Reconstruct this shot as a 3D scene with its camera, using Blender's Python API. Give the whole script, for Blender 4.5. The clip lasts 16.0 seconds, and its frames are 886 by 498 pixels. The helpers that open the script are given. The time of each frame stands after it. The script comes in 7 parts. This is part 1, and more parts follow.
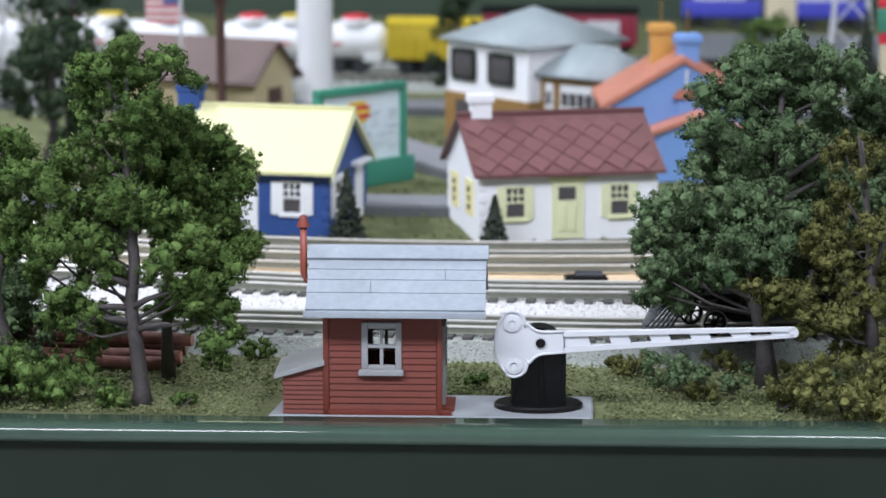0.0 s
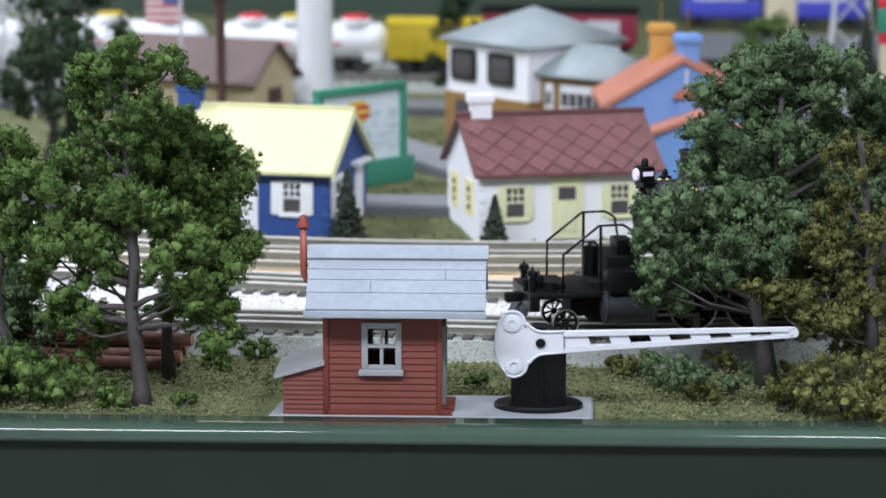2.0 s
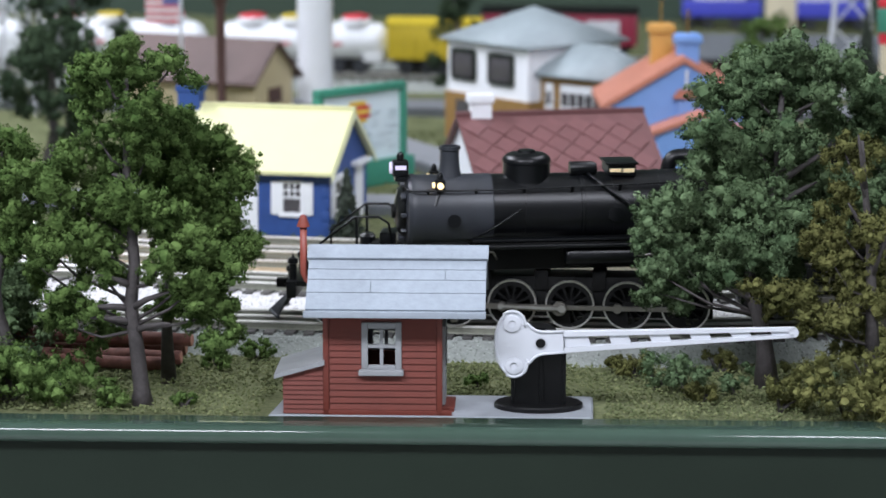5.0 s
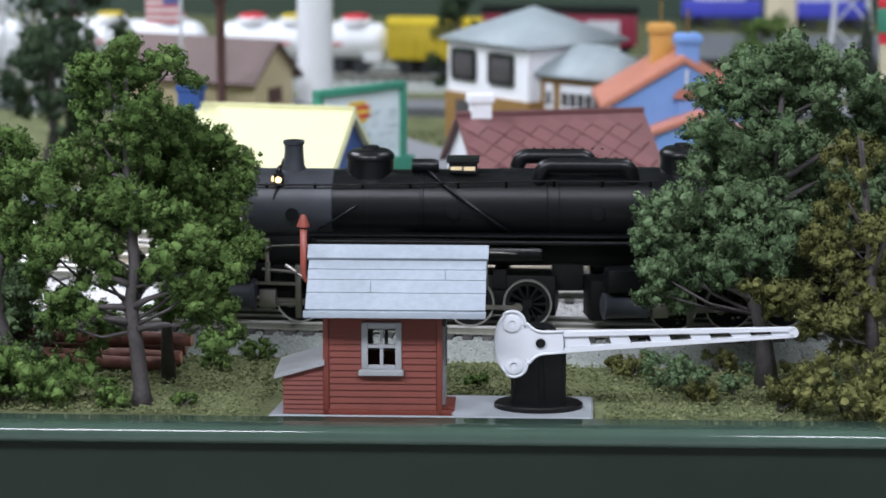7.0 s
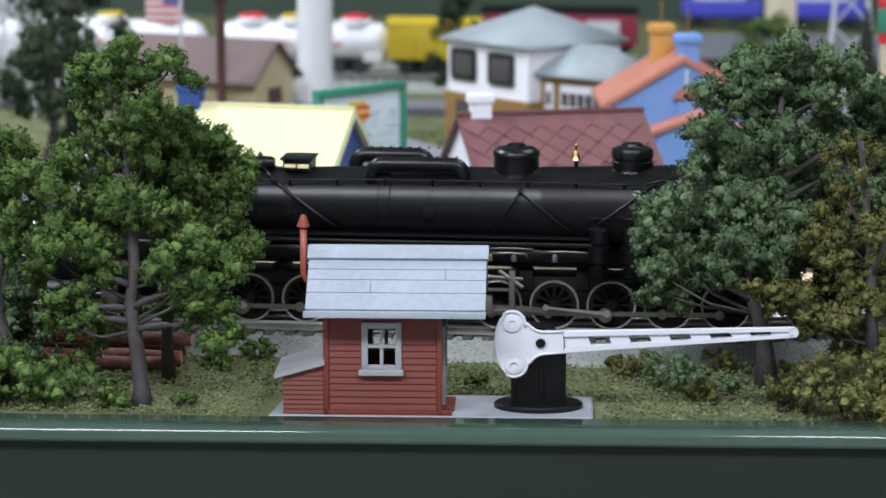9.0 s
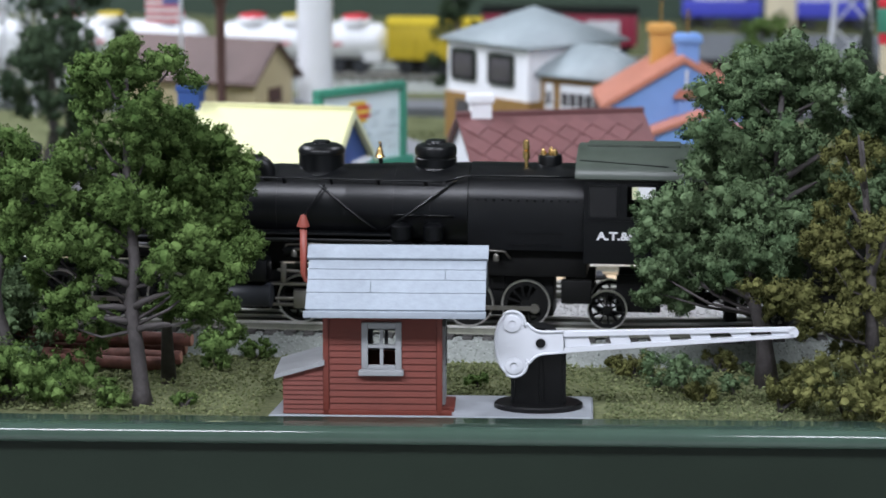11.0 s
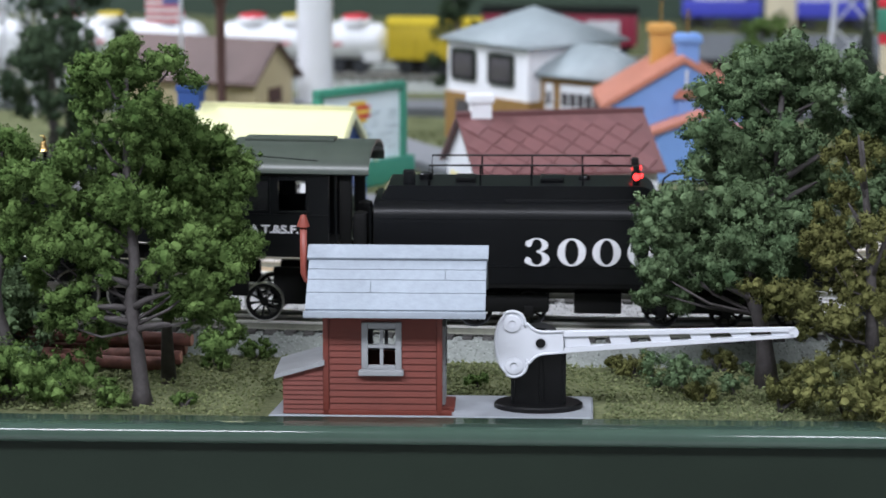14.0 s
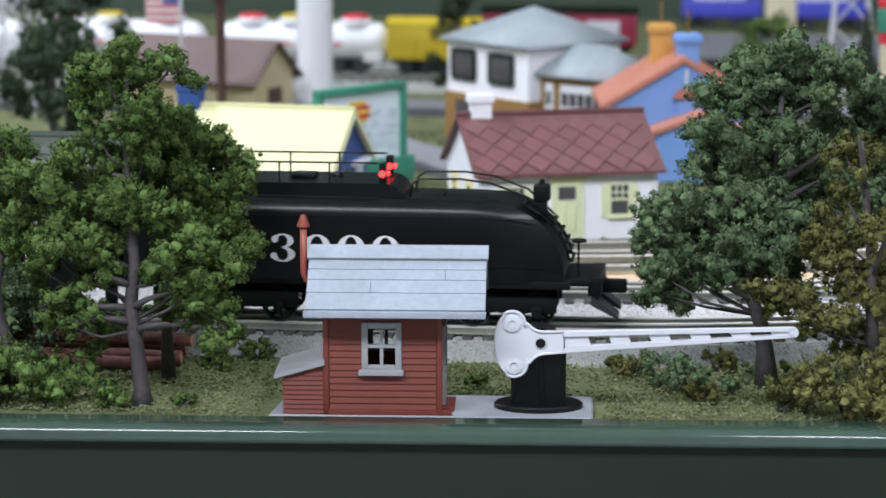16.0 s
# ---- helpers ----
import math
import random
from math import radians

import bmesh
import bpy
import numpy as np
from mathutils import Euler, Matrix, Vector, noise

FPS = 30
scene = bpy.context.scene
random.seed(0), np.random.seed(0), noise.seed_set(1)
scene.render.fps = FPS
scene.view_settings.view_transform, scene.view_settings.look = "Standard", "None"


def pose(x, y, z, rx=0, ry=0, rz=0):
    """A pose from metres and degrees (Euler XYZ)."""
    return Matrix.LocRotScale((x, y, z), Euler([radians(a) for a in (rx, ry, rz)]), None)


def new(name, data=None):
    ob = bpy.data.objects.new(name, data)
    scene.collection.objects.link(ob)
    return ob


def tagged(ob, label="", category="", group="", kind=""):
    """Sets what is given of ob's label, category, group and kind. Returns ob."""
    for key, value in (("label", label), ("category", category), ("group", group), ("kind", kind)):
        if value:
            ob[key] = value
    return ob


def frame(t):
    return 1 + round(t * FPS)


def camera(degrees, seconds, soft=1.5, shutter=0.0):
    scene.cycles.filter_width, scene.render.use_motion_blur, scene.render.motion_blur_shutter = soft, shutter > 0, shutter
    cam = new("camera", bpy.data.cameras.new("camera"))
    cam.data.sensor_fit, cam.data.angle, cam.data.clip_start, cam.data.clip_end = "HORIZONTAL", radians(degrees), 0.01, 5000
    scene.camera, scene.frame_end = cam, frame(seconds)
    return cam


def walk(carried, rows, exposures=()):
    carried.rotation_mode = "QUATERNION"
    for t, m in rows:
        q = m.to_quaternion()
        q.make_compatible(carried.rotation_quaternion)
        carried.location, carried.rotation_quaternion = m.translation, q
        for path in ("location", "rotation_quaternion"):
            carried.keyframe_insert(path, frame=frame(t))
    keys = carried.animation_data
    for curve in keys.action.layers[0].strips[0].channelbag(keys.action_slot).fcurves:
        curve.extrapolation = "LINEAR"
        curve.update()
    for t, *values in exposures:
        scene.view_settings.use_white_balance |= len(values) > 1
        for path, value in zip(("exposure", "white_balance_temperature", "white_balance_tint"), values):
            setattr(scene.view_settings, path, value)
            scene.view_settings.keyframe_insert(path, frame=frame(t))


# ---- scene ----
# A model railway on a table: 1:48 train, tin and plastic houses, foam trees. z = 0 is the table's grass.
cam = camera(18.93, 16.0, soft=1.6, shutter=0.4)
EYE = (0.1817, -1.547, 0.3535)
CAM_POSE = pose(*EYE, 79.25, 0, 6.7)
walk(cam, [(0, CAM_POSE), (16, CAM_POSE)], exposures=[(0, -0.33), (16, -0.33)])
cam.data.dof.use_dof = True
cam.data.dof.focus_distance = 1.47
cam.data.dof.aperture_fstop = 11.5

# ---- light: a closed hall with ceiling panels ----
world = bpy.data.worlds.new("hall_air")
scene.world = world
world.use_nodes = True
world.node_tree.nodes["Background"].inputs[0].default_value = (0.75, 0.85, 1.0, 1)
world.node_tree.nodes["Background"].inputs[1].default_value = 0.05


def ceiling_lamp(x, y, sx, sy, watts, z=1.77):
    data = bpy.data.lights.new("ceiling_panel_light", "AREA")
    data.shape, data.size, data.size_y, data.energy = "RECTANGLE", sx, sy, watts
    data.color = (0.85, 0.882, 1.0)
    ob = new("ceiling_panel_light", data)
    ob.matrix_basis = pose(x, y, z)


ceiling_lamp(-1.5, 0.75, 0.5, 1.2, 84)
ceiling_lamp(0.9, 0.75, 0.5, 1.2, 26)
ceiling_lamp(-0.95, -1.75, 1.6, 0.5, 112)
ceiling_lamp(1.0, -1.75, 1.0, 0.5, 66)


# ---- materials ----
def mat(name, color, rough=0.6, metal=0.0, var=0.15, scale=300.0, bump=0.0, fine=None, coat=0.0, glow=0.0, spec=0.5, second=None, island=0.0, rand=0.0):
    m = bpy.data.materials.new(name)
    m.use_nodes = True
    nt = m.node_tree
    b = nt.nodes["Principled BSDF"]
    b.inputs["Roughness"].default_value = rough
    b.inputs["Metallic"].default_value = metal
    b.inputs["Specular IOR Level"].default_value = spec
    b.inputs["Coat Weight"].default_value = coat
    tc = nt.nodes.new("ShaderNodeTexCoord")
    n1 = nt.nodes.new("ShaderNodeTexNoise")
    n1.inputs["Scale"].default_value = scale
    n1.inputs["Detail"].default_value = 5
    n2 = nt.nodes.new("ShaderNodeTexNoise")
    n2.inputs["Scale"].default_value = fine or scale * 0.13
    n2.inputs["Detail"].default_value = 3
    nt.links.new(tc.outputs["Object"], n1.inputs["Vector"])
    nt.links.new(tc.outputs["Object"], n2.inputs["Vector"])
    add = nt.nodes.new("ShaderNodeMath")
    add.operation = "ADD"
    nt.links.new(n1.outputs["Fac"], add.inputs[0])
    nt.links.new(n2.outputs["Fac"], add.inputs[1])
    last = add.outputs[0]
    for amount, node, out in ((island, "ShaderNodeNewGeometry", "Random Per Island"), (rand, "ShaderNodeObjectInfo", "Random")):
        if amount:
            src = nt.nodes.new(node)
            mm = nt.nodes.new("ShaderNodeMath")
            mm.operation = "MULTIPLY_ADD"
            nt.links.new(src.outputs[out], mm.inputs[0])
            mm.inputs[1].default_value = amount * 2
            nt.links.new(last, mm.inputs[2])
            sub = nt.nodes.new("ShaderNodeMath")
            sub.operation = "SUBTRACT"
            nt.links.new(mm.outputs[0], sub.inputs[0])
            sub.inputs[1].default_value = amount
            last = sub.outputs[0]
    ramp = nt.nodes.new("ShaderNodeValToRGB")
    c = Vector(color)
    lo, hi = c * (1 - var), c * (1 + var) if second is None else Vector(second)
    ramp.color_ramp.elements[0].position, ramp.color_ramp.elements[1].position = 0.3, 0.7
    ramp.color_ramp.elements[0].color = (*lo, 1)
    ramp.color_ramp.elements[1].color = (*[min(v, 0.95) for v in hi], 1)
    half = nt.nodes.new("ShaderNodeMath")
    half.operation = "MULTIPLY"
    half.inputs[1].default_value = 0.5
    nt.links.new(last, half.inputs[0])
    nt.links.new(half.outputs[0], ramp.inputs[0])
    nt.links.new(ramp.outputs[0], b.inputs["Base Color"])
    if bump:
        bp = nt.nodes.new("ShaderNodeBump")
        bp.inputs["Strength"].default_value = bump
        bp.inputs["Distance"].default_value = 0.0008
        nt.links.new(n1.outputs["Fac"], bp.inputs["Height"])
        nt.links.new(bp.outputs[0], b.inputs["Normal"])
    if glow:
        b.inputs["Emission Color"].default_value = (*color, 1)
        b.inputs["Emission Strength"].default_value = glow
    return m


M = {}


def setup_materials():
    M["grass"] = mat("grass_flock", (0.1, 0.118, 0.055), 0.95, var=0.4, scale=420, bump=1.0, fine=28, second=(0.2, 0.215, 0.11), spec=0.1)
    M["tuft"] = mat("grass_tuft", (0.11, 0.135, 0.06), 0.95, var=0.2, scale=500, island=0.35, second=(0.21, 0.23, 0.11), spec=0.1)
    M["soil"] = mat("brown_soil", (0.2, 0.16, 0.11), 0.95, var=0.3, scale=300, bump=0.8, spec=0.1)
    M["leaf_mid"] = mat("mid_green_foam", (0.062, 0.118, 0.032), 0.95, var=0.25, scale=70, island=0.14, second=(0.175, 0.262, 0.082), spec=0.05)
    M["leaf_dark"] = mat("dark_green_foam", (0.062, 0.112, 0.052), 0.95, var=0.25, scale=70, island=0.14, second=(0.215, 0.3, 0.155), spec=0.05)
    M["leaf_olive"] = mat("olive_foam", (0.08, 0.09, 0.03), 0.95, var=0.25, scale=70, island=0.14, second=(0.23, 0.23, 0.085), spec=0.05)
    M["leaf_deep"] = mat("deep_green_foam", (0.03, 0.052, 0.03), 0.95, var=0.3, scale=60, island=0.12, second=(0.075, 0.11, 0.06), spec=0.05)
    M["leaf_fir"] = mat("fir_green_fibre", (0.028, 0.04, 0.03), 0.95, var=0.4, scale=300, island=0.4, second=(0.075, 0.09, 0.07), spec=0.1)
    M["bark"] = mat("grey_brown_bark", (0.055, 0.048, 0.047), 0.7, var=0.4, scale=350, bump=0.8)
    M["log"] = mat("red_brown_log_bark", (0.13, 0.05, 0.036), 0.8, var=0.6, scale=180, bump=1.0)
    M["log_end"] = mat("log_cut_face", (0.4, 0.2, 0.14), 0.8, var=0.2)
    M["rail_paint"] = mat("glossy_green_paint", (0.047, 0.08, 0.06), 0.1, var=0.14, scale=60, bump=0.05)
    # panel green is set darker for the little light on its face
    M["fascia"] = mat("green_panel_with_shade", (0.014, 0.022, 0.015), 0.5, var=0.15, scale=20, bump=0.05, spec=0.2)
    M["wall_green"] = mat("dark_green_wall", (0.04, 0.065, 0.045), 0.8, var=0.1, scale=8)
    M["ballast"] = mat("pale_grey_ballast", (0.27, 0.29, 0.27), 0.9, var=0.25, scale=500, bump=1.2, fine=60)
    M["ballast_white"] = mat("white_ballast", (0.58, 0.575, 0.57), 0.9, var=0.15, scale=500, bump=1.2, fine=60)
    # grey stones, set lower to carry the near bank's shade as well
    M["stone"] = mat("shade_grey_ballast_stone", (0.24, 0.26, 0.24), 0.9, var=0.35, scale=200, island=0.5, second=(0.4, 0.43, 0.4))
    M["stone_white"] = mat("white_ballast_stone", (0.52, 0.515, 0.51), 0.9, var=0.3, scale=200, island=0.5, second=(0.72, 0.71, 0.71))
    M["tie"] = mat("weathered_tie", (0.075, 0.072, 0.068), 0.8, var=0.35, scale=300, rand=0.3, bump=0.5)
    M["steel"] = mat("worn_nickel_rail", (0.72, 0.71, 0.67), 0.42, metal=0.55, var=0.12, scale=80)
    # steel coloured down to stand for the shade on the rails' sides
    M["steel_dark"] = mat("shade_toned_steel", (0.2, 0.205, 0.165), 0.55, metal=0.2, var=0.2)
    M["cork"] = mat("bare_wood_strip", (0.62, 0.47, 0.3), 0.8, var=0.2, scale=120, bump=0.3)
    M["road"] = mat("grey_road", (0.2, 0.21, 0.225), 0.85, var=0.12, scale=150, bump=0.3)
    M["kerb"] = mat("dark_road_edge", (0.11, 0.12, 0.13), 0.85)
    M["red_siding"] = mat("red_brown_plastic", (0.15, 0.031, 0.02), 0.5, var=0.14, scale=90, bump=0.1)
    M["red_pipe"] = mat("red_brown_pipe", (0.26, 0.06, 0.042), 0.45, var=0.15, scale=120)
    M["grey_roof"] = mat("grey_plastic_roof", (0.295, 0.335, 0.38), 0.5, var=0.12, scale=240, bump=0.5)
    M["grey_trim"] = mat("grey_plastic_trim", (0.28, 0.29, 0.3), 0.5, var=0.12, scale=150, bump=0.2)
    M["grey_base"] = mat("grey_plastic_base", (0.3, 0.32, 0.345), 0.55, var=0.12, scale=120, bump=0.2)
    M["black_plastic"] = mat("black_plastic", (0.004, 0.004, 0.0045), 0.35, var=0.3, scale=60, spec=0.3)
    M["white_plastic"] = mat("white_plastic", (0.6, 0.62, 0.66), 0.4, var=0.04, scale=100, bump=0.03)
    M["loco_black"] = mat("satin_black_enamel", (0.0032, 0.0036, 0.0044), 0.33, var=0.3, scale=120, bump=0.05, fine=25, spec=0.32)
    M["loco_grey"] = mat("graphite_grey", (0.03, 0.033, 0.04), 0.42, var=0.25, scale=120, fine=25)
    # roof colour is raised and greened to hold the ceiling's reflection
    M["loco_green"] = mat("dark_olive_roof_enamel", (0.045, 0.058, 0.045), 0.36, var=0.2, scale=120, fine=25, spec=0.7)
    M["cab_glass"] = mat("dark_cab_glass", (0.012, 0.012, 0.013), 0.12, var=0.2)
    M["loco_deep"] = mat("matt_black_frame", (0.004, 0.004, 0.004), 0.6, var=0.3, scale=100, spec=0.2)
    M["rod"] = mat("dull_steel_rod", (0.27, 0.255, 0.23), 0.34, metal=0.85, var=0.25, scale=150)
    M["tyre"] = mat("bright_steel_tyre", (0.62, 0.61, 0.58), 0.35, metal=0.9, var=0.12, scale=150)
    M["brass"] = mat("polished_brass", (0.75, 0.5, 0.2), 0.25, metal=1.0, var=0.15)
    M["white_letter"] = mat("white_lettering", (0.75, 0.75, 0.78), 0.5, var=0.08)
    M["lamp_warm"] = mat("warm_lamp", (1.0, 0.72, 0.36), 0.4, glow=2.2)
    M["lamp_white"] = mat("white_lamp", (0.66, 0.6, 0.8), 0.4, glow=0.5)
    M["lamp_red"] = mat("red_lamp", (1.0, 0.03, 0.03), 0.4, glow=5.0)
    M["lamp_number"] = mat("number_board_lamp", (0.62, 0.5, 0.3), 0.5, glow=0.5)
    M["blue_tin"] = mat("royal_blue_plastic", (0.026, 0.075, 0.27), 0.5, var=0.2, scale=120, bump=0.3)
    M["yellow_roof"] = mat("pale_yellow_plastic", (0.72, 0.71, 0.4), 0.5, var=0.03, scale=60)
    M["white_tin"] = mat("white_moulded_plastic", (0.85, 0.865, 0.9), 0.5, var=0.04, scale=160, bump=0.2)
    M["cream_tin"] = mat("cream_plastic_trim", (0.72, 0.74, 0.48), 0.5, var=0.06)
    M["yellow_trim"] = mat("yellow_plastic_trim", (0.85, 0.78, 0.42), 0.5, var=0.06)
    M["maroon_roof"] = mat("maroon_shingle", (0.165, 0.07, 0.07), 0.5, var=0.12, scale=120, bump=0.2, rand=0.18)
    M["maroon_plain"] = mat("maroon_plastic", (0.145, 0.06, 0.06), 0.5, var=0.12)
    M["glass_dark"] = mat("dark_window", (0.08, 0.075, 0.08), 0.15, var=0.15, scale=90)
    M["sky_blue"] = mat("sky_blue_plaster", (0.19, 0.345, 0.7), 0.55, var=0.06, scale=100, bump=0.1)
    M["orange_tile"] = mat("orange_roof_tile", (0.5, 0.2, 0.135), 0.6, var=0.15, scale=160, bump=0.3)
    M["orange_tin"] = mat("amber_plastic", (0.62, 0.33, 0.08), 0.5, var=0.1)
    M["slate"] = mat("blue_grey_roof", (0.3, 0.35, 0.37), 0.55, var=0.1, scale=120, bump=0.2)
    M["brown_tin"] = mat("ochre_brown_plastic", (0.28, 0.16, 0.05), 0.6, var=0.15)
    M["brown_roof"] = mat("brown_roof", (0.115, 0.073, 0.066), 0.6, var=0.12, scale=120)
    M["tan_wall"] = mat("tan_wall", (0.57, 0.48, 0.3), 0.65, var=0.08)
    M["dark_brown"] = mat("dark_brown_post", (0.09, 0.045, 0.04), 0.5, var=0.2)
    M["sign_green"] = mat("sea_green_plastic", (0.05, 0.25, 0.17), 0.45, var=0.08)
    M["sign_face"] = mat("pale_blue_poster", (0.68, 0.78, 0.83), 0.5, var=0.1, scale=40)
    M["sign_line"] = mat("grey_blue_print", (0.38, 0.46, 0.5), 0.6)
    M["sign_red"] = mat("red_print", (0.6, 0.07, 0.05), 0.5)
    M["sign_yellow"] = mat("yellow_print", (0.75, 0.5, 0.08), 0.5)
    M["white_gloss"] = mat("white_enamel", (0.78, 0.8, 0.83), 0.3, var=0.03, coat=0.2)
    M["car_red"] = mat("bright_red_cap", (0.65, 0.03, 0.05), 0.4)
    M["car_yellow"] = mat("yellow_car_paint", (0.58, 0.44, 0.03), 0.45, var=0.08)
    M["car_maroon"] = mat("crimson_car_paint", (0.28, 0.02, 0.05), 0.5, var=0.1)
    M["car_blue"] = mat("ultramarine_paint", (0.06, 0.07, 0.5), 0.5, var=0.08)
    M["cream"] = mat("cream_paint", (0.65, 0.58, 0.42), 0.6, var=0.08)
    M["silver"] = mat("silver_lattice", (0.62, 0.64, 0.68), 0.4, metal=0.2, var=0.1)
    M["flag_red"] = mat("red_stripe", (0.55, 0.12, 0.13), 0.7)
    M["flag_blue"] = mat("navy_canton", (0.1, 0.12, 0.3), 0.7)
    M["flag_white"] = mat("white_stripe", (0.7, 0.66, 0.68), 0.7)
    M["floor"] = mat("grey_hall_floor", (0.48, 0.48, 0.47), 0.6, var=0.1, scale=10)
    M["hall"] = mat("pale_hall_wall", (0.25, 0.26, 0.25), 0.8, var=0.06, scale=6)
    M["ceiling"] = mat("white_ceiling", (0.75, 0.76, 0.76), 0.85, var=0.05, scale=6)


setup_materials()


# ---- mesh helpers ----
def thing(name, m, label, category, group="", kind=""):
    ob = new(name)
    ob.empty_display_size = 0.01
    ob.matrix_basis = m
    return tagged(ob, label, category, group, kind)


def mesh_of(name, bm, material, smooth=None):
    me = bpy.data.meshes.new(name)
    if smooth is not None:
        for f in bm.faces:
            f.smooth = True
        for e in bm.edges:
            if len(e.link_faces) == 2 and e.calc_face_angle(0) > radians(smooth):
                e.smooth = False
    bm.normal_update()
    bm.to_mesh(me)
    bm.free()
    for m in material if isinstance(material, (list, tuple)) else [material]:
        me.materials.append(M[m])
    return me


def part(name, bm, material, parent, label="", smooth=35, at=None):
    ob = new(name, mesh_of(name, bm, material, smooth))
    ob.parent = parent
    if at is not None:
        ob.matrix_basis = at
    return tagged(ob, label)


def box(bm, x0, x1, y0, y1, z0, z1, bevel=0.0, m=None):
    r = bmesh.ops.create_cube(bm, size=1)
    vs = r["verts"]
    bmesh.ops.transform(bm, matrix=Matrix.Translation(((x0 + x1) / 2, (y0 + y1) / 2, (z0 + z1) / 2)) @ Matrix.Diagonal((abs(x1 - x0), abs(y1 - y0), abs(z1 - z0), 1)), verts=vs)
    if bevel:
        es = list({e for v in vs for e in v.link_edges})
        res = bmesh.ops.bevel(bm, geom=es, offset=bevel, segments=2, affect="EDGES", profile=0.6)
        vs = list({v for f in res["faces"] for v in f.verts} | {v for v in vs if v.is_valid})
    if m is not None:
        bmesh.ops.transform(bm, matrix=m, verts=vs)
    return bm


def cube(*a, **k):
    return box(bmesh.new(), *a, **k)


def rod(bm, p, q, r0, r1=None, seg=10, caps=True):
    p, q = Vector(p), Vector(q)
    m = Matrix.Translation((p + q) / 2) @ (q - p).to_track_quat("Z", "Y").to_matrix().to_4x4()
    bmesh.ops.create_cone(bm, cap_ends=caps, segments=seg, radius1=r0, radius2=r0 if r1 is None else r1, depth=(q - p).length, matrix=m)
    return bm


def tube(bm, pts, r, seg=8):
    """A bent tube through pts; r one radius or one for each point."""
    rings = []
    pts = [Vector(p) for p in pts]
    up = Vector((0.123, 0.31, 0.94))
    for i, p in enumerate(pts):
        d = (pts[min(i + 1, len(pts) - 1)] - pts[max(i - 1, 0)]).normalized()
        a = d.cross(up).normalized()
        b = d.cross(a)
        ri = r[i] if isinstance(r, (list, tuple)) else r
        rings.append([bm.verts.new(p + (a * math.cos(k * math.tau / seg) + b * math.sin(k * math.tau / seg)) * ri) for k in range(seg)])
    for s, t in zip(rings, rings[1:]):
        for k in range(seg):
            bm.faces.new((s[k], s[(k + 1) % seg], t[(k + 1) % seg], t[k]))
    bm.faces.new(rings[0][::-1])
    bm.faces.new(rings[-1])
    return bm


def prism(bm, pts, axis, a, b):
    """The outline pts (two coordinates) drawn out along an axis from a to b."""
    def place(u, v, w):
        return {"x": (w, u, v), "y": (u, w, v), "z": (u, v, w)}[axis]
    lo = [bm.verts.new(place(u, v, a)) for u, v in pts]
    hi = [bm.verts.new(place(u, v, b)) for u, v in pts]
    faces = [bm.faces.new(lo[::-1]), bm.faces.new(hi)]
    n = len(pts)
    for i in range(n):
        faces.append(bm.faces.new((lo[i], lo[(i + 1) % n], hi[(i + 1) % n], hi[i])))
    bmesh.ops.recalc_face_normals(bm, faces=faces)
    return bm


def lathe(bm, prof, centre=(0, 0, 0), axis="z", seg=20):
    """Turns a profile of (radius, height) about an axis through centre."""
    c = Vector(centre)
    rings = []
    for r, h in prof:
        ring = []
        for k in range(seg):
            u, v = r * math.cos(k * math.tau / seg), r * math.sin(k * math.tau / seg)
            ring.append(bm.verts.new(c + Vector({"z": (u, v, h), "x": (h, u, v), "y": (u, h, v)}[axis])))
        rings.append(ring)
    fs = []
    for s, t in zip(rings, rings[1:]):
        for k in range(seg):
            fs.append(bm.faces.new((s[k], s[(k + 1) % seg], t[(k + 1) % seg], t[k])))
    fs += [bm.faces.new(rings[0][::-1]), bm.faces.new(rings[-1])]
    bmesh.ops.recalc_face_normals(bm, faces=fs)
    return bm


def letters(text, size, parent, at, material="white_letter", name="lettering", label="", wide=1.0, bold=0.0):
    cu = bpy.data.curves.new(name, "FONT")
    cu.body, cu.size, cu.extrude, cu.align_x, cu.align_y = text, size, 0.0002, "CENTER", "CENTER"
    cu.offset = bold
    cu.materials.append(M[material])
    tmp = new(name, cu)
    dg = bpy.context.evaluated_depsgraph_get()
    me = bpy.data.meshes.new_from_object(tmp.evaluated_get(dg))
    bpy.data.objects.remove(tmp)
    me.transform(Matrix.Diagonal((wide, 1, 1, 1)))
    ob = new(name, me)
    ob.parent = parent
    ob.matrix_basis = at
    return tagged(ob, label)


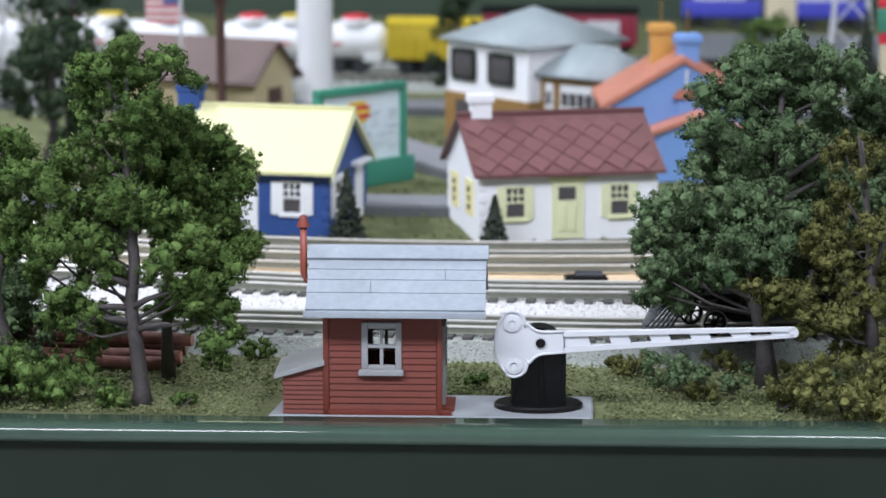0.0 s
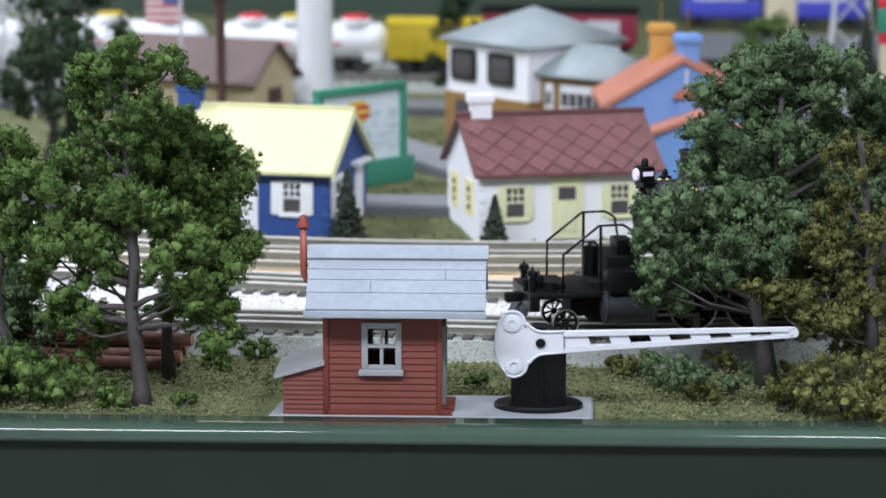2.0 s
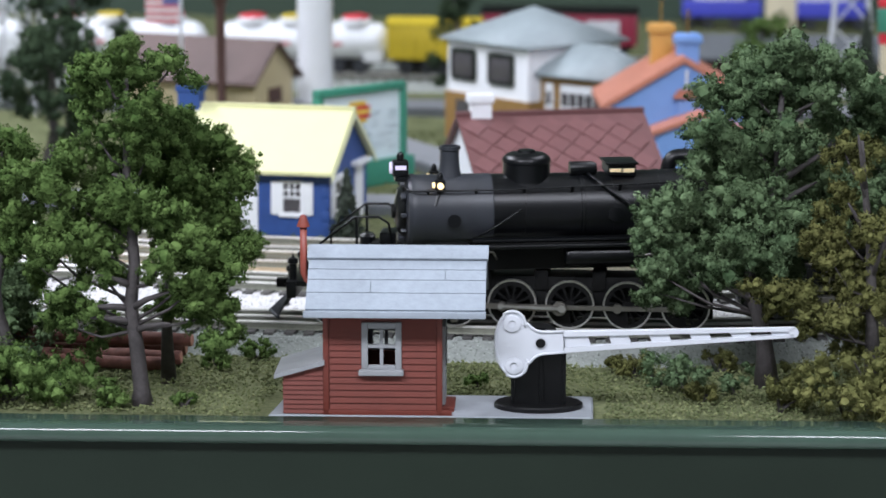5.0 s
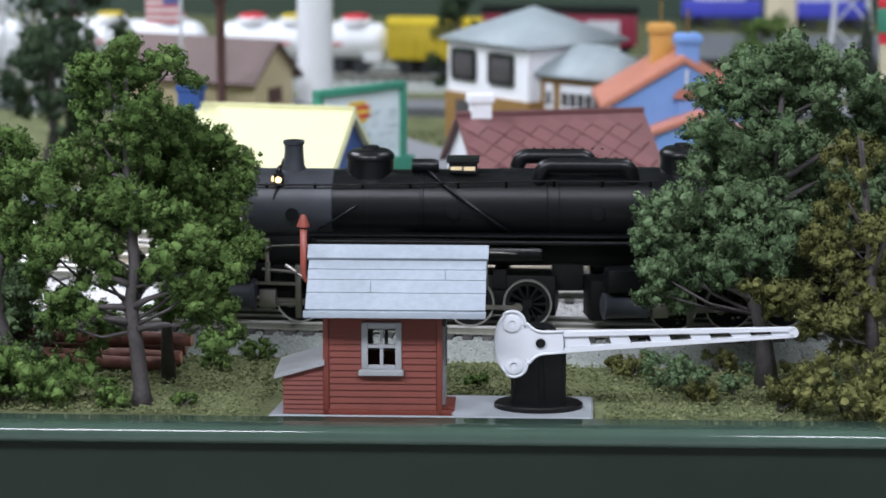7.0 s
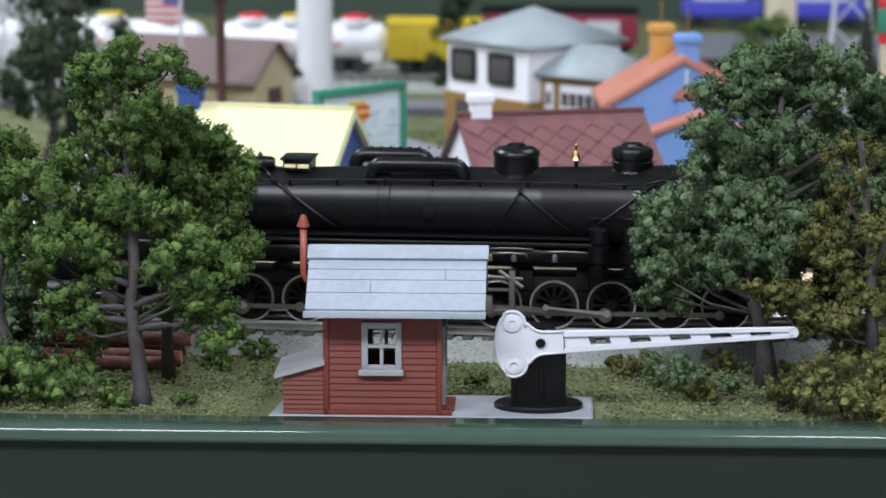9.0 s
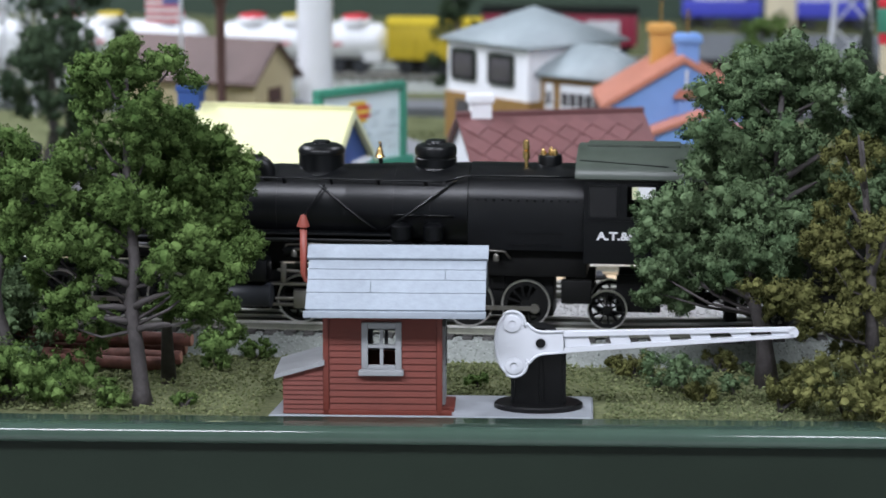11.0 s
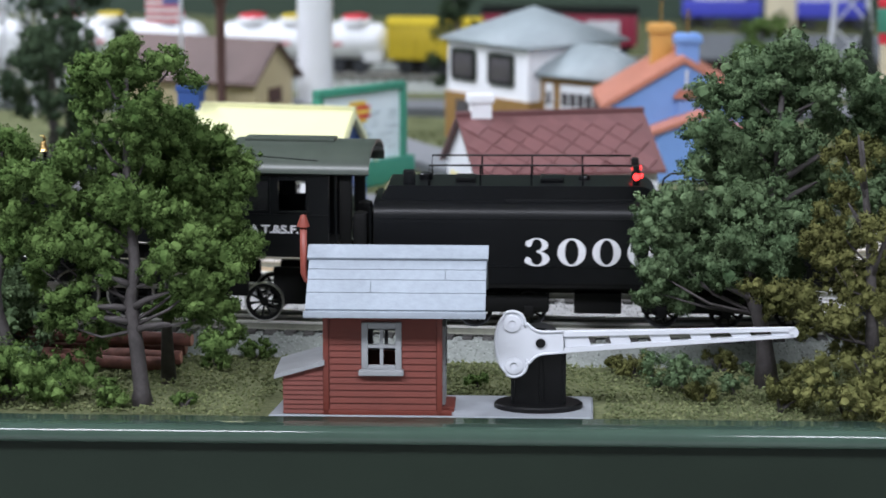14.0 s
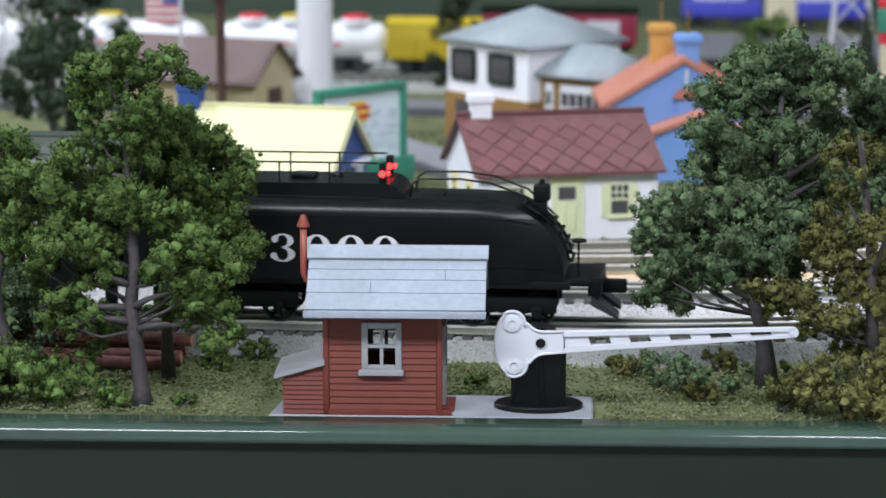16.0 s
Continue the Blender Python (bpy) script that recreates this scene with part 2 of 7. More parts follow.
def soup(name, centres, radii, material, parent=None, jitter=0.35, faces="ico", squash=1.0, toward=None):
    """Many small rough lumps in one mesh."""
    rng = np.random.default_rng(len(centres) + 11)
    if faces == "ico":
        g = (1 + 5 ** 0.5) / 2
        base = np.array([(-1, g, 0), (1, g, 0), (-1, -g, 0), (1, -g, 0), (0, -1, g), (0, 1, g), (0, -1, -g), (0, 1, -g), (g, 0, -1), (g, 0, 1), (-g, 0, -1), (-g, 0, 1)]) / 1.9
        tri = np.array([(0, 11, 5), (0, 5, 1), (0, 1, 7), (0, 7, 10), (0, 10, 11), (1, 5, 9), (5, 11, 4), (11, 10, 2), (10, 7, 6), (7, 1, 8), (3, 9, 4), (3, 4, 2), (3, 2, 6), (3, 6, 8), (3, 8, 9), (4, 9, 5), (2, 4, 11), (6, 2, 10), (8, 6, 7), (9, 8, 1)])
    elif faces == "flake":
        base = np.zeros((3, 3))
        tri = np.array([(0, 1, 2)])
    else:
        base = np.array([(1, 0, 0), (-1, 0, 0), (0, 1, 0), (0, -1, 0), (0, 0, 1), (0, 0, -1.0)])
        tri = np.array([(0, 2, 4), (2, 1, 4), (1, 3, 4), (3, 0, 4), (2, 0, 5), (1, 2, 5), (3, 1, 5), (0, 3, 5)])
    n, k = len(centres), len(base)
    centres, radii = np.asarray(centres, float), np.asarray(radii, float)
    v = base[None] * (1 + jitter * rng.uniform(-1, 1, (n, k, 1))) + jitter * 0.5 * rng.uniform(-1, 1, (n, k, 3))
    if faces == "flake":
        v = rng.normal(0, 1, (n, 3, 3))
        v /= np.linalg.norm(v, axis=2)[..., None]
    ang = rng.uniform(0, math.tau, n)
    ca, sa = np.cos(ang)[:, None], np.sin(ang)[:, None]
    v = np.stack((v[..., 0] * ca - v[..., 1] * sa, v[..., 0] * sa + v[..., 1] * ca, v[..., 2] * squash), -1)
    if toward is not None:
        # turn each flake's face to the side it lies on
        g = np.cross(v[:, 1] - v[:, 0], v[:, 2] - v[:, 0])
        back = (g * toward).sum(1) < 0
        v[back] = v[back][:, ::-1]
    v = (centres[:, None] + v * radii[:, None, None]).reshape(-1, 3)
    t = (tri[None] + (np.arange(n) * k)[:, None, None]).reshape(-1, 3)
    me = bpy.data.meshes.new(name)
    me.vertices.add(len(v))
    me.vertices.foreach_set("co", v.ravel())
    me.loops.add(len(t) * 3)
    me.loops.foreach_set("vertex_index", t.ravel())
    me.polygons.add(len(t))
    me.polygons.foreach_set("loop_start", np.arange(len(t)) * 3)
    me.update(calc_edges=True)
    me.shade_flat()
    me.materials.append(M[material])
    ob = new(name, me)
    ob.parent = parent
    return ob


# ---- the line of the near track: straight, then a bend away on the far side ----
BEND_X, BEND_R, RAIL_Z = 0.07, 0.5, 0.015


def path(s):
    """Place on the near track's centre line, and the heading (radians), s metres along it."""
    if s <= BEND_X:
        return Vector((s, 0, RAIL_Z)), 0.0
    a = (s - BEND_X) / BEND_R
    return Vector((BEND_X + BEND_R * math.sin(a), BEND_R * (1 - math.cos(a)), RAIL_Z)), a


# how far along the line the forward dome stands, by seconds
RUN = [(-1, 0.307), (0, 0.265), (1.5, 0.2045), (3, 0.1433), (4, 0.0948), (6.5, -0.0187), (7.5, -0.0685), (8.5, -0.1178), (9, -0.1415), (11.5, -0.288), (12.5, -0.3552), (13.5, -0.428), (14.5, -0.497), (16, -0.61), (17, -0.685)]


def run(t):
    i = max(1, min(len(RUN) - 3, next((k for k in range(len(RUN)) if RUN[k][0] > t), len(RUN)) - 1))
    (ta, a), (tb, b), (tc, c), (td, d) = RUN[i - 1:i + 3]
    mb, mc = (c - a) / (tc - ta), (d - b) / (td - tb)
    w, h = (t - tb) / (tc - tb), tc - tb
    return (2 * w ** 3 - 3 * w * w + 1) * b + (w ** 3 - 2 * w * w + w) * h * mb + (3 * w * w - 2 * w ** 3) * c + (w ** 3 - w * w) * h * mc


RIDE = 0.001        # the bodies sit this much above their own zero


def chord(s, front, rear):
    """Pose of a body whose pivots, front and rear, ride on the line; its own x = 0 is at s."""
    p, q = path(s + front)[0], path(s + rear)[0]
    a = math.atan2(q.y - p.y, q.x - p.x)
    o = p - Vector((math.cos(a), math.sin(a), 0)) * front
    return pose(o.x, o.y, o.z + RIDE, 0, 0, math.degrees(a))


# ---- the hall and the table ----
EDGE = 4.5          # turn of the table's front edge, degrees


def build_hall():
    def slab(name, mt, label, cat, *b):
        ob = new(name, mesh_of(name, cube(*b), mt))
        tagged(ob, label, cat, kind="structure")
    slab("floor", "floor", "grey floor of the hall", "floor", -3.2, 3.2, -3.2, 3.2, -1.0, -0.95)
    slab("ceiling", "ceiling", "white ceiling of the hall", "ceiling", -3.2, 3.2, -3.2, 3.2, 1.8, 1.85)
    slab("wall_north", "wall_green", "dark green painted wall behind the layout", "wall", -3.2, 3.2, 1.95, 2.05, -0.95, 1.8)
    slab("wall_south", "hall", "pale wall of the hall", "wall", -3.2, 3.2, -3.3, -3.2, -0.95, 1.8)
    slab("wall_west", "hall", "pale wall of the hall", "wall", -3.3, -3.2, -3.2, 2.05, -0.95, 1.8)
    slab("wall_east", "hall", "pale wall of the hall", "wall", 3.2, 3.3, -3.2, 2.05, -0.95, 1.8)
    for x, y, hx, hy in ((-1.5, 0.75, 0.28, 0.63), (0.9, 0.75, 0.28, 0.63), (-0.95, -1.75, 0.83, 0.28), (1.0, -1.75, 0.53, 0.28)):
        t = thing("ceiling_light", pose(x, y, 1.775), "white ceiling light panel, lit", "lamp", "ceiling light panels")
        part("frame", cube(-hx, hx, -hy, hy, 0.006, 0.025, 0.003), "white_gloss", t)


def build_ground():
    # one grass sheet with slight unevenness
    bm = bmesh.new()
    nx, ny = 150, 130
    xs = np.linspace(-1.3, 1.3, nx)
    ys = np.linspace(-0.1805, 1.94, ny)
    grid = []
    for j, y in enumerate(ys):
        row = []
        for i, x in enumerate(xs):
            yy = y + (x * math.tan(radians(EDGE)) if j == 0 else x * math.tan(radians(EDGE)) * max(0, 1 - (j / 20)))
            h = noise.noise(Vector((x * 14, yy * 14, 0))) * 0.0025 + noise.noise(Vector((x * 60, yy * 60, 3))) * 0.0012
            row.append(bm.verts.new((x, yy, h - 0.002)))
        grid.append(row)
    for a, b in zip(grid, grid[1:]):
        for i in range(nx - 1):
            bm.faces.new((a[i], a[i + 1], b[i + 1], b[i]))
    ob = new("ground", mesh_of("ground", bm, "grass", 180))
    tagged(ob, "green flocked grass of the model layout", "ground", kind="structure")
    # the table under it
    t = thing("table_edge", pose(0.013, -0.1805, 0, 0, 0, EDGE), "glossy dark green painted wooden edge of the layout table", "table edge", kind="structure")
    nose = [(-0.0205 + 0.005 * math.cos(a), -0.0042 + 0.005 * math.sin(a)) for a in np.linspace(math.pi / 2, 1.5 * math.pi, 14)]
    part("top_rail", prism(bmesh.new(), [(0.0, -0.0084), (0.0, 0.0002), (-0.0008, 0.0008)] + nose + [(-0.019, -0.0084)], "x", -1.3, 1.3), "rail_paint", t, "glossy green rounded wooden rail", 50)
    part("front_panel", cube(-1.3, 1.3, -0.0185, -0.004, -0.55, -0.0086), "fascia", t, "green front panel, darkened for its shade")
    part("table_top", cube(-1.3, 1.3, -0.003, 2.1, -0.06, -0.03), "fascia", t)


def build_road():
    def ribbon(name, pts, w, label):
        t = thing(name, pose(0, 0, 0), label, "road", kind="structure")
        for nm, ww, mt, z0, z1 in (("edge", w + 0.006, "kerb", -0.006, 0.0055), ("surface", w, "road", -0.004, 0.0068)):
            bm = bmesh.new()
            L, R = [], []
            for i, p in enumerate(pts):
                d = (Vector(pts[min(i + 1, len(pts) - 1)]) - Vector(pts[max(i - 1, 0)])).normalized()
                nrm = Vector((-d.y, d.x))
                L.append(Vector(p) + nrm * ww / 2)
                R.append(Vector(p) - nrm * ww / 2)
            rows = [[bm.verts.new((v.x, v.y, z)) for v, z in ((a, z0), (a, z1), (b, z1), (b, z0))] for a, b in zip(L, R)]
            for a, b in zip(rows, rows[1:]):
                for k in range(3):
                    bm.faces.new((a[k], a[k + 1], b[k + 1], b[k]))
            bmesh.ops.recalc_face_normals(bm, faces=bm.faces[:])
            part(nm, bm, mt, t)
    ribbon("road", [Vector((-0.5 + i * 0.1, 0.44 + 0.01 * math.sin(i) + i * 0.008)) for i in range(11)], 0.05, "grey road across the village")
    ribbon("road", [Vector((-0.2 + 0.03 * i, 0.86 - 0.045 * i)) for i in range(7)], 0.05, "grey lane behind the cottages")
    ribbon("road", [Vector((-1.0 + 0.2 * i, 1.03)) for i in range(11)], 0.06, "grey road in front of the far sidings")


# ---- tracks ----
TIE_MESH = []


def build_track(line, s0, s1, label, tie_from, tie_to, bed="ballast", stones="stone", rails=3, bed_w=0.03, near_rail="steel", foot=None, back=None, stone_count=24000):
    """A three-rail track along line(s) -> place, heading."""
    t = thing("railway_track", pose(0, 0, 0), label, "railway track", kind="structure")
    n = max(2, int((s1 - s0) / 0.02))
    ss = [s0 + (s1 - s0) * i / n for i in range(n + 1)]

    def sweep(prof, mt, nm, lab=""):
        bm = bmesh.new()
        rows = []
        for s in ss:
            p, a = line(s)
            nr = Vector((-math.sin(a), math.cos(a), 0))
            rows.append([bm.verts.new(p + nr * u + Vector((0, 0, v))) for u, v in prof])
        k = len(prof)
        for a, b in zip(rows, rows[1:]):
            for i in range(k):
                bm.faces.new((a[i], a[(i + 1) % k], b[(i + 1) % k], b[i]))
        bm.faces.new(rows[0])
        bm.faces.new(rows[-1][::-1])
        bmesh.ops.recalc_face_normals(bm, faces=bm.faces[:])
        return part(nm, bm, mt, t, lab, 30)
    w = bed_w
    foot = foot or w + 0.012
    back = back or w
    sweep([(-foot, -0.019), (-w, -0.0066), (back, -0.0066), (back + 0.008, -0.019)], bed, "ballast_bed", "granular ballast bank")
    for u in ((-0.0165, 0, 0.0165) if rails == 3 else (-0.0165, 0.0165)):
        sweep([(u - 0.0022, -0.0048), (u - 0.0011, -0.004), (u - 0.0011, -0.0011), (u + 0.0011, -0.0011), (u + 0.0011, -0.004), (u + 0.0022, -0.0048)], "steel_dark", "rail_web", "rail web, shade put into its colour")
        sweep([(u - 0.0016, -0.0012), (u - 0.0016, -0.0004), (u - 0.001, 0.0), (u + 0.001, 0.0), (u + 0.0016, -0.0004), (u + 0.0016, -0.0012)], near_rail, "rail", "nickel-silver rail")
    if not TIE_MESH:
        TIE_MESH.append(mesh_of("tie", cube(-0.0031, 0.0031, -0.0265, 0.0265, -0.0085, -0.0047, 0.0008), "tie"))
    s = tie_from
    while s < tie_to:
        p, a = line(s)
        ob = new("tie", TIE_MESH[0])
        ob.parent = t
        ob.matrix_basis = Matrix.Translation(p) @ pose(0, 0, 0, 0, 0, math.degrees(a) + random.uniform(-0.6, 0.6))
        s += 0.0119
    # loose stones
    rng = np.random.default_rng(int(abs(s0) * 1000) + rails)
    c, r = [], []
    for k in range(int((tie_to - tie_from) * stone_count)):
        p, a = line(rng.uniform(tie_from, tie_to))
        u = rng.uniform(-foot, back)
        z = -0.0066 if u > -w else -0.0066 - (-w - u) / (foot - w) * 0.0124
        q = p + Vector((-math.sin(a), math.cos(a), 0)) * u + Vector((0, 0, z))
        c.append((q.x, q.y, q.z))
        r.append(rng.uniform(0.0004, 0.00085))
    tagged(soup("loose_stones", c, r, stones, t, 0.4, "oct"), kind="stuff")
    return t


def arc_line(x0, y0, R, z=RAIL_Z):
    def line(s):
        a = s / R
        return Vector((x0 + R * math.sin(a), y0 + R * (1 - math.cos(a)), z)), a
    return line


def build_tracks():
    build_track(path, -1.2, 0.75, "near three-rail track on grey ballast, dimmed for shade", -0.28, 0.3)
    build_track(arc_line(0.0, 0.107, 1.05), -0.95, 0.85, "second three-rail track on white ballast", -0.36, 0.22, bed="ballast_white", stones="stone_white", bed_w=0.034, foot=0.075, back=0.02)
    build_track(arc_line(-0.07, 0.192, 1.0, 0.014), -0.8, 0.7, "third track on bare wood roadbed", 0.29, 0.3, bed="cork", stones="stone", rails=2, bed_w=0.05, foot=0.052, back=0.015)
    build_track(arc_line(-0.07, 0.2375, 0.95), -0.75, 0.7, "fourth track in front of the cottages", 0.27, 0.28, bed="soil", stones="stone", rails=2, bed_w=0.026)
    for y in (1.21, 1.36):
        def straight(s, y=y):
            return Vector((s, y, RAIL_Z)), 0.0
        build_track(straight, -1.2, 1.2, "far siding with parked wagons", -0.45, 0.35, stone_count=2500)
    # switch machine beside the third track
    t = thing("switch_machine", pose(0.075, 0.166, 0.003, 0, 0, 10), "black switch machine beside the third track", "switch machine")
    part("housing", cube(-0.014, 0.014, -0.007, 0.007, 0, 0.0075, 0.0015), "black_plastic", t)
    part("motor", lathe(bmesh.new(), [(0.0, -0.009), (0.0032, -0.009), (0.0032, 0.009), (0, 0.009)], (0.002, 0, 0.0075), "x", 14), "loco_grey", t)
    part("lever", rod(bmesh.new(), (-0.026, 0.003, 0.003), (-0.012, 0.003, 0.003), 0.0015), "steel_dark", t)


# ---- crossing shanty and gate ----
def clapboards(t, x0, x1, z0, z1, y, step, holes=(), out=-1, group_x=None):
    """Lapped boards on a wall that faces out along y, one piece a run."""
    z = z0
    while z < z1 - 1e-4:
        zt = min(z + step, z1)
        cuts = [x0]
        for hx0, hx1, hz0, hz1 in holes:
            if zt > hz0 + 1e-5 and z < hz1 - 1e-5:
                cuts += [hx0, hx1]
        cuts.append(x1)
        for a, b in zip(cuts[::2], cuts[1::2]):
            bm = bmesh.new()
            prism(bm, [(y, z), (y + out * 0.0012, z), (y + out * 0.0011, z + 0.0005), (y + out * 0.0003, zt), (y, zt)], "x", a, b)
            part("board", bm, "red_siding", t, smooth=20)
        z = zt


def window_frame(t, x0, x1, z0, z1, y, mt="grey_trim", bars=(1, 1), out=-1, fw=0.0034, sill=True):
    w = part("window", cube(x0, x0 + fw, y - 0.001, y + 0.002, z0, z1, 0.0004), mt, t, "grey framed window")
    for a in ((x1 - fw, x1, z0, z1), (x0 + fw, x1 - fw, z1 - fw, z1), (x0 + fw, x1 - fw, z0, z0 + fw * 0.7)):
        part("frame", cube(a[0], a[1], y - 0.001, y + 0.002, a[2], a[3], 0.0004), mt, w)
    for i in range(bars[0]):
        xm = x0 + fw + (x1 - x0 - 2 * fw) * (i + 1) / (bars[0] + 1)
        part("glazing_bar", cube(xm - 0.0009, xm + 0.0009, y - 0.0005, y + 0.001, z0 + fw * 0.7, z1 - fw), mt, w)
    for i in range(bars[1]):
        zm = z0 + (z1 - z0) * (i + 1) / (bars[1] + 1)
        part("glazing_bar", cube(x0 + fw, x1 - fw, y - 0.0008, y + 0.0012, zm - 0.0009, zm + 0.0009), mt, w)
    if sill:
        part("sill", cube(x0 - 0.0015, x1 + 0.0012, y + out * 0.0036, y + 0.0005, z0 - 0.0028, z0 + 0.0002, 0.0005), mt, w)


def build_shanty():
    base = pose(0.013, -0.165, 0, 0, 0, EDGE)
    p = thing("accessory_base", base, "grey plastic base plate under shanty and gate", "base plate")
    bm = bmesh.new()
    prism(bm, [(-0.087, -0.0135), (0.087, -0.0135), (0.0875, 0.034), (-0.081, 0.034)], "z", -0.003, 0.0008)
    bmesh.ops.bevel(bm, geom=[e for e in bm.edges if e.calc_length() > 0.01], offset=0.0007, segments=2, affect="EDGES")
    part("plate", bm, "grey_base", p)
    t = thing("crossing_shanty", base @ pose(0, 0, 0.0025), "small red clapboard crossing shanty with grey roof", "shanty")
    x0, x1, y0, y1, zw = -0.0565, 0.0056, -0.011, 0.03, 0.0555
    # walls: a hollow shell with openings front and back
    for nm, y, out in (("front_wall", y0, -1), ("back_wall", y1, 1)):
        bm = bmesh.new()
        hx0, hx1, hz0, hz1 = -0.0355, -0.0165, 0.0243, 0.0478
        ya, yb = (y, y + 0.0015) if out < 0 else (y - 0.0015, y)
        for a in ((x0, hx0, -0.0017, zw), (hx1, x1, -0.0017, zw), (hx0, hx1, -0.0017, hz0), (hx0, hx1, hz1, zw)):
            box(bm, a[0], a[1], ya, yb, a[2], a[3])
        w = part(nm, bm, "red_siding", t)
        clapboards(w, x0 + 0.0025, x1 - 0.0025, 0.0012, zw - 0.001, y, 0.0036, [(hx0 - 0.001, hx1 + 0.001, hz0 - 0.001, hz1 + 0.001)], out)
        window_frame(t, hx0 - 0.0012, hx1 + 0.0012, hz0 - 0.001, hz1 + 0.0012, y + out * 0.001, out=out)
    for x in (x0, x1 - 0.0015):
        bm = bmesh.new()
        if x < -0.03:
            box(bm, x, x + 0.0015, y0 + 0.0016, y1 - 0.0016, -0.0017, zw)
        else:
            box(bm, x, x + 0.0015, y0 + 0.0016, 0.001, -0.0017, zw)
            box(bm, x, x + 0.0015, 0.019, y1 - 0.0016, -0.0017, zw)
            box(bm, x, x + 0.0015, 0.001, 0.019, 0.043, zw)
        part("end_wall", bm, "red_siding", t)
        bm = bmesh.new()
        prism(bm, [(y0, zw), (y1, zw), ((y0 + y1) / 2, 0.081)], "x", x, x + 0.0015)
        part("gable", bm, "red_siding", t)
    for x in (x0 - 0.0008, x1 - 0.0022):
        part("corner_post", cube(x, x + 0.003, y0 - 0.0016, y0 + 0.0014, -0.0017, zw, 0.0003), "red_siding", t)
    part("base_board", cube(x0 - 0.001, x1 + 0.006, y0 - 0.0016, y0 + 0.0, -0.0018, 0.001, 0.0004), "red_siding", t)
    d = part("door_frame", cube(x1, x1 + 0.002, 0.0, 0.02, 0.001, 0.0445, 0.0004), "grey_trim", t, "grey door frame")
    part("door_pane", cube(x1 + 0.0015, x1 + 0.0026, 0.004, 0.016, 0.022, 0.041), "glass_dark", d)
    part("step", cube(x1, x1 + 0.007, -0.004, 0.022, -0.0018, 0.0006, 0.0005), "red_siding", t)
    # roof: lapped grey boards on two slopes
    r = part("roof", prism(bmesh.new(), [(-0.026, 0.0568), (0.0098, 0.0848), (0.0456, 0.0568), (0.0436, 0.0558), (0.0098, 0.0818), (-0.024, 0.0558)], "x", -0.0655, 0.0295), "grey_roof", t, "grey boarded gable roof", 20)
    sl = math.atan2(0.028, 0.0358)
    L = math.hypot(0.028, 0.0358)
    for side in (0, 1):
        laps = (0.04, 0.3, 0.5, 0.66, 0.805)
        for i in range(4):
            a, b = L * laps[i], L * laps[i + 1] - 0.0004
            runs = {1: [(-0.0655, -0.0318), (-0.0315, 0.0295)], 2: [(-0.0655, 0.0076), (0.0079, 0.0295)]}.get(i, [(-0.0655, 0.0295)])
            for u, v in runs:
                bm = cube(u, v, a, b, 0.0, 0.0011)
                m = pose(0, -0.026, 0.0568) @ pose(0, 0, 0, math.degrees(sl)) if side == 0 else pose(0, 0.0456, 0.0568) @ pose(0, 0, 0, -math.degrees(sl)) @ Matrix.Diagonal((1, -1, 1, 1))
                bmesh.ops.transform(bm, matrix=m, verts=bm.verts)
                bmesh.ops.recalc_face_normals(bm, faces=bm.faces[:])
                part("roof_board", bm, "grey_roof", r)
        bm = cube(-0.0665, 0.0305, L * 0.805, L * 1.0, 0.0004, 0.0026, 0.0003)
        m = pose(0, -0.026, 0.0568) @ pose(0, 0, 0, math.degrees(sl)) if side == 0 else pose(0, 0.0456, 0.0568) @ pose(0, 0, 0, -math.degrees(sl)) @ Matrix.Diagonal((1, -1, 1, 1))
        bmesh.ops.transform(bm, matrix=m, verts=bm.verts)
        bmesh.ops.recalc_face_normals(bm, faces=bm.faces[:])
        part("ridge_board", bm, "grey_roof", r)
    part("eave_board", cube(-0.0665, 0.0298, -0.0275, -0.0245, 0.0545, 0.0579, 0.0004), "grey_roof", r)
    # lean-to
    bm = bmesh.new()
    prism(bm, [(-0.079, -0.0017), (x0, -0.0017), (x0, 0.0248), (-0.079, 0.0195)], "y", y0, 0.024)
    l = part("lean_to", bm, "red_siding", t, "low red lean-to with a sloping lid")
    for i in range(9):
        z = -0.0012 + i * 0.0026
        xl = max(-0.079, -0.079 + (z + 0.0026 - 0.0195) / 0.0053 * 0.0225)
        part("board", prism(bmesh.new(), [(y0, z), (y0 - 0.0009, z), (y0 - 0.0002, z + 0.0024), (y0, z + 0.0024)], "x", xl, x0 - 0.001), "red_siding", l, smooth=20)
    part("lid", prism(bmesh.new(), [(-0.0835, 0.0182), (x0, 0.0258), (x0, 0.0285), (-0.0835, 0.0205)], "y", y0 - 0.003, 0.027), "grey_trim", l, "grey sloping lid")
    # stove pipe
    pz = 0.0665
    pts = [(-0.0575, 0.008, pz - 0.001), (-0.064, 0.008, pz - 0.0005), (-0.0675, 0.008, pz + 0.0015), (-0.069, 0.008, pz + 0.005), (-0.069, 0.008, pz + 0.0315)]
    s = part("stove_pipe", tube(bmesh.new(), pts, 0.0019, 12), "red_pipe", t, "red-brown bent stove pipe", 50)
    part("cap", lathe(bmesh.new(), [(0.0, 0.0), (0.0034, 0.0), (0.0034, 0.0006), (0.0014, 0.0062), (0.0, 0.0066)], (-0.069, 0.008, pz + 0.0305), seg=16), "red_pipe", s)


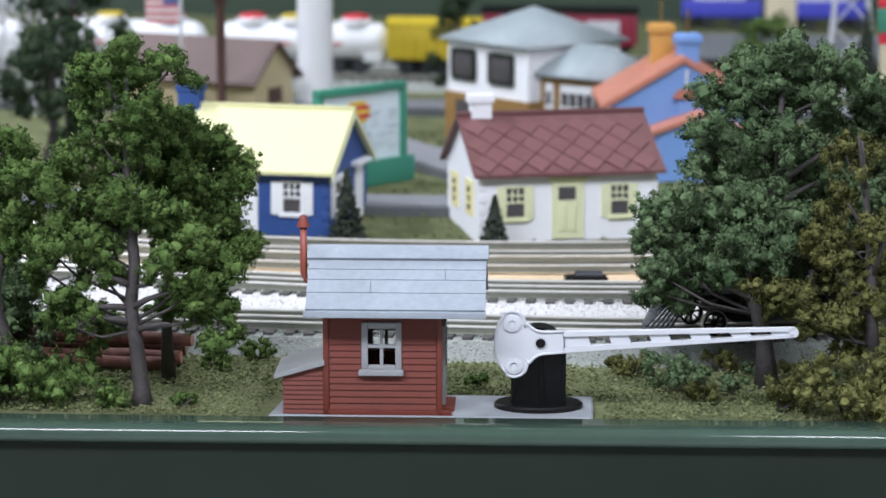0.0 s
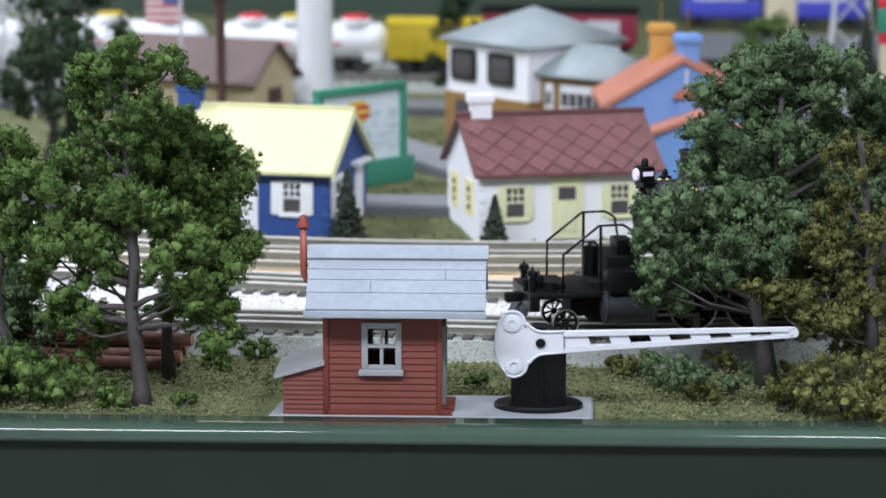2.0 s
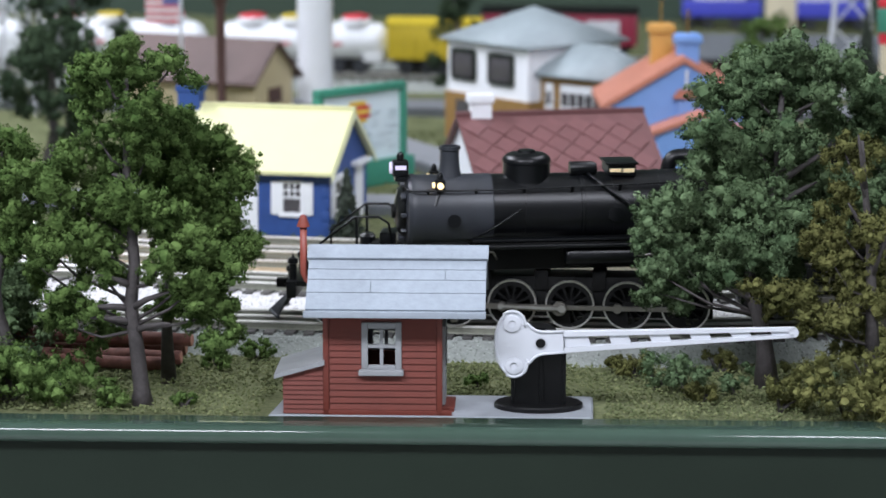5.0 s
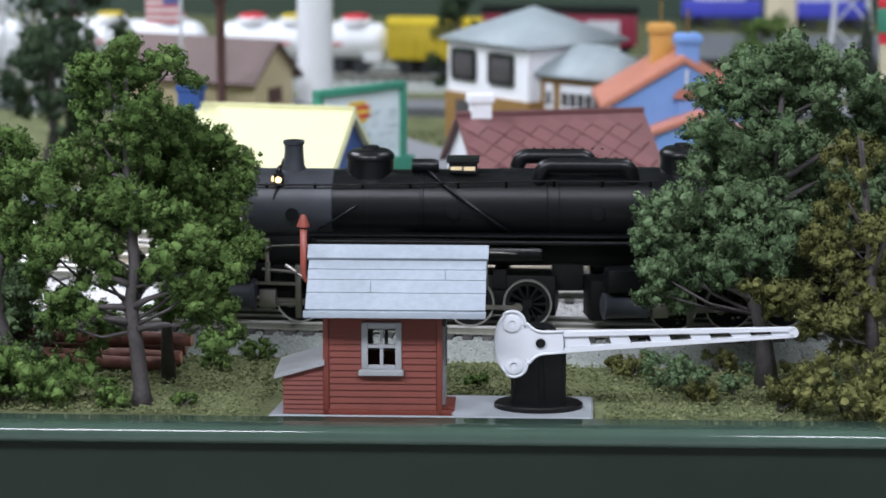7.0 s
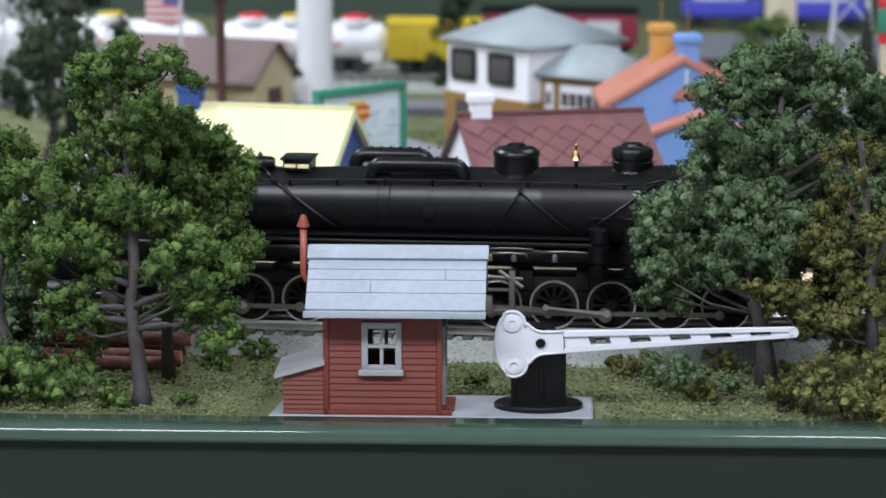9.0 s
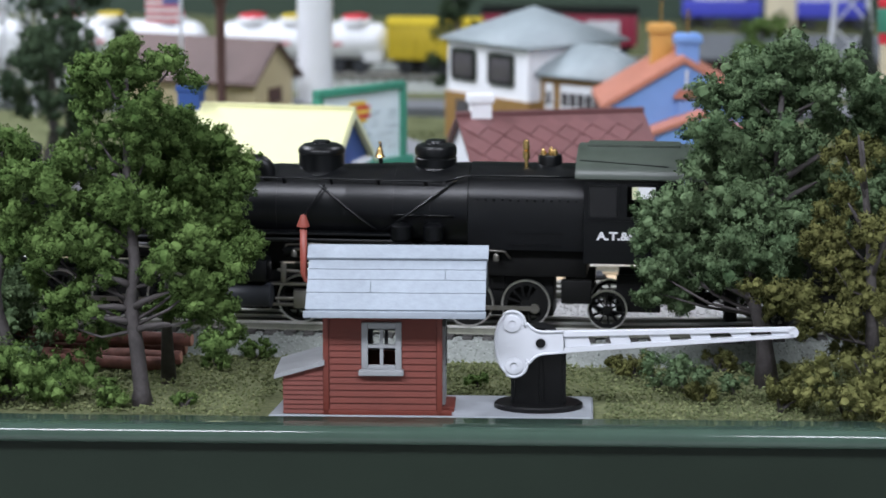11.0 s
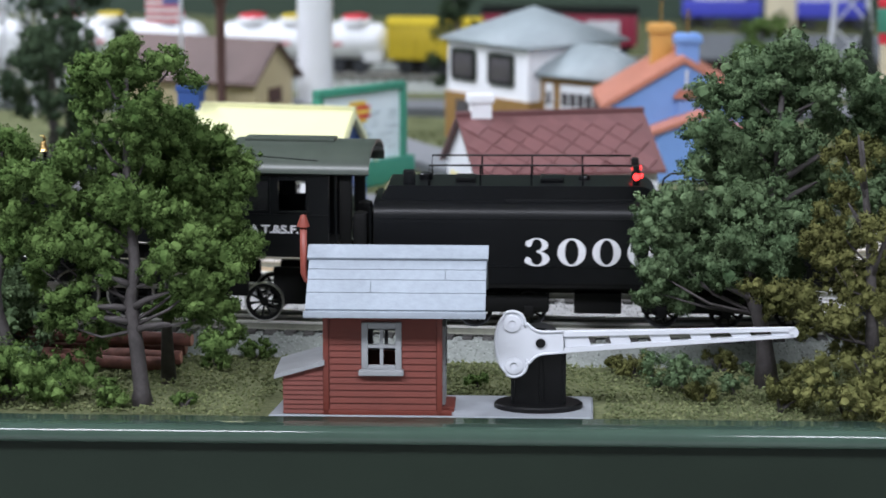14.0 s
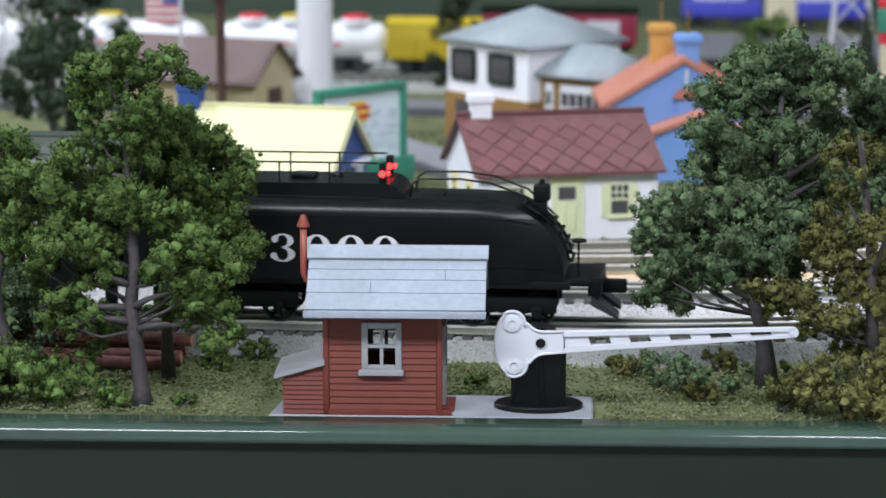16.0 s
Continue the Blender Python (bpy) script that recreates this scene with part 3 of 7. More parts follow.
def build_gate():
    base = pose(0.0698, -0.1515, 0.0025, 0, 0, EDGE)
    t = thing("crossing_gate", base, "white crossing gate arm on a black post, lowered", "crossing gate")
    part("base_disc", lathe(bmesh.new(), [(0.0, -0.0018), (0.024, -0.0018), (0.024, 0.0004), (0.023, 0.0012), (0.0, 0.0012)], (0, 0, 0), seg=40), "black_plastic", t, "black oval foot", at=pose(0, 0.001, 0) @ Matrix.Diagonal((1, 0.68, 1, 1)))
    part("post", prism(bmesh.new(), [(-0.0148, -0.006), (0.0148, -0.006), (0.0148, 0.008), (-0.0148, 0.008)], "z", 0.001, 0.0355), "black_plastic", t, "black post housing")
    part("head", prism(bmesh.new(), [(0.011 * math.cos(a), 0.036 + 0.0075 * math.sin(a)) for a in np.linspace(0, math.pi, 14)] + [(-0.0148, 0.0345), (0.0148, 0.0345)], "y", -0.006, 0.008), "black_plastic", t)
    for x in (-0.0148, 0.0005, 0.0128):
        part("rib", cube(x, x + 0.002, -0.0075, -0.006, 0.0035, 0.0345, 0.0003), "black_plastic", t)
    # the arm, in the gate's own space: pivot at the origin
    a = part("arm", bmesh.new(), "white_plastic", t, "white plastic arm with slots and bull-horn counterweight", at=pose(0.001, -0.0115, 0.0368, 0, -2.9) @ Matrix.Diagonal((0.965, 1, 0.92, 1)))
    bm = bmesh.new()
    top, bot = [], []
    N = 24
    # half-moon counterweight: outer bow, two round ends, hollow inner sides running into the neck
    out = [(-0.0245 + 0.0095 * (1 - math.cos(w)) * 1.0 - 0.0005, 0.0185 * math.sin(w)) for w in np.linspace(-1.15, 1.15, N)]
    up = [(-0.0153 + 0.0072 * math.cos(w), 0.0123 + 0.0072 * math.sin(w)) for w in np.linspace(2.2, -0.35, 12)]
    inner_up = [(0.0025 - 0.0105 * math.cos(w), 0.017 - 0.0105 * math.sin(w)) for w in np.linspace(0.5, 1.5, 8)]
    inner_dn = [(x, -z) for x, z in inner_up[::-1]]
    dn = [(x, -z) for x, z in up[::-1]]
    outline = [q for q in out] + up + inner_up + [(0.013, 0.0062), (0.013, -0.0062)] + inner_dn + dn
    prism(bm, outline, "y", -0.0018, 0.0018)
    bmesh.ops.triangulate(bm, faces=[f for f in bm.faces if len(f.verts) > 4])
    part("counterweight", bm, "white_plastic", a, "white half-moon counterweight")
    rim = [Vector((x, -0.0019, z)) for x, z in outline]
    part("rim", tube(bmesh.new(), rim + rim[:1], 0.0009, 6), "white_plastic", a)
    for z in (0.0123, -0.0128):
        bm = lathe(bmesh.new(), [(0.0, -0.0026), (0.0028, -0.0026), (0.003, -0.0022), (0.0022, -0.0034), (0.0048, -0.003), (0.0048, -0.0015), (0, -0.0015)], (-0.0153, 0, z), "y", 20)
        part("boss", bm, "white_plastic", a)
    part("pivot", lathe(bmesh.new(), [(0, -0.003), (0.0027, -0.003), (0.0027, 0.008), (0, 0.008)], (0, 0, 0), "y", 20), "black_plastic", a, "black pivot pin")
    x0, x1 = 0.013, 0.1395

    def half(x):
        return 0.0062 + (0.0028 - 0.0062) * (x - x0) / (x1 - x0)
    for sgn in (1, -1):
        bm = bmesh.new()
        prism(bm, [(x0, sgn * half(x0)), (x1, sgn * half(x1)), (x1, sgn * (half(x1) - 0.0018)), (x0, sgn * (half(x0) - 0.0029))], "y", -0.0026, 0.0016)
        part("beam", bm, "white_plastic", a)
    slots = [(0.027 + i * 0.0222, 0.0385 + i * 0.0222) for i in range(5)]
    edges = [x0] + [v for s in slots for v in s] + [x1 + 0.0]
    for u, v in zip(edges[::2], edges[1::2]):
        bm = bmesh.new()
        k = 0.0011
        prism(bm, [(u - (0 if u == x0 else k), half(u) - 0.0016), (v - k, half(v) - 0.0014), (v + (0 if v > 0.139 else k), -half(v) + 0.0014), (u + (0 if u == x0 else k), -half(u) + 0.0016)], "y", -0.0012, 0.0012)
        part("web", bm, "white_plastic", a)
    part("tip", lathe(bmesh.new(), [(0, -0.0026), (0.0028, -0.0026), (0.0028, 0.0016), (0, 0.0016)], (x1, 0, 0), "y", 16), "white_plastic", a)


# ---- trees ----
def fluff(name, clumps, rng, material, parent, lump=0.0023, tufts=46, size=0.0009, density=1.0):
    """Foam foliage: each clump (place, radius) is a torn heap of knots of uneven size, each a burr of fine tufts.
    The tufts take the round shading of their heap and knot, as soft foam does."""
    c, r, nrm, core_c, core_r = [], [], [], [], []
    for centre, cr in clumps:
        centre = np.asarray(centre, float)
        lobes = max(4, int(cr / lump * 2.2))
        ld = rng.normal(0, 1, (lobes, 3))
        ld /= np.linalg.norm(ld, axis=1)[:, None]
        lobe_at = centre + ld * np.array((1.0, 1.0, 0.82)) * (cr * rng.uniform(0.2, 0.98, lobes))[:, None]
        lobe_r = cr * rng.uniform(0.16, 0.46, lobes)
        for la, lr, lo in zip(lobe_at, lobe_r, ld):
            n = max(3, int(density * 2.3 * (lr / lump) ** 2))
            d = rng.normal(0, 1, (n, 3))
            d /= np.linalg.norm(d, axis=1)[:, None]
            at = la + d * rng.uniform(0.7, 1.35, 3) * (lr * rng.uniform(0.4, 1.15, n))[:, None]
            for p, out in zip(at, d):
                q = lump * rng.uniform(0.35, 1.35)
                v = rng.normal(0, 1, (tufts, 3))
                v /= np.linalg.norm(v, axis=1)[:, None]
                c.append(p + v * (q * rng.uniform(0.4, 1.25, tufts))[:, None])
                nrm.append(v * 0.65 + out * 0.45 + lo * 0.25)
                r.append(rng.uniform(0.5, 1.3, tufts) * size)
            core_c.append(la)
            core_r.append(lr * 0.6)
    c, r, nrm = np.concatenate(c), np.concatenate(r), np.concatenate(nrm)
    c[:, 2] = np.maximum(c[:, 2], 0.0005)
    nrm /= np.linalg.norm(nrm, axis=1)[:, None]
    ob = soup(name, c, r, material, parent, 0.6, "flake", toward=nrm)
    ob.data.shade_smooth()
    ob.data.normals_split_custom_set_from_vertices(np.repeat(nrm, 3, axis=0).tolist())
    inner = soup("inner_" + name, core_c, core_r, material, parent, 0.25)
    tagged(inner, "dense inner foam")
    return ob


def foam_tree(loc, height, spread, material, label, seed, trunk_r=0.006, clusters=26, low=0.3, lean=0.0, clumps=(), limbs=(), lump=0.0023, deep=0.014, tufts=52, size=0.00095, bend=()):
    """A trunk with limbs, and clumps of foam on the limbs' ends. clumps: x, z and radius of each; limbs: bare ones, from z to x, z."""
    rng = np.random.default_rng(seed)
    t = thing("tree", pose(*loc), label, "tree")
    bm = bmesh.new()
    if bend:
        pts = [Vector((x, 0.001 * math.sin(i * 1.7), z)) for i, (x, z) in enumerate(bend)]
    else:
        pts = [Vector((lean * (k / 9) ** 1.5 + (0.003 * math.sin(k * 1.7 + seed) if k else 0), 0.002 * math.sin(k * 1.1 + seed), height * 0.93 * k / 9)) for k in range(10)]
        pts[0].z = -0.003
    n = len(pts) - 1
    tube(bm, pts, [trunk_r * (1.55 if k == 0 else 1.08 - 0.78 * k / n) for k in range(n + 1)], 12)

    def on_trunk(z):
        k = next((i for i in range(n) if pts[i + 1].z > z), n - 1)
        w = max(0.0, min(1.0, (z - pts[k].z) / max(1e-6, pts[k + 1].z - pts[k].z)))
        return pts[k].lerp(pts[k + 1], w)
    heaps = []
    for i in range(0 if clumps else clusters):
        f = low + (1 - low) * ((i + 0.5) / clusters)
        d = spread * math.sin(math.pi * min(1, (f - low) / (1 - low) * 0.8 + 0.2)) ** 0.7 * rng.uniform(0.35, 1.0)
        ang = i * 2.399 + rng.uniform(-0.4, 0.4)
        heaps.append((Vector((lean * f + d * math.cos(ang), d * math.sin(ang), height * f + rng.uniform(-0.01, 0.006))), min(0.02, spread * rng.uniform(0.28, 0.44))))
    for x, z, cr in clumps:
        cr *= 1.1
        heaps.append((Vector((x, rng.uniform(-deep, deep), z)), cr))
        heaps.append((Vector((x + rng.uniform(-0.5, 0.5) * cr, rng.uniform(0.3, 1.2) * deep, z - rng.uniform(0.1, 0.7) * cr)), cr * 0.85))
        heaps.append((Vector((x + rng.uniform(-0.8, 0.8) * cr, rng.uniform(-0.8, 0.8) * deep, z - rng.uniform(-0.5, 0.8) * cr)), cr * 0.6))
    for i, (p, cr) in enumerate(heaps[::5]):
        st = on_trunk(max(height * 0.2, p.z - 0.4 * abs(p.x) - 0.012))
        mid = st.lerp(p, 0.5) + Vector((0, 0, -0.004 + 0.003 * math.sin(i)))
        tube(bm, [st, mid, p], [trunk_r * 0.24, trunk_r * 0.17, trunk_r * 0.08], 6)
    for z, x1, z1 in limbs:
        st = on_trunk(z)
        en = Vector((x1, -0.008, z1))
        tube(bm, [st, st.lerp(en, 0.4) + Vector((0, -0.002, 0.0015)), st.lerp(en, 0.75) + Vector((0, 0, 0.0008)), en], [trunk_r * 0.48, trunk_r * 0.36, trunk_r * 0.28, trunk_r * 0.12], 8)
    part("trunk", bm, "bark", t, "grey-brown branching trunk", 60)
    tagged(fluff("crown", heaps, rng, material, t, lump, tufts, size), "ragged clumps of foam foliage")
    return t


def bush(loc, size, material, label, seed):
    rng = np.random.default_rng(seed)
    t = thing("bush", pose(*loc), label, "bush")
    heaps = [(Vector((rng.uniform(-0.62, 0.62) * size, rng.uniform(-0.45, 0.45) * size, rng.uniform(0.08, 0.68) * size)), size * rng.uniform(0.22, 0.4)) for _ in range(9)]
    tagged(fluff("foliage", heaps, rng, material, t, min(0.0024, size * 0.12), 42, 0.0008, 0.8), "fine foam tufts")
    bm = bmesh.new()
    for q, qr in heaps[:3]:
        tube(bm, [(0, 0, -0.002), q * 0.5, q], [0.0012, 0.0009, 0.0005], 5)
    part("stem", bm, "bark", t)
    return t


def fir(loc, height, width, label, seed):
    rng = np.random.default_rng(seed)
    t = thing("fir_tree", pose(*loc), label, "tree")
    part("trunk", tube(bmesh.new(), [(0, 0, -0.002), (0, 0, height * 0.5), (0, 0, height)], [0.0025, 0.0015, 0.0004], 7), "bark", t)
    c, r = [], []
    n = int(900 * height / 0.05)
    f = rng.uniform(0, 1, n) ** 1.4
    tier = 0.72 + 0.28 * (1 - (f * 7) % 1)
    rad = width * (1 - f) * tier * rng.uniform(0.55, 1.0, n)
    ang = rng.uniform(0, math.tau, n)
    c = np.stack((rad * np.cos(ang), rad * np.sin(ang), 0.003 + f * height * 0.98 - rad * 0.18), -1)
    tagged(soup("needles", c, rng.uniform(0.0008, 0.0018, n), "leaf_fir", t, 0.5))
    return t


def build_trees():
    # the tall tree: left and upper clumps, then those on the other side of its trunk
    foam_tree((-0.1467, -0.165, 0), 0.203, 0.062, "leaf_mid", "tall ragged green foam tree with bare lower trunk", 3, 0.0047,
              clumps=((-0.0184, 0.1488, 0.0088), (-0.0563, 0.1282, 0.0115), (-0.0196, 0.0995, 0.0129), (-0.0715, 0.0922, 0.0122), (-0.0498, 0.0833, 0.0121), (0.0045, 0.1339, 0.0105), (-0.022, 0.1905, 0.0101), (-0.0034, 0.1947, 0.01), (-0.0078, 0.178, 0.0158), (-0.0277, 0.1746, 0.0122), (0.02, 0.1844, 0.0115), (0.0082, 0.1645, 0.0151), (-0.0299, 0.1609, 0.0094), (-0.0004, 0.1513, 0.013), (-0.0359, 0.1332, 0.0123), (-0.011, 0.1358, 0.013), (-0.0488, 0.119, 0.0153), (-0.0255, 0.1149, 0.0138), (-0.064, 0.1017, 0.0125), (-0.0084, 0.1137, 0.0152), (0.0061, 0.1071, 0.013), (-0.0384, 0.0969, 0.016), (-0.0601, 0.0846, 0.0132), (-0.0225, 0.0855, 0.0146), (-0.0146, 0.0738, 0.0095), (-0.0394, 0.06, 0.0132), (-0.0271, 0.0494, 0.0125), (-0.0476, 0.0488, 0.0104))
              + ((0.0177, 0.0987, 0.0123), (0.0315, 0.0913, 0.0144), (0.0174, 0.0832, 0.0123), (0.0436, 0.0745, 0.013), (0.0324, 0.0555, 0.0138), (0.0464, 0.0512, 0.0123), (0.0452, 0.0355, 0.0101), (0.0264, 0.0679, 0.0123)),
              limbs=((0.0528, -0.0254, 0.0541), (0.045, -0.0256, 0.0485), (0.0528, 0.0186, 0.0639), (0.0404, 0.0192, 0.0464), (0.1218, -0.0112, 0.1275), (0.0651, -0.0203, 0.0724),),
              bend=((0.0006, -0.003), (0.0002, 0.0075), (-0.0015, 0.0296), (-0.0044, 0.0546), (-0.0021, 0.0766), (-0.0034, 0.0983), (-0.0052, 0.1291), (-0.0041, 0.1506), (-0.0047, 0.178)))
    foam_tree((-0.1344, -0.105, 0), 0.16, 0.036, "leaf_mid", "dark green foam tree behind the taller one", 4, 0.003, clumps=((-0.0077, 0.1086, 0.0147), (0.0084, 0.1041, 0.0147), (-0.0049, 0.0877, 0.0140), (0.0111, 0.0752, 0.0140), (-0.0071, 0.1374, 0.0131), (-0.0151, 0.1389, 0.0117), (0.0069, 0.1105, 0.0146), (-0.0871, 0.0599, 0.0082), (-0.0004, 0.1502, 0.0112), (0.0137, 0.1346, 0.0158), (0.0022, 0.12, 0.0158), (0.0247, 0.1172, 0.015), (-0.009, 0.123, 0.0151), (0.0195, 0.0979, 0.0165), (0.0018, 0.0975, 0.0173), (0.0321, 0.0756, 0.0121), (0.0225, 0.0803, 0.0158), (-0.0142, 0.1037, 0.0151), (-0.0349, 0.1193, 0.0128), (-0.0122, 0.0454, 0.0099)), limbs=((0.0268, -0.009, 0.0422),),
              bend=((-0.0103, -0.003), (-0.0111, 0.0356), (-0.0086, 0.0618), (-0.0015, 0.0943), (0.0041, 0.136)))
    foam_tree((-0.2286, -0.15, 0), 0.145, 0.03, "leaf_mid", "green foam tree at the layout's end", 5, 0.004, clumps=((0.0059, 0.1364, 0.0148), (0.0103, 0.1255, 0.0133), (-0.0013, 0.1096, 0.0149), (0.003, 0.094, 0.0134), (-0.0071, 0.1252, 0.0149)))
    foam_tree((-0.2452, -0.08, 0), 0.085, 0.036, "leaf_dark", "low grey-green foam tree by the near track", 6, 0.003, clumps=((0.0117, 0.0547, 0.0099), (0.0160, 0.0281, 0.0107), (-0.0049, 0.0577, 0.0114), (0.0015, 0.0478, 0.0149), (0.0059, 0.0296, 0.0142), (-0.0074, 0.0342, 0.0142), (-0.003, 0.0142, 0.0118), (0.0097, 0.043, 0.0101)))
    foam_tree((0.1926, -0.081, 0), 0.198, 0.064, "leaf_dark", "broad dark green foam tree with a stout trunk", 7, 0.005,
              clumps=((-0.0046, 0.1222, 0.0153), (0.0110, 0.1186, 0.0139), (0.0230, 0.1322, 0.0111), (-0.0042, 0.1025, 0.0153), (-0.0267, 0.1351, 0.0132), (-0.0230, 0.1053, 0.0146), (-0.0460, 0.0766, 0.0133), (0.011, 0.1828, 0.0157), (-0.012, 0.1762, 0.0157), (0.031, 0.1818, 0.0127), (0.0448, 0.1801, 0.0105), (-0.0241, 0.1613, 0.0164), (0.0007, 0.1601, 0.0179), (0.0222, 0.1651, 0.0142), (-0.0338, 0.147, 0.0134), (-0.0112, 0.1394, 0.0179), (0.008, 0.1398, 0.0149), (-0.0186, 0.1203, 0.0165), (-0.0415, 0.1247, 0.0097), (-0.0512, 0.1054, 0.0158), (-0.0667, 0.0922, 0.0136), (-0.0735, 0.0799, 0.0075), (-0.0524, 0.0845, 0.0158), (-0.0352, 0.0897, 0.0165), (-0.0632, 0.0682, 0.0136), (-0.0645, 0.052, 0.0106), (-0.0473, 0.0605, 0.0158), (-0.0301, 0.0689, 0.0158), (-0.01, 0.0838, 0.018), (0.0089, 0.0746, 0.0173), (0.0115, 0.0986, 0.0158), (0.0283, 0.1101, 0.0127), (0.032, 0.0847, 0.0143), (-0.0126, 0.0581, 0.0128), (-0.0534, 0.0458, 0.0091)),
              limbs=((0.0476, -0.0236, 0.0562), (0.0964, 0.025, 0.117), (0.1125, 0.0347, 0.1371),),
              bend=((0.0003, -0.003), (-0.0011, 0.0195), (-0.004, 0.0357), (-0.011, 0.0549), (-0.0094, 0.0838), (0.0019, 0.1096), (0.0037, 0.1381), (0.0051, 0.1696)))
    foam_tree((0.2589, -0.03, 0), 0.165, 0.036, "leaf_dark", "dark green foam tree behind the broad one", 8, 0.0045, clumps=((-0.0201, 0.1395, 0.0120), (-0.0330, 0.1425, 0.0112), (-0.0132, 0.1184, 0.0135), (-0.0096, 0.1607, 0.0138), (-0.0076, 0.1462, 0.0154), (0.0017, 0.1544, 0.0154), (-0.0039, 0.1284, 0.0139), (-0.0224, 0.1052, 0.0139), (-0.0095, 0.1022, 0.0139), (0.006, 0.1155, 0.0154)))
    foam_tree((0.2506, -0.115, 0), 0.155, 0.034, "leaf_olive", "olive autumn foam tree with bare twigs", 9, 0.0036, clumps=((-0.0207, 0.14, 0.0102), (-0.0041, 0.1363, 0.011), (-0.0194, 0.1144, 0.0095), (-0.0282, 0.1018, 0.008), (-0.0309, 0.0893, 0.0117), (-0.0029, 0.0977, 0.011), (-0.0216, 0.0833, 0.0125), (-0.0141, 0.0662, 0.0132), (-0.0398, 0.0562, 0.0132), (-0.0557, 0.0574, 0.0117), (-0.0206, 0.0472, 0.0118), (-0.0003, 0.0603, 0.0132), (0.0008, 0.076, 0.0102), (-0.0333, 0.0438, 0.0096)),
              limbs=((0.1181, -0.0125, 0.1484), (0.0865, -0.0169, 0.1114), (0.0675, 0.0075, 0.1041),),
              bend=((-0.0001, -0.003), (-0.002, 0.0477), (-0.0041, 0.0883), (-0.0073, 0.1131), (-0.0103, 0.1439)))
    for x, y, s, mt, sd in ((0.131, -0.092, 0.024, "leaf_dark", 1), (0.148, -0.102, 0.017, "leaf_dark", 23), (0.165, -0.05, 0.013, "leaf_olive", 2), (0.158, -0.122, 0.014, "leaf_olive", 3), (0.2, -0.138, 0.022, "leaf_olive", 4), (0.222, -0.105, 0.018, "leaf_dark", 5), (0.234, -0.14, 0.036, "leaf_olive", 6), (0.175, -0.1, 0.01, "leaf_dark", 12), (0.118, -0.066, 0.014, "leaf_olive", 13), (0.186, -0.062, 0.009, "leaf_dark", 14), (0.106, -0.05, 0.008, "leaf_olive", 15), (0.255, -0.145, 0.04, "leaf_olive", 16), (0.262, -0.075, 0.044, "leaf_olive", 21), (0.212, -0.075, 0.013, "leaf_olive", 22)):
        bush((x, y, 0), s, mt, "low olive foam bush on the grass" if mt == "leaf_olive" else "low dark green foam bush on the grass", 100 + sd)
    for x, y, s, mt, sd in ((-0.19, -0.158, 0.038, "leaf_mid", 7), (-0.222, -0.165, 0.04, "leaf_mid", 8), (-0.165, -0.172, 0.018, "leaf_mid", 9), (-0.122, -0.168, 0.009, "leaf_mid", 10), (-0.103, -0.05, 0.013, "leaf_mid", 11), (-0.122, -0.075, 0.012, "leaf_mid", 17), (-0.23, -0.115, 0.024, "leaf_mid", 18), (0.03, -0.1, 0.008, "leaf_mid", 19), (-0.24, -0.12, 0.035, "leaf_dark", 20)):
        bush((x, y, 0), s, mt, "low green foam bush on the grass", 100 + sd)
    fir((-0.108, 0.325, 0), 0.05, 0.016, "small dark green bottlebrush fir beside the blue cottage", 1)
    fir((0.0, 0.315, 0), 0.034, 0.012, "small dark green bottlebrush fir beside the white cottage", 2)
    foam_tree((-0.397, 0.66, 0), 0.2, 0.05, "leaf_deep", "dark green foam tree behind the blue cottage", 21, 0.005, 20, 0.25, lump=0.006, tufts=44, size=0.002)
    foam_tree((-0.4, 0.6, 0), 0.12, 0.055, "leaf_deep", "dark green foam tree in the village", 22, 0.005, 16, 0.4, lump=0.006, tufts=44, size=0.002)
    foam_tree((-0.112, 1.06, 0), 0.13, 0.028, "leaf_deep", "dark slim foam tree by the sidings", 23, 0.005, 16, 0.15, lump=0.006, tufts=44, size=0.002)
    foam_tree((0.19, 1.1, 0), 0.085, 0.04, "leaf_mid", "bright green foam tree by the sidings", 24, 0.005, 16, 0.3, lump=0.006, tufts=44, size=0.002)
    fir((0.29, 1.05, 0), 0.1, 0.022, "grey-green fir by the lattice tower", 3)


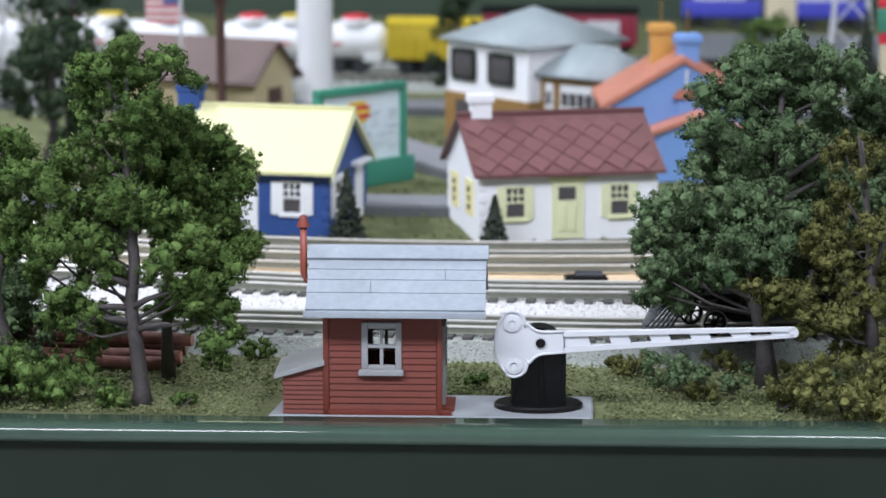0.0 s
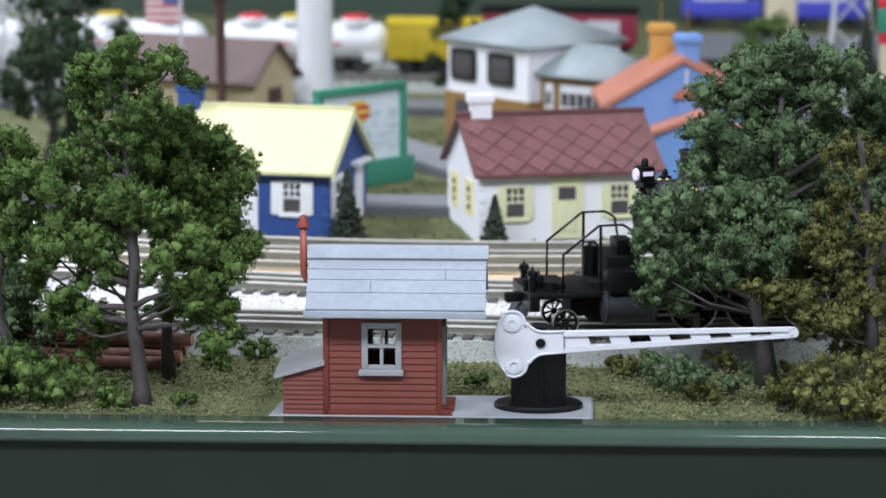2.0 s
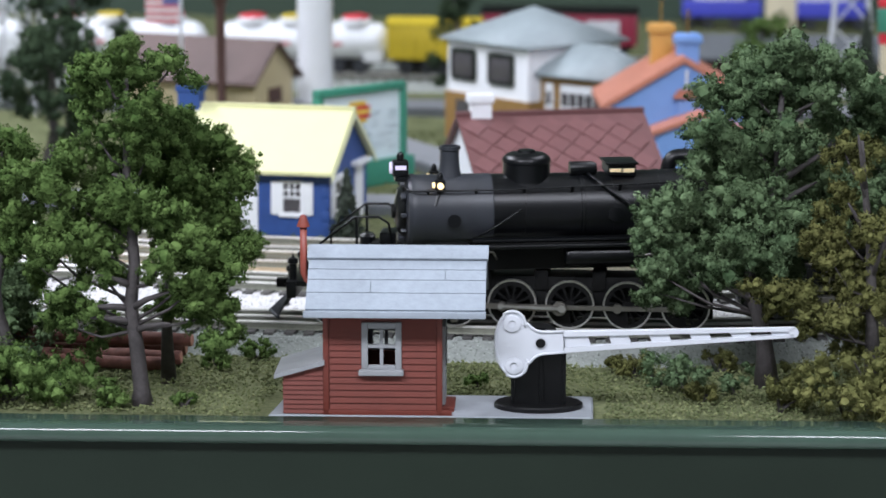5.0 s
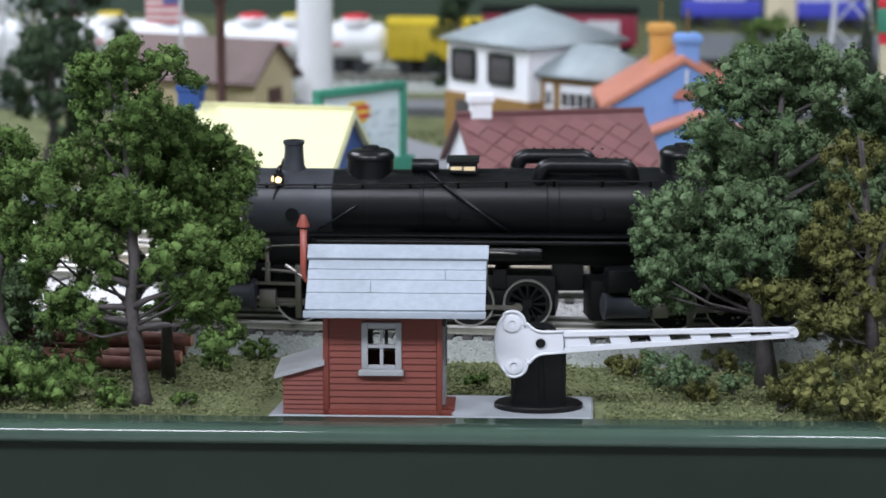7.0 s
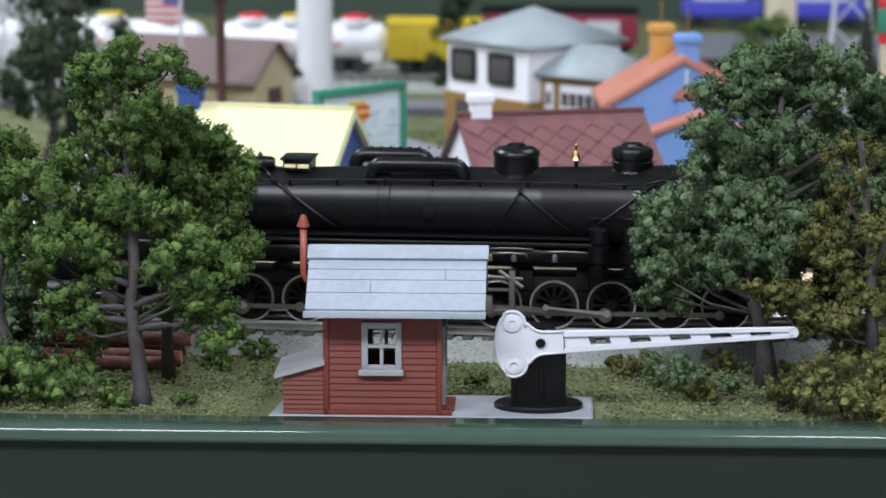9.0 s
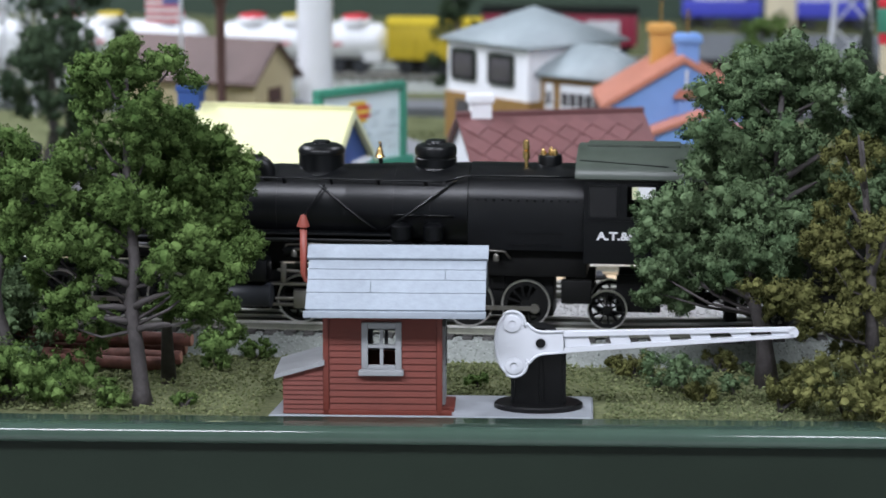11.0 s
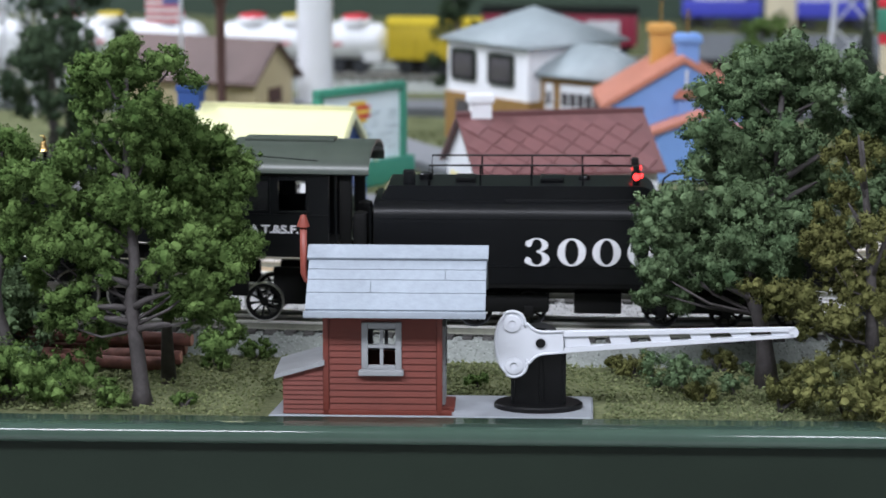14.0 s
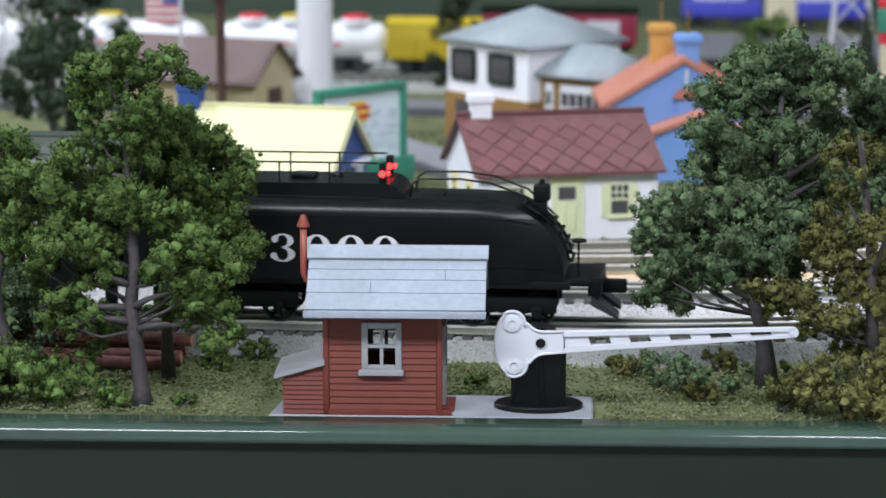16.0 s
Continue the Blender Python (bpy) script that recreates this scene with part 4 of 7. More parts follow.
def build_grass_tufts():
    rng = np.random.default_rng(5)
    n = 16000
    x = rng.uniform(-0.3, 0.3, n)
    y = rng.uniform(-0.185, -0.045, n) + np.where(np.abs(x) < 0.1, 0, 0.0)
    c = np.stack((x, y, rng.uniform(-0.001, 0.0012, n)), -1)
    keep = (c[:, 1] > -0.1775 + 0.0787 * (c[:, 0] - 0.013)) & ~((c[:, 0] > -0.08) & (c[:, 0] < 0.105) & (c[:, 1] < -0.125))
    ob = soup("grass_tufts", c[keep], rng.uniform(0.0004, 0.0012, n)[keep], "tuft", None, 0.5, "oct", 0.8)
    tagged(ob, "loose green flock clumps on the grass", "grass", kind="stuff")
    n = 420
    spot = rng.choice(np.array((-0.115, -0.1, -0.085, -0.06, 0.09, 0.098, 0.145)), n)
    c = np.stack((spot + rng.normal(0, 0.003, n), 0.031 + rng.normal(0, 0.0012, n), rng.uniform(0.0, 0.0035, n)), -1)
    tagged(soup("weeds", c, rng.uniform(0.0004, 0.001, n), "leaf_olive", None, 0.5, "oct"), "small yellow-green weeds along the ballast's foot", "weeds", kind="stuff")
    n = 5000
    c = np.stack((rng.uniform(-0.45, 0.4, n), rng.uniform(0.29, 0.9, n), rng.uniform(-0.001, 0.001, n)), -1)
    ob = soup("grass_tufts", c, rng.uniform(0.0008, 0.0022, n), "tuft", None, 0.5, "oct", 0.8)
    tagged(ob, "loose green flock clumps in the village", "grass", kind="stuff")


def build_logs():
    rng = np.random.default_rng(2)
    for i, (y, z, x1, tilt) in enumerate(((-0.064, 0.0128, -0.151, -1.5), (-0.0775, 0.0055, -0.1545, 1.0), (-0.053, 0.0055, -0.157, 0.0), (-0.09, 0.0048, -0.157, 1.5))):
        t = thing("log", pose(x1 + 0.011, y, z, 0, 0, tilt), "red-brown log in a low pile beside the near track", "log", "logs in the pile")
        bm = bmesh.new()
        pts = [(-0.17 + 0.17 * k / 12, 0.0006 * math.sin(k * 2.1 + i), 0.0005 * math.sin(k * 1.3 + i)) for k in range(13)]
        tube(bm, pts, [0.0052 * (1 - 0.02 * k) * rng.uniform(0.86, 1.08) for k in range(13)], 14)
        part("bark", bm, "log", t, smooth=50)
        part("cut_end", lathe(bmesh.new(), [(0, -0.0002), (0.0036, -0.0002), (0.0034, 0.0006), (0, 0.0007)], (0, 0, 0), "x", 14), "log_end", t)
    tagged(bpy.data.objects["log"], "red-brown log on top of the pile")


# ---- the village ----
def cottage_window(w, x0, x1, z0, z1, trim, shutter, y=0.0, wide=0.42):
    """A window on a wall plane y (facing -y): dark pane, frame, small bars above, shutters."""
    f = part("window", cube(x0, x1, y - 0.0008, y + 0.0012, z0, z1), "glass_dark", w, "dark window with small panes")
    fw = 0.0016
    for b in ((x0 - fw, x0, z0 - fw, z1 + fw), (x1, x1 + fw, z0 - fw, z1 + fw), (x0, x1, z1, z1 + fw), (x0, x1, z0 - fw, z0), (x0, x1, (z0 + z1) / 2 - 0.0006, (z0 + z1) / 2 + 0.0008)):
        part("frame", cube(b[0], b[1], y - 0.0018, y + 0.0005, b[2], b[3]), trim, f)
    for k in (1, 2):
        xm = x0 + (x1 - x0) * k / 3
        part("glazing_bar", cube(xm - 0.0005, xm + 0.0005, y - 0.0014, y, (z0 + z1) / 2 + 0.0008, z1), trim, f)
    zm = (z0 + 3 * z1) / 4
    part("glazing_bar", cube(x0, x1, y - 0.0012, y, zm - 0.0005, zm + 0.0005), trim, f)
    if shutter:
        sw = (x1 - x0) * wide
        for a in (x0 - fw - sw, x1 + fw):
            part("shutter", cube(a, a + sw, y - 0.0016, y + 0.0004, z0 - 0.002, z1 + 0.001, 0.0003), shutter, f)
    part("sill", cube(x0 - 0.003, x1 + 0.003, y - 0.003, y, z0 - 0.0034, z0 - fw, 0.0003), trim, f)


def cottage(name, m, label, W, D, HW, HR, wall, roof, trim, side_trim, over=0.006):
    """Gabled cottage: local x along the eaves, front at y = 0, origin at the front's middle."""
    t = thing(name, m, label, "house")
    for nm, b in (("front_wall", (-W / 2, W / 2, 0, 0.002, -0.001, HW)), ("back_wall", (-W / 2, W / 2, D - 0.002, D, -0.001, HW))):
        part(nm, cube(*b), wall, t)
    ends = []
    for x in (-W / 2, W / 2 - 0.002):
        ends.append(part("gable_wall", prism(bmesh.new(), [(0.002, -0.001), (D - 0.002, -0.001), (D - 0.002, HW), (D / 2, HR - 0.003), (0.002, HW)], "x", x, x + 0.002), wall, t, smooth=10))
        # corner quoins
        for k in range(6):
            z = HW * (k + 0.3) / 6.4
            for y in (0.0, D):
                w = 0.0065 if k % 2 else 0.004
                part("quoin", cube(x - 0.0006 if x < 0 else x + 0.0026 - w, x + w - 0.0006 if x < 0 else x + 0.0026, y - 0.0008, y + 0.0008, z, z + HW / 8, 0.0002), wall, ends[-1])
    k = (HR - HW) / (D / 2)
    o = over
    part("roof", prism(bmesh.new(), [(-o, HW - o * k), (D / 2, HR), (D + o, HW - o * k), (D + o, HW - o * k - 0.0025), (D / 2, HR - 0.003), (-o, HW - o * k - 0.0025)], "x", -W / 2 - 0.005, W / 2 + 0.005), roof, t, "gabled roof", 10)
    return t, ends


def build_houses():
    # blue cottage with pale roof
    W, D, HW, HR = 0.1255, 0.1065, 0.0546, 0.0891
    t, ends = cottage("blue_cottage", pose(-0.1865, 0.3478, 0, -1.9, 0, -6.2), "royal blue toy cottage with pale yellow roof", W, D, HW, HR, "blue_tin", "yellow_roof", "white_tin", "white_tin", 0.0105)
    w = next(c for c in t.children if c.name.startswith("front_wall"))
    cottage_window(w, 0.0285, 0.0415, 0.017, 0.0385, "white_tin", "white_tin", wide=0.6)
    part("white_bay", cube(-0.062, 0.009, -0.0015, 0.003, -0.001, HW - 0.006), "white_tin", t, "white front panel")
    e = ends[1]
    f = part("window", cube(W / 2 - 0.0005, W / 2 + 0.001, 0.012, 0.03, 0.018, 0.038), "glass_dark", e)
    for b in ((0.004, 0.012), (0.03, 0.038)):
        part("frame", cube(W / 2 - 0.0005, W / 2 + 0.0022, b[0], b[1], 0.013, 0.043, 0.0004), "white_tin", f)
    for b in ((0.013, 0.018), (0.038, 0.043), (0.027, 0.029)):
        part("frame", cube(W / 2 - 0.0005, W / 2 + 0.002, 0.012, 0.03, b[0], b[1], 0.0004), "white_tin", f)
    d = part("side_door", cube(W / 2 - 0.0005, W / 2 + 0.0015, 0.072, 0.094, 0.0, 0.044), "white_tin", e, "white side door and hood")
    part("hood", cube(W / 2, W / 2 + 0.006, 0.062, 0.1, 0.044, 0.048, 0.0006), "white_tin", d)
    c = part("chimney", cube(-0.068, -0.051, D / 2 - 0.007, D / 2 + 0.007, HR - 0.008, HR + 0.013), "blue_tin", t, "blue chimney")
    part("crown", cube(-0.0695, -0.0495, D / 2 - 0.0085, D / 2 + 0.0085, HR + 0.009, HR + 0.014, 0.0008), "blue_tin", c)
    part("ridge_strip", cube(-W / 2 - 0.006, W / 2 + 0.006, D / 2 - 0.003, D / 2 + 0.003, HR - 0.002, HR + 0.0012, 0.0004), "yellow_roof", t)
    k = (HR - HW) / (D / 2)
    part("barge_board", prism(bmesh.new(), [(-0.0115, HW - 0.0115 * k - 0.003), (D / 2, HR - 0.0035), (D + 0.0115, HW - 0.0115 * k - 0.003), (D + 0.0115, HW - 0.0115 * k - 0.006), (D / 2, HR - 0.007), (-0.0115, HW - 0.0115 * k - 0.006)], "x", W / 2 + 0.0051, W / 2 + 0.0062), "cream_tin", t)

    # white cottage with maroon diamond shingles
    W, D, HW, HR = 0.1325, 0.1176, 0.0544, 0.088
    t, ends = cottage("white_cottage", pose(0.0507, 0.3513, 0, -2.8, 0, 17.4), "white toy cottage with maroon diamond-shingle roof", W, D, HW, HR, "white_tin", "maroon_plain", "cream_tin", "yellow_trim", 0.0087)
    w = next(c for c in t.children if c.name.startswith("front_wall"))
    cottage_window(w, -0.0462, -0.0333, 0.0175, 0.0385, "cream_tin", "cream_tin")
    cottage_window(w, 0.0315, 0.0444, 0.0175, 0.0385, "cream_tin", "cream_tin")
    d = part("door", cube(-0.0125, 0.0112, -0.0015, 0.001, 0.001, 0.043), "cream_tin", w, "pale green-cream front door")
    part("door_window", cube(-0.0078, 0.005, -0.002, 0, 0.0292, 0.0385), "glass_dark", d)
    for x in (-0.0075, 0.0):
        part("door_panel", cube(x, x + 0.0055, -0.0024, -0.001, 0.006, 0.026, 0.0006), "cream_tin", d)
    part("lintel", cube(-0.0145, 0.0132, -0.0035, 0, 0.0432, 0.0458, 0.0004), "cream_tin", d)
    e = ends[0]
    for y in (0.034, 0.09):
        f = part("window", cube(-W / 2 - 0.0008, -W / 2 + 0.001, y - 0.015, y + 0.015, 0.016, 0.042), "yellow_trim", e, "yellow shuttered window")
        for dz in (0.02, 0.0265, 0.033):
            part("pane", cube(-W / 2 - 0.0013, -W / 2, y - 0.004, y + 0.004, dz, dz + 0.004), "glass_dark", f)
    # diamond shingles on the front slope
    k = math.atan2(HR - HW, D / 2)
    L = math.hypot(HR - HW, D / 2) + 0.0087 / math.cos(k)
    roof = next(c for c in t.children if c.name.startswith("roof"))
    m0 = pose(0, -0.0087, HW - 0.0087 * math.tan(k) + 0.0002) @ pose(0, 0, 0, math.degrees(k))
    a, b = 0.0098, 0.0235
    for r in range(12):
        v = 0.0005 + r * b / 2
        if v + b > L + 0.001:
            break
        for i in range(11):
            u = -W / 2 - 0.004 + a + i * 2 * a + (a if r % 2 else 0)
            if u + a > W / 2 + 0.0055:
                continue
            bm = bmesh.new()
            pts = [(u, v), (u + a - 0.0004, v + b / 2), (u, v + b - 0.0004), (u - a + 0.0004, v + b / 2)]
            q = [bm.verts.new((x, y, 0.0012 - (y - v) / b * 0.0009)) for x, y in pts]
            g = [bm.verts.new((x, y, -0.0004)) for x, y in pts]
            bm.faces.new(q)
            for j in range(4):
                bm.faces.new((q[j], g[j], g[(j + 1) % 4], q[(j + 1) % 4]))
            bmesh.ops.transform(bm, matrix=m0, verts=bm.verts)
            bmesh.ops.recalc_face_normals(bm, faces=bm.faces[:])
            part("shingle", bm, "maroon_roof", roof, smooth=None)
    part("ridge_strip", cube(-W / 2 - 0.0055, W / 2 + 0.0055, D / 2 - 0.0035, D / 2 + 0.0035, HR - 0.0015, HR + 0.0016, 0.0006), "maroon_plain", t)
    c = part("chimney", cube(-0.0605, -0.0455, D / 2 - 0.006, D / 2 + 0.006, HR - 0.01, HR + 0.012), "white_tin", t, "white chimney with flared crown")
    part("crown", cube(-0.0625, -0.0435, D / 2 - 0.008, D / 2 + 0.008, HR + 0.008, HR + 0.0145, 0.0008), "white_tin", c)

    # billboard
    t = thing("billboard", pose(-0.1363, 0.573, 0, 0, 0, 50.8), "sea-green framed billboard with a pale poster", "billboard")
    part("foot", cube(-0.0545, 0.0553, -0.008, 0.006, -0.001, 0.02, 0.0008), "sign_green", t, "sea-green plinth")
    for b in ((-0.0485, -0.0425, 0.02, 0.0755), (0.0425, 0.0485, 0.02, 0.0755), (-0.0485, 0.0485, 0.0757, 0.0817)):
        part("frame", cube(b[0], b[1], -0.006, 0.002, b[2], b[3], 0.0008), "sign_green", t)
    f = part("poster", cube(-0.043, 0.043, -0.003, 0.0, 0.016, 0.077), "sign_face", t, "pale blue printed poster")
    rng = random.Random(4)
    for i in range(34):
        x, z = rng.uniform(0.0, 0.034), rng.uniform(0.026, 0.06)
        part("print_mark", cube(x, x + rng.uniform(0.003, 0.01), -0.0034, -0.003, z, z + rng.uniform(0.0003, 0.0012), m=None), "sign_line", f)
    for i, mt in enumerate(("sign_yellow", "sign_red", "sign_yellow", "sign_red", "sign_yellow")):
        bm = bmesh.new()
        rx = (0.011, 0.0155, 0.016, 0.0155, 0.011)[i]
        bmesh.ops.create_uvsphere(bm, u_segments=14, v_segments=8, radius=1, matrix=Matrix.Translation((-0.004, -0.0032, 0.0675 - i * 0.0036)) @ Matrix.Diagonal((rx, 0.0008, 0.0022, 1)))
        part("printed_emblem", bm, mt, f)


def build_far():
    # blue mission house
    t = thing("mission_house", pose(0.124, 0.655, 0, 0, 0, 8), "sky blue mission house with orange tiled roofs", "house")
    part("main_wall", prism(bmesh.new(), [(-0.061, -0.001), (0.061, -0.001), (0.061, 0.06), (0, 0.096), (-0.061, 0.06)], "y", 0, 0.1), "sky_blue", t, smooth=10)
    for s in (-1, 1):
        part("tiled_roof", prism(bmesh.new(), [(0, 0.0995), (s * 0.068, 0.0595), (s * 0.068, 0.0545), (0, 0.0945)], "y", -0.004, 0.104), "orange_tile", t, "orange tiled slope", 10)
    part("porch", prism(bmesh.new(), [(-0.024, -0.001), (0.048, -0.001), (0.048, 0.04), (0.012, 0.053), (-0.024, 0.04)], "y", -0.03, -0.0005), "sky_blue", t, "blue gabled porch", 10)
    for s in (-1, 1):
        part("porch_roof", prism(bmesh.new(), [(0.012, 0.0565), (0.012 + s * 0.041, 0.0415), (0.012 + s * 0.041, 0.0375), (0.012, 0.0525)], "y", -0.034, 0.0), "orange_tile", t, "", 10)
    n = part("niche_hood", prism(bmesh.new(), [(-0.009, 0.0655), (0.014, 0.0655), (0.0085, 0.0725), (-0.0035, 0.0725)], "y", -0.008, 0.0), "orange_tile", t, "orange hood over a niche")
    part("niche", cube(-0.005, 0.01, -0.004, 0.0, 0.05, 0.0655), "sky_blue", n)
    part("bell_bracket", rod(bmesh.new(), (0.0025, -0.003, 0.071), (0.0025, -0.003, 0.088), 0.0012), "white_tin", n)
    for x, y, mt, z1, lab in ((0.006, 0.025, "sky_blue", 0.116, "blue chimney"), (-0.013, 0.06, "orange_tin", 0.121, "amber chimney")):
        c = part("chimney", cube(x - 0.009, x + 0.009, y - 0.008, y + 0.008, 0.07, z1, 0.0006), mt, t, lab)
        part("crown", cube(x - 0.0115, x + 0.0115, y - 0.0105, y + 0.0105, z1 - 0.008, z1 - 0.001, 0.0015), mt, c)
        part("vent_rod", rod(bmesh.new(), (x, y, z1 - 0.002), (x, y, z1 + 0.02), 0.0013), "brass", c)
    # pavilion with hipped roof
    t = thing("pavilion", pose(-0.0177, 0.8603, 0, 0, 0, -44), "white pavilion with blue-grey hipped roof", "building")
    h, e0, apex = 0.0555, 0.0914, 0.1205
    part("base_band", cube(-h - 0.002, h + 0.002, -h - 0.002, h + 0.002, -0.001, 0.042), "brown_tin", t, "ochre brown base")
    w = part("wall", cube(-h, h, -h, h, 0.042, e0 - 0.001), "white_tin", t, "white walls")
    for a, b in ((-0.05, -0.0145), (0.002, 0.0378)):
        f = part("window", cube(a, b, -h - 0.001, -h + 0.002, 0.053, 0.083, 0.004), "leaf_fir", w, "dark round-cornered window")
        part("pane", cube(a + 0.004, b - 0.004, -h - 0.0025, -h, 0.057, 0.079, 0.003), "glass_dark", f)
    part("corner_post", cube(h - 0.003, h + 0.0015, -h - 0.0015, -h + 0.003, 0.0, e0 - 0.0015), "white_tin", w)
    part("doorway", cube(-0.04, -0.015, -h - 0.004, -h - 0.001, 0.0, 0.036), "glass_dark", t, "dark doorway in the base")
    bm = bmesh.new()
    o = 0.0615
    e = [bm.verts.new((x, y, e0)) for x, y in ((-o, -o), (o, -o), (o, o), (-o, o))]
    a = bm.verts.new((0, 0, apex))
    e2 = [bm.verts.new((v.co.x, v.co.y, e0 - 0.0025)) for v in e]
    for i in range(4):
        bm.faces.new((e[i], e[(i + 1) % 4], a))
        bm.faces.new((e2[i], e2[(i + 1) % 4], e[(i + 1) % 4], e[i]))
    bm.faces.new(e2[::-1])
    part("hipped_roof", bm, "slate", t, "blue-grey hipped roof", 10)
    # its low wing
    t = thing("diner_wing", pose(-0.0165, 0.7899, 0, 0, 0, -30), "low ochre building with blue-grey hipped roof", "building")
    W, D, e0, top = 0.086, 0.0783, 0.0678, 0.0922
    w = part("wall", cube(0.008, W - 0.006, 0.008, D - 0.006, -0.001, e0 - 0.001), "brown_tin", t, "ochre brown walls")
    for x0, x1 in ((0.014, 0.022), (0.03, W - 0.012)):
        f = part("window", cube(x0, x1, 0.006, 0.009, e0 - 0.032, e0 - 0.009), "white_tin", w, "white framed window")
        n = max(1, int((x1 - x0) / 0.008))
        for k in range(n):
            part("pane", cube(x0 + 0.002 + k * (x1 - x0 - 0.002) / n, x0 + (k + 1) * (x1 - x0 - 0.002) / n, 0.005, 0.007, e0 - 0.028, e0 - 0.016), "glass_dark", f)
    bm = bmesh.new()
    e = [bm.verts.new((x, y, e0)) for x, y in ((0, 0), (W, 0), (W, D), (0, D))]
    e2 = [bm.verts.new((v.co.x, v.co.y, e0 - 0.003)) for v in e]
    r = [bm.verts.new((0.33 * W, D / 2, top)), bm.verts.new((0.7 * W, D / 2, top))]
    for f in ((e[0], e[1], r[1], r[0]), (e[1], e[2], r[1]), (e[2], e[3], r[0], r[1]), (e[3], e[0], r[0]), e2[::-1]):
        bm.faces.new(f)
    for i in range(4):
        bm.faces.new((e2[i], e2[(i + 1) % 4], e[(i + 1) % 4], e[i]))
    part("hipped_roof", bm, "slate", t, "blue-grey hipped roof", 10)
    # tan station
    t = thing("station_house", pose(-0.345, 1.0, 0, 0, 0, -20), "tan station house with brown roof", "house")
    w = part("wall", prism(bmesh.new(), [(-0.035, -0.001), (0.035, -0.001), (0.035, 0.042), (0, 0.07), (-0.035, 0.042)], "x", -0.08, 0.07), "tan_wall", t, "tan walls", 10)
    part("roof", prism(bmesh.new(), [(-0.046, 0.035), (0, 0.0735), (0.046, 0.035), (0.046, 0.032), (0, 0.07), (-0.046, 0.032)], "x", -0.09, 0.076), "brown_roof", t, "brown gabled roof", 10)
    part("window", cube(0.0695, 0.0715, -0.012, 0.012, 0.012, 0.027), "dark_brown", w)
    # white column, brown post, flag
    t = thing("white_column", pose(-0.249, 1.037, 0), "thick plain white column", "column")
    part("shaft", lathe(bmesh.new(), [(0, -0.002), (0.0178, -0.002), (0.0172, 0.3), (0, 0.3)], seg=40), "white_gloss", t, smooth=50)
    t = thing("brown_post", pose(-0.322, 0.93, 0), "dark brown post with a flared head", "post")
    part("shaft", lathe(bmesh.new(), [(0, -0.002), (0.006, -0.002), (0.0045, 0.01), (0.0045, 0.108), (0.008, 0.118), (0.016, 0.126), (0.016, 0.14), (0, 0.14)], seg=16), "dark_brown", t)
    t = thing("flag", pose(-0.345, 0.86, 0), "striped red and white flag on a grey pole", "flag")
    part("pole", rod(bmesh.new(), (0, 0, -0.002), (0, 0, 0.15), 0.0016), "silver", t)
    for i in range(9):
        x1 = -0.0165 if i > 4 else -0.0165
        part("stripe", cube(-0.033, x1 if i > 4 else -0.0165, -0.0004, 0.0004, 0.1005 + i * 0.0034, 0.1039 + i * 0.0034), "flag_red" if i % 2 == 0 else "flag_white", t)
        if i < 5:
            part("stripe", cube(-0.0165, -0.0012, -0.0004, 0.0004, 0.1005 + i * 0.0034, 0.1039 + i * 0.0034), "flag_red" if i % 2 == 0 else "flag_white", t)
    part("canton", cube(-0.0165, -0.0012, -0.0006, 0.0006, 0.1175, 0.1311), "flag_blue", t)
    # wagons on the far sidings
    for x in (-0.289, -0.487, -0.685):
        build_tank_car(x)
    build_box_car("yellow_box_car", -0.15, 1.21, "car_yellow", "yellow box car with red roof walk", 0.095, "car_yellow", 0.053)
    build_box_car("crimson_box_car", -0.03, 1.36, "car_maroon", "crimson box car with dark roof", 0.168, "loco_deep", 0.051)
    part("sliding_door", cube(0.03, 0.066, -0.0295, -0.0276, 0.018, 0.044), "silver", bpy.data.objects["crimson_box_car"], "dull silver sliding door")
    for x in (0.14, 0.27):
        t = thing("blue_flat_car", pose(x, 1.86, 0), "low ultramarine car beyond the sidings", "flat car")
        part("body", cube(-0.05, 0.05, -0.02, 0.02, 0.014, 0.034, 0.001), "car_blue", t)
        part("load", cube(-0.035, 0.03, -0.012, 0.012, 0.0342, 0.042, 0.002), "white_gloss", t)
        wagon_truck(t, -0.03)
        wagon_truck(t, 0.03)
    # shed added where dark track lies, cream block and green post, far side
    t = thing("far_shed_standin", pose(0.16, 1.3, 0), "long low grey shed added where dark track lies", "shed")
    part("roof", prism(bmesh.new(), [(-0.05, 0.03), (0.0, 0.05), (0.05, 0.03), (0.05, 0.027), (-0.05, 0.027)], "x", -0.09, 0.35), "kerb", t)
    part("wall", cube(-0.085, 0.345, -0.03, 0.04, -0.001, 0.027), "dark_brown", t)
    t = thing("cream_block", pose(0.212, 1.6, 0), "cream-coloured block of a building", "building")
    part("wall", cube(-0.018, 0.018, -0.02, 0.02, -0.001, 0.1, 0.001), "cream", t)
    part("roof", cube(-0.021, 0.021, -0.023, 0.023, 0.1, 0.104, 0.001), "slate", t)
    t = thing("signal_post", pose(0.3, 0.86, 0), "green and red painted post", "post")
    part("post", cube(-0.006, 0.006, -0.005, 0.005, -0.001, 0.09), "cream", t)
    part("red_band", cube(-0.007, 0.007, -0.006, 0.006, 0.09, 0.1), "car_red", t)
    part("green_panel", cube(-0.0085, 0.0085, -0.007, 0.007, 0.1, 0.122, 0.001), "sign_green", t)
    part("cap", cube(-0.0085, 0.0085, -0.007, 0.007, 0.1222, 0.13, 0.001), "car_red", t)
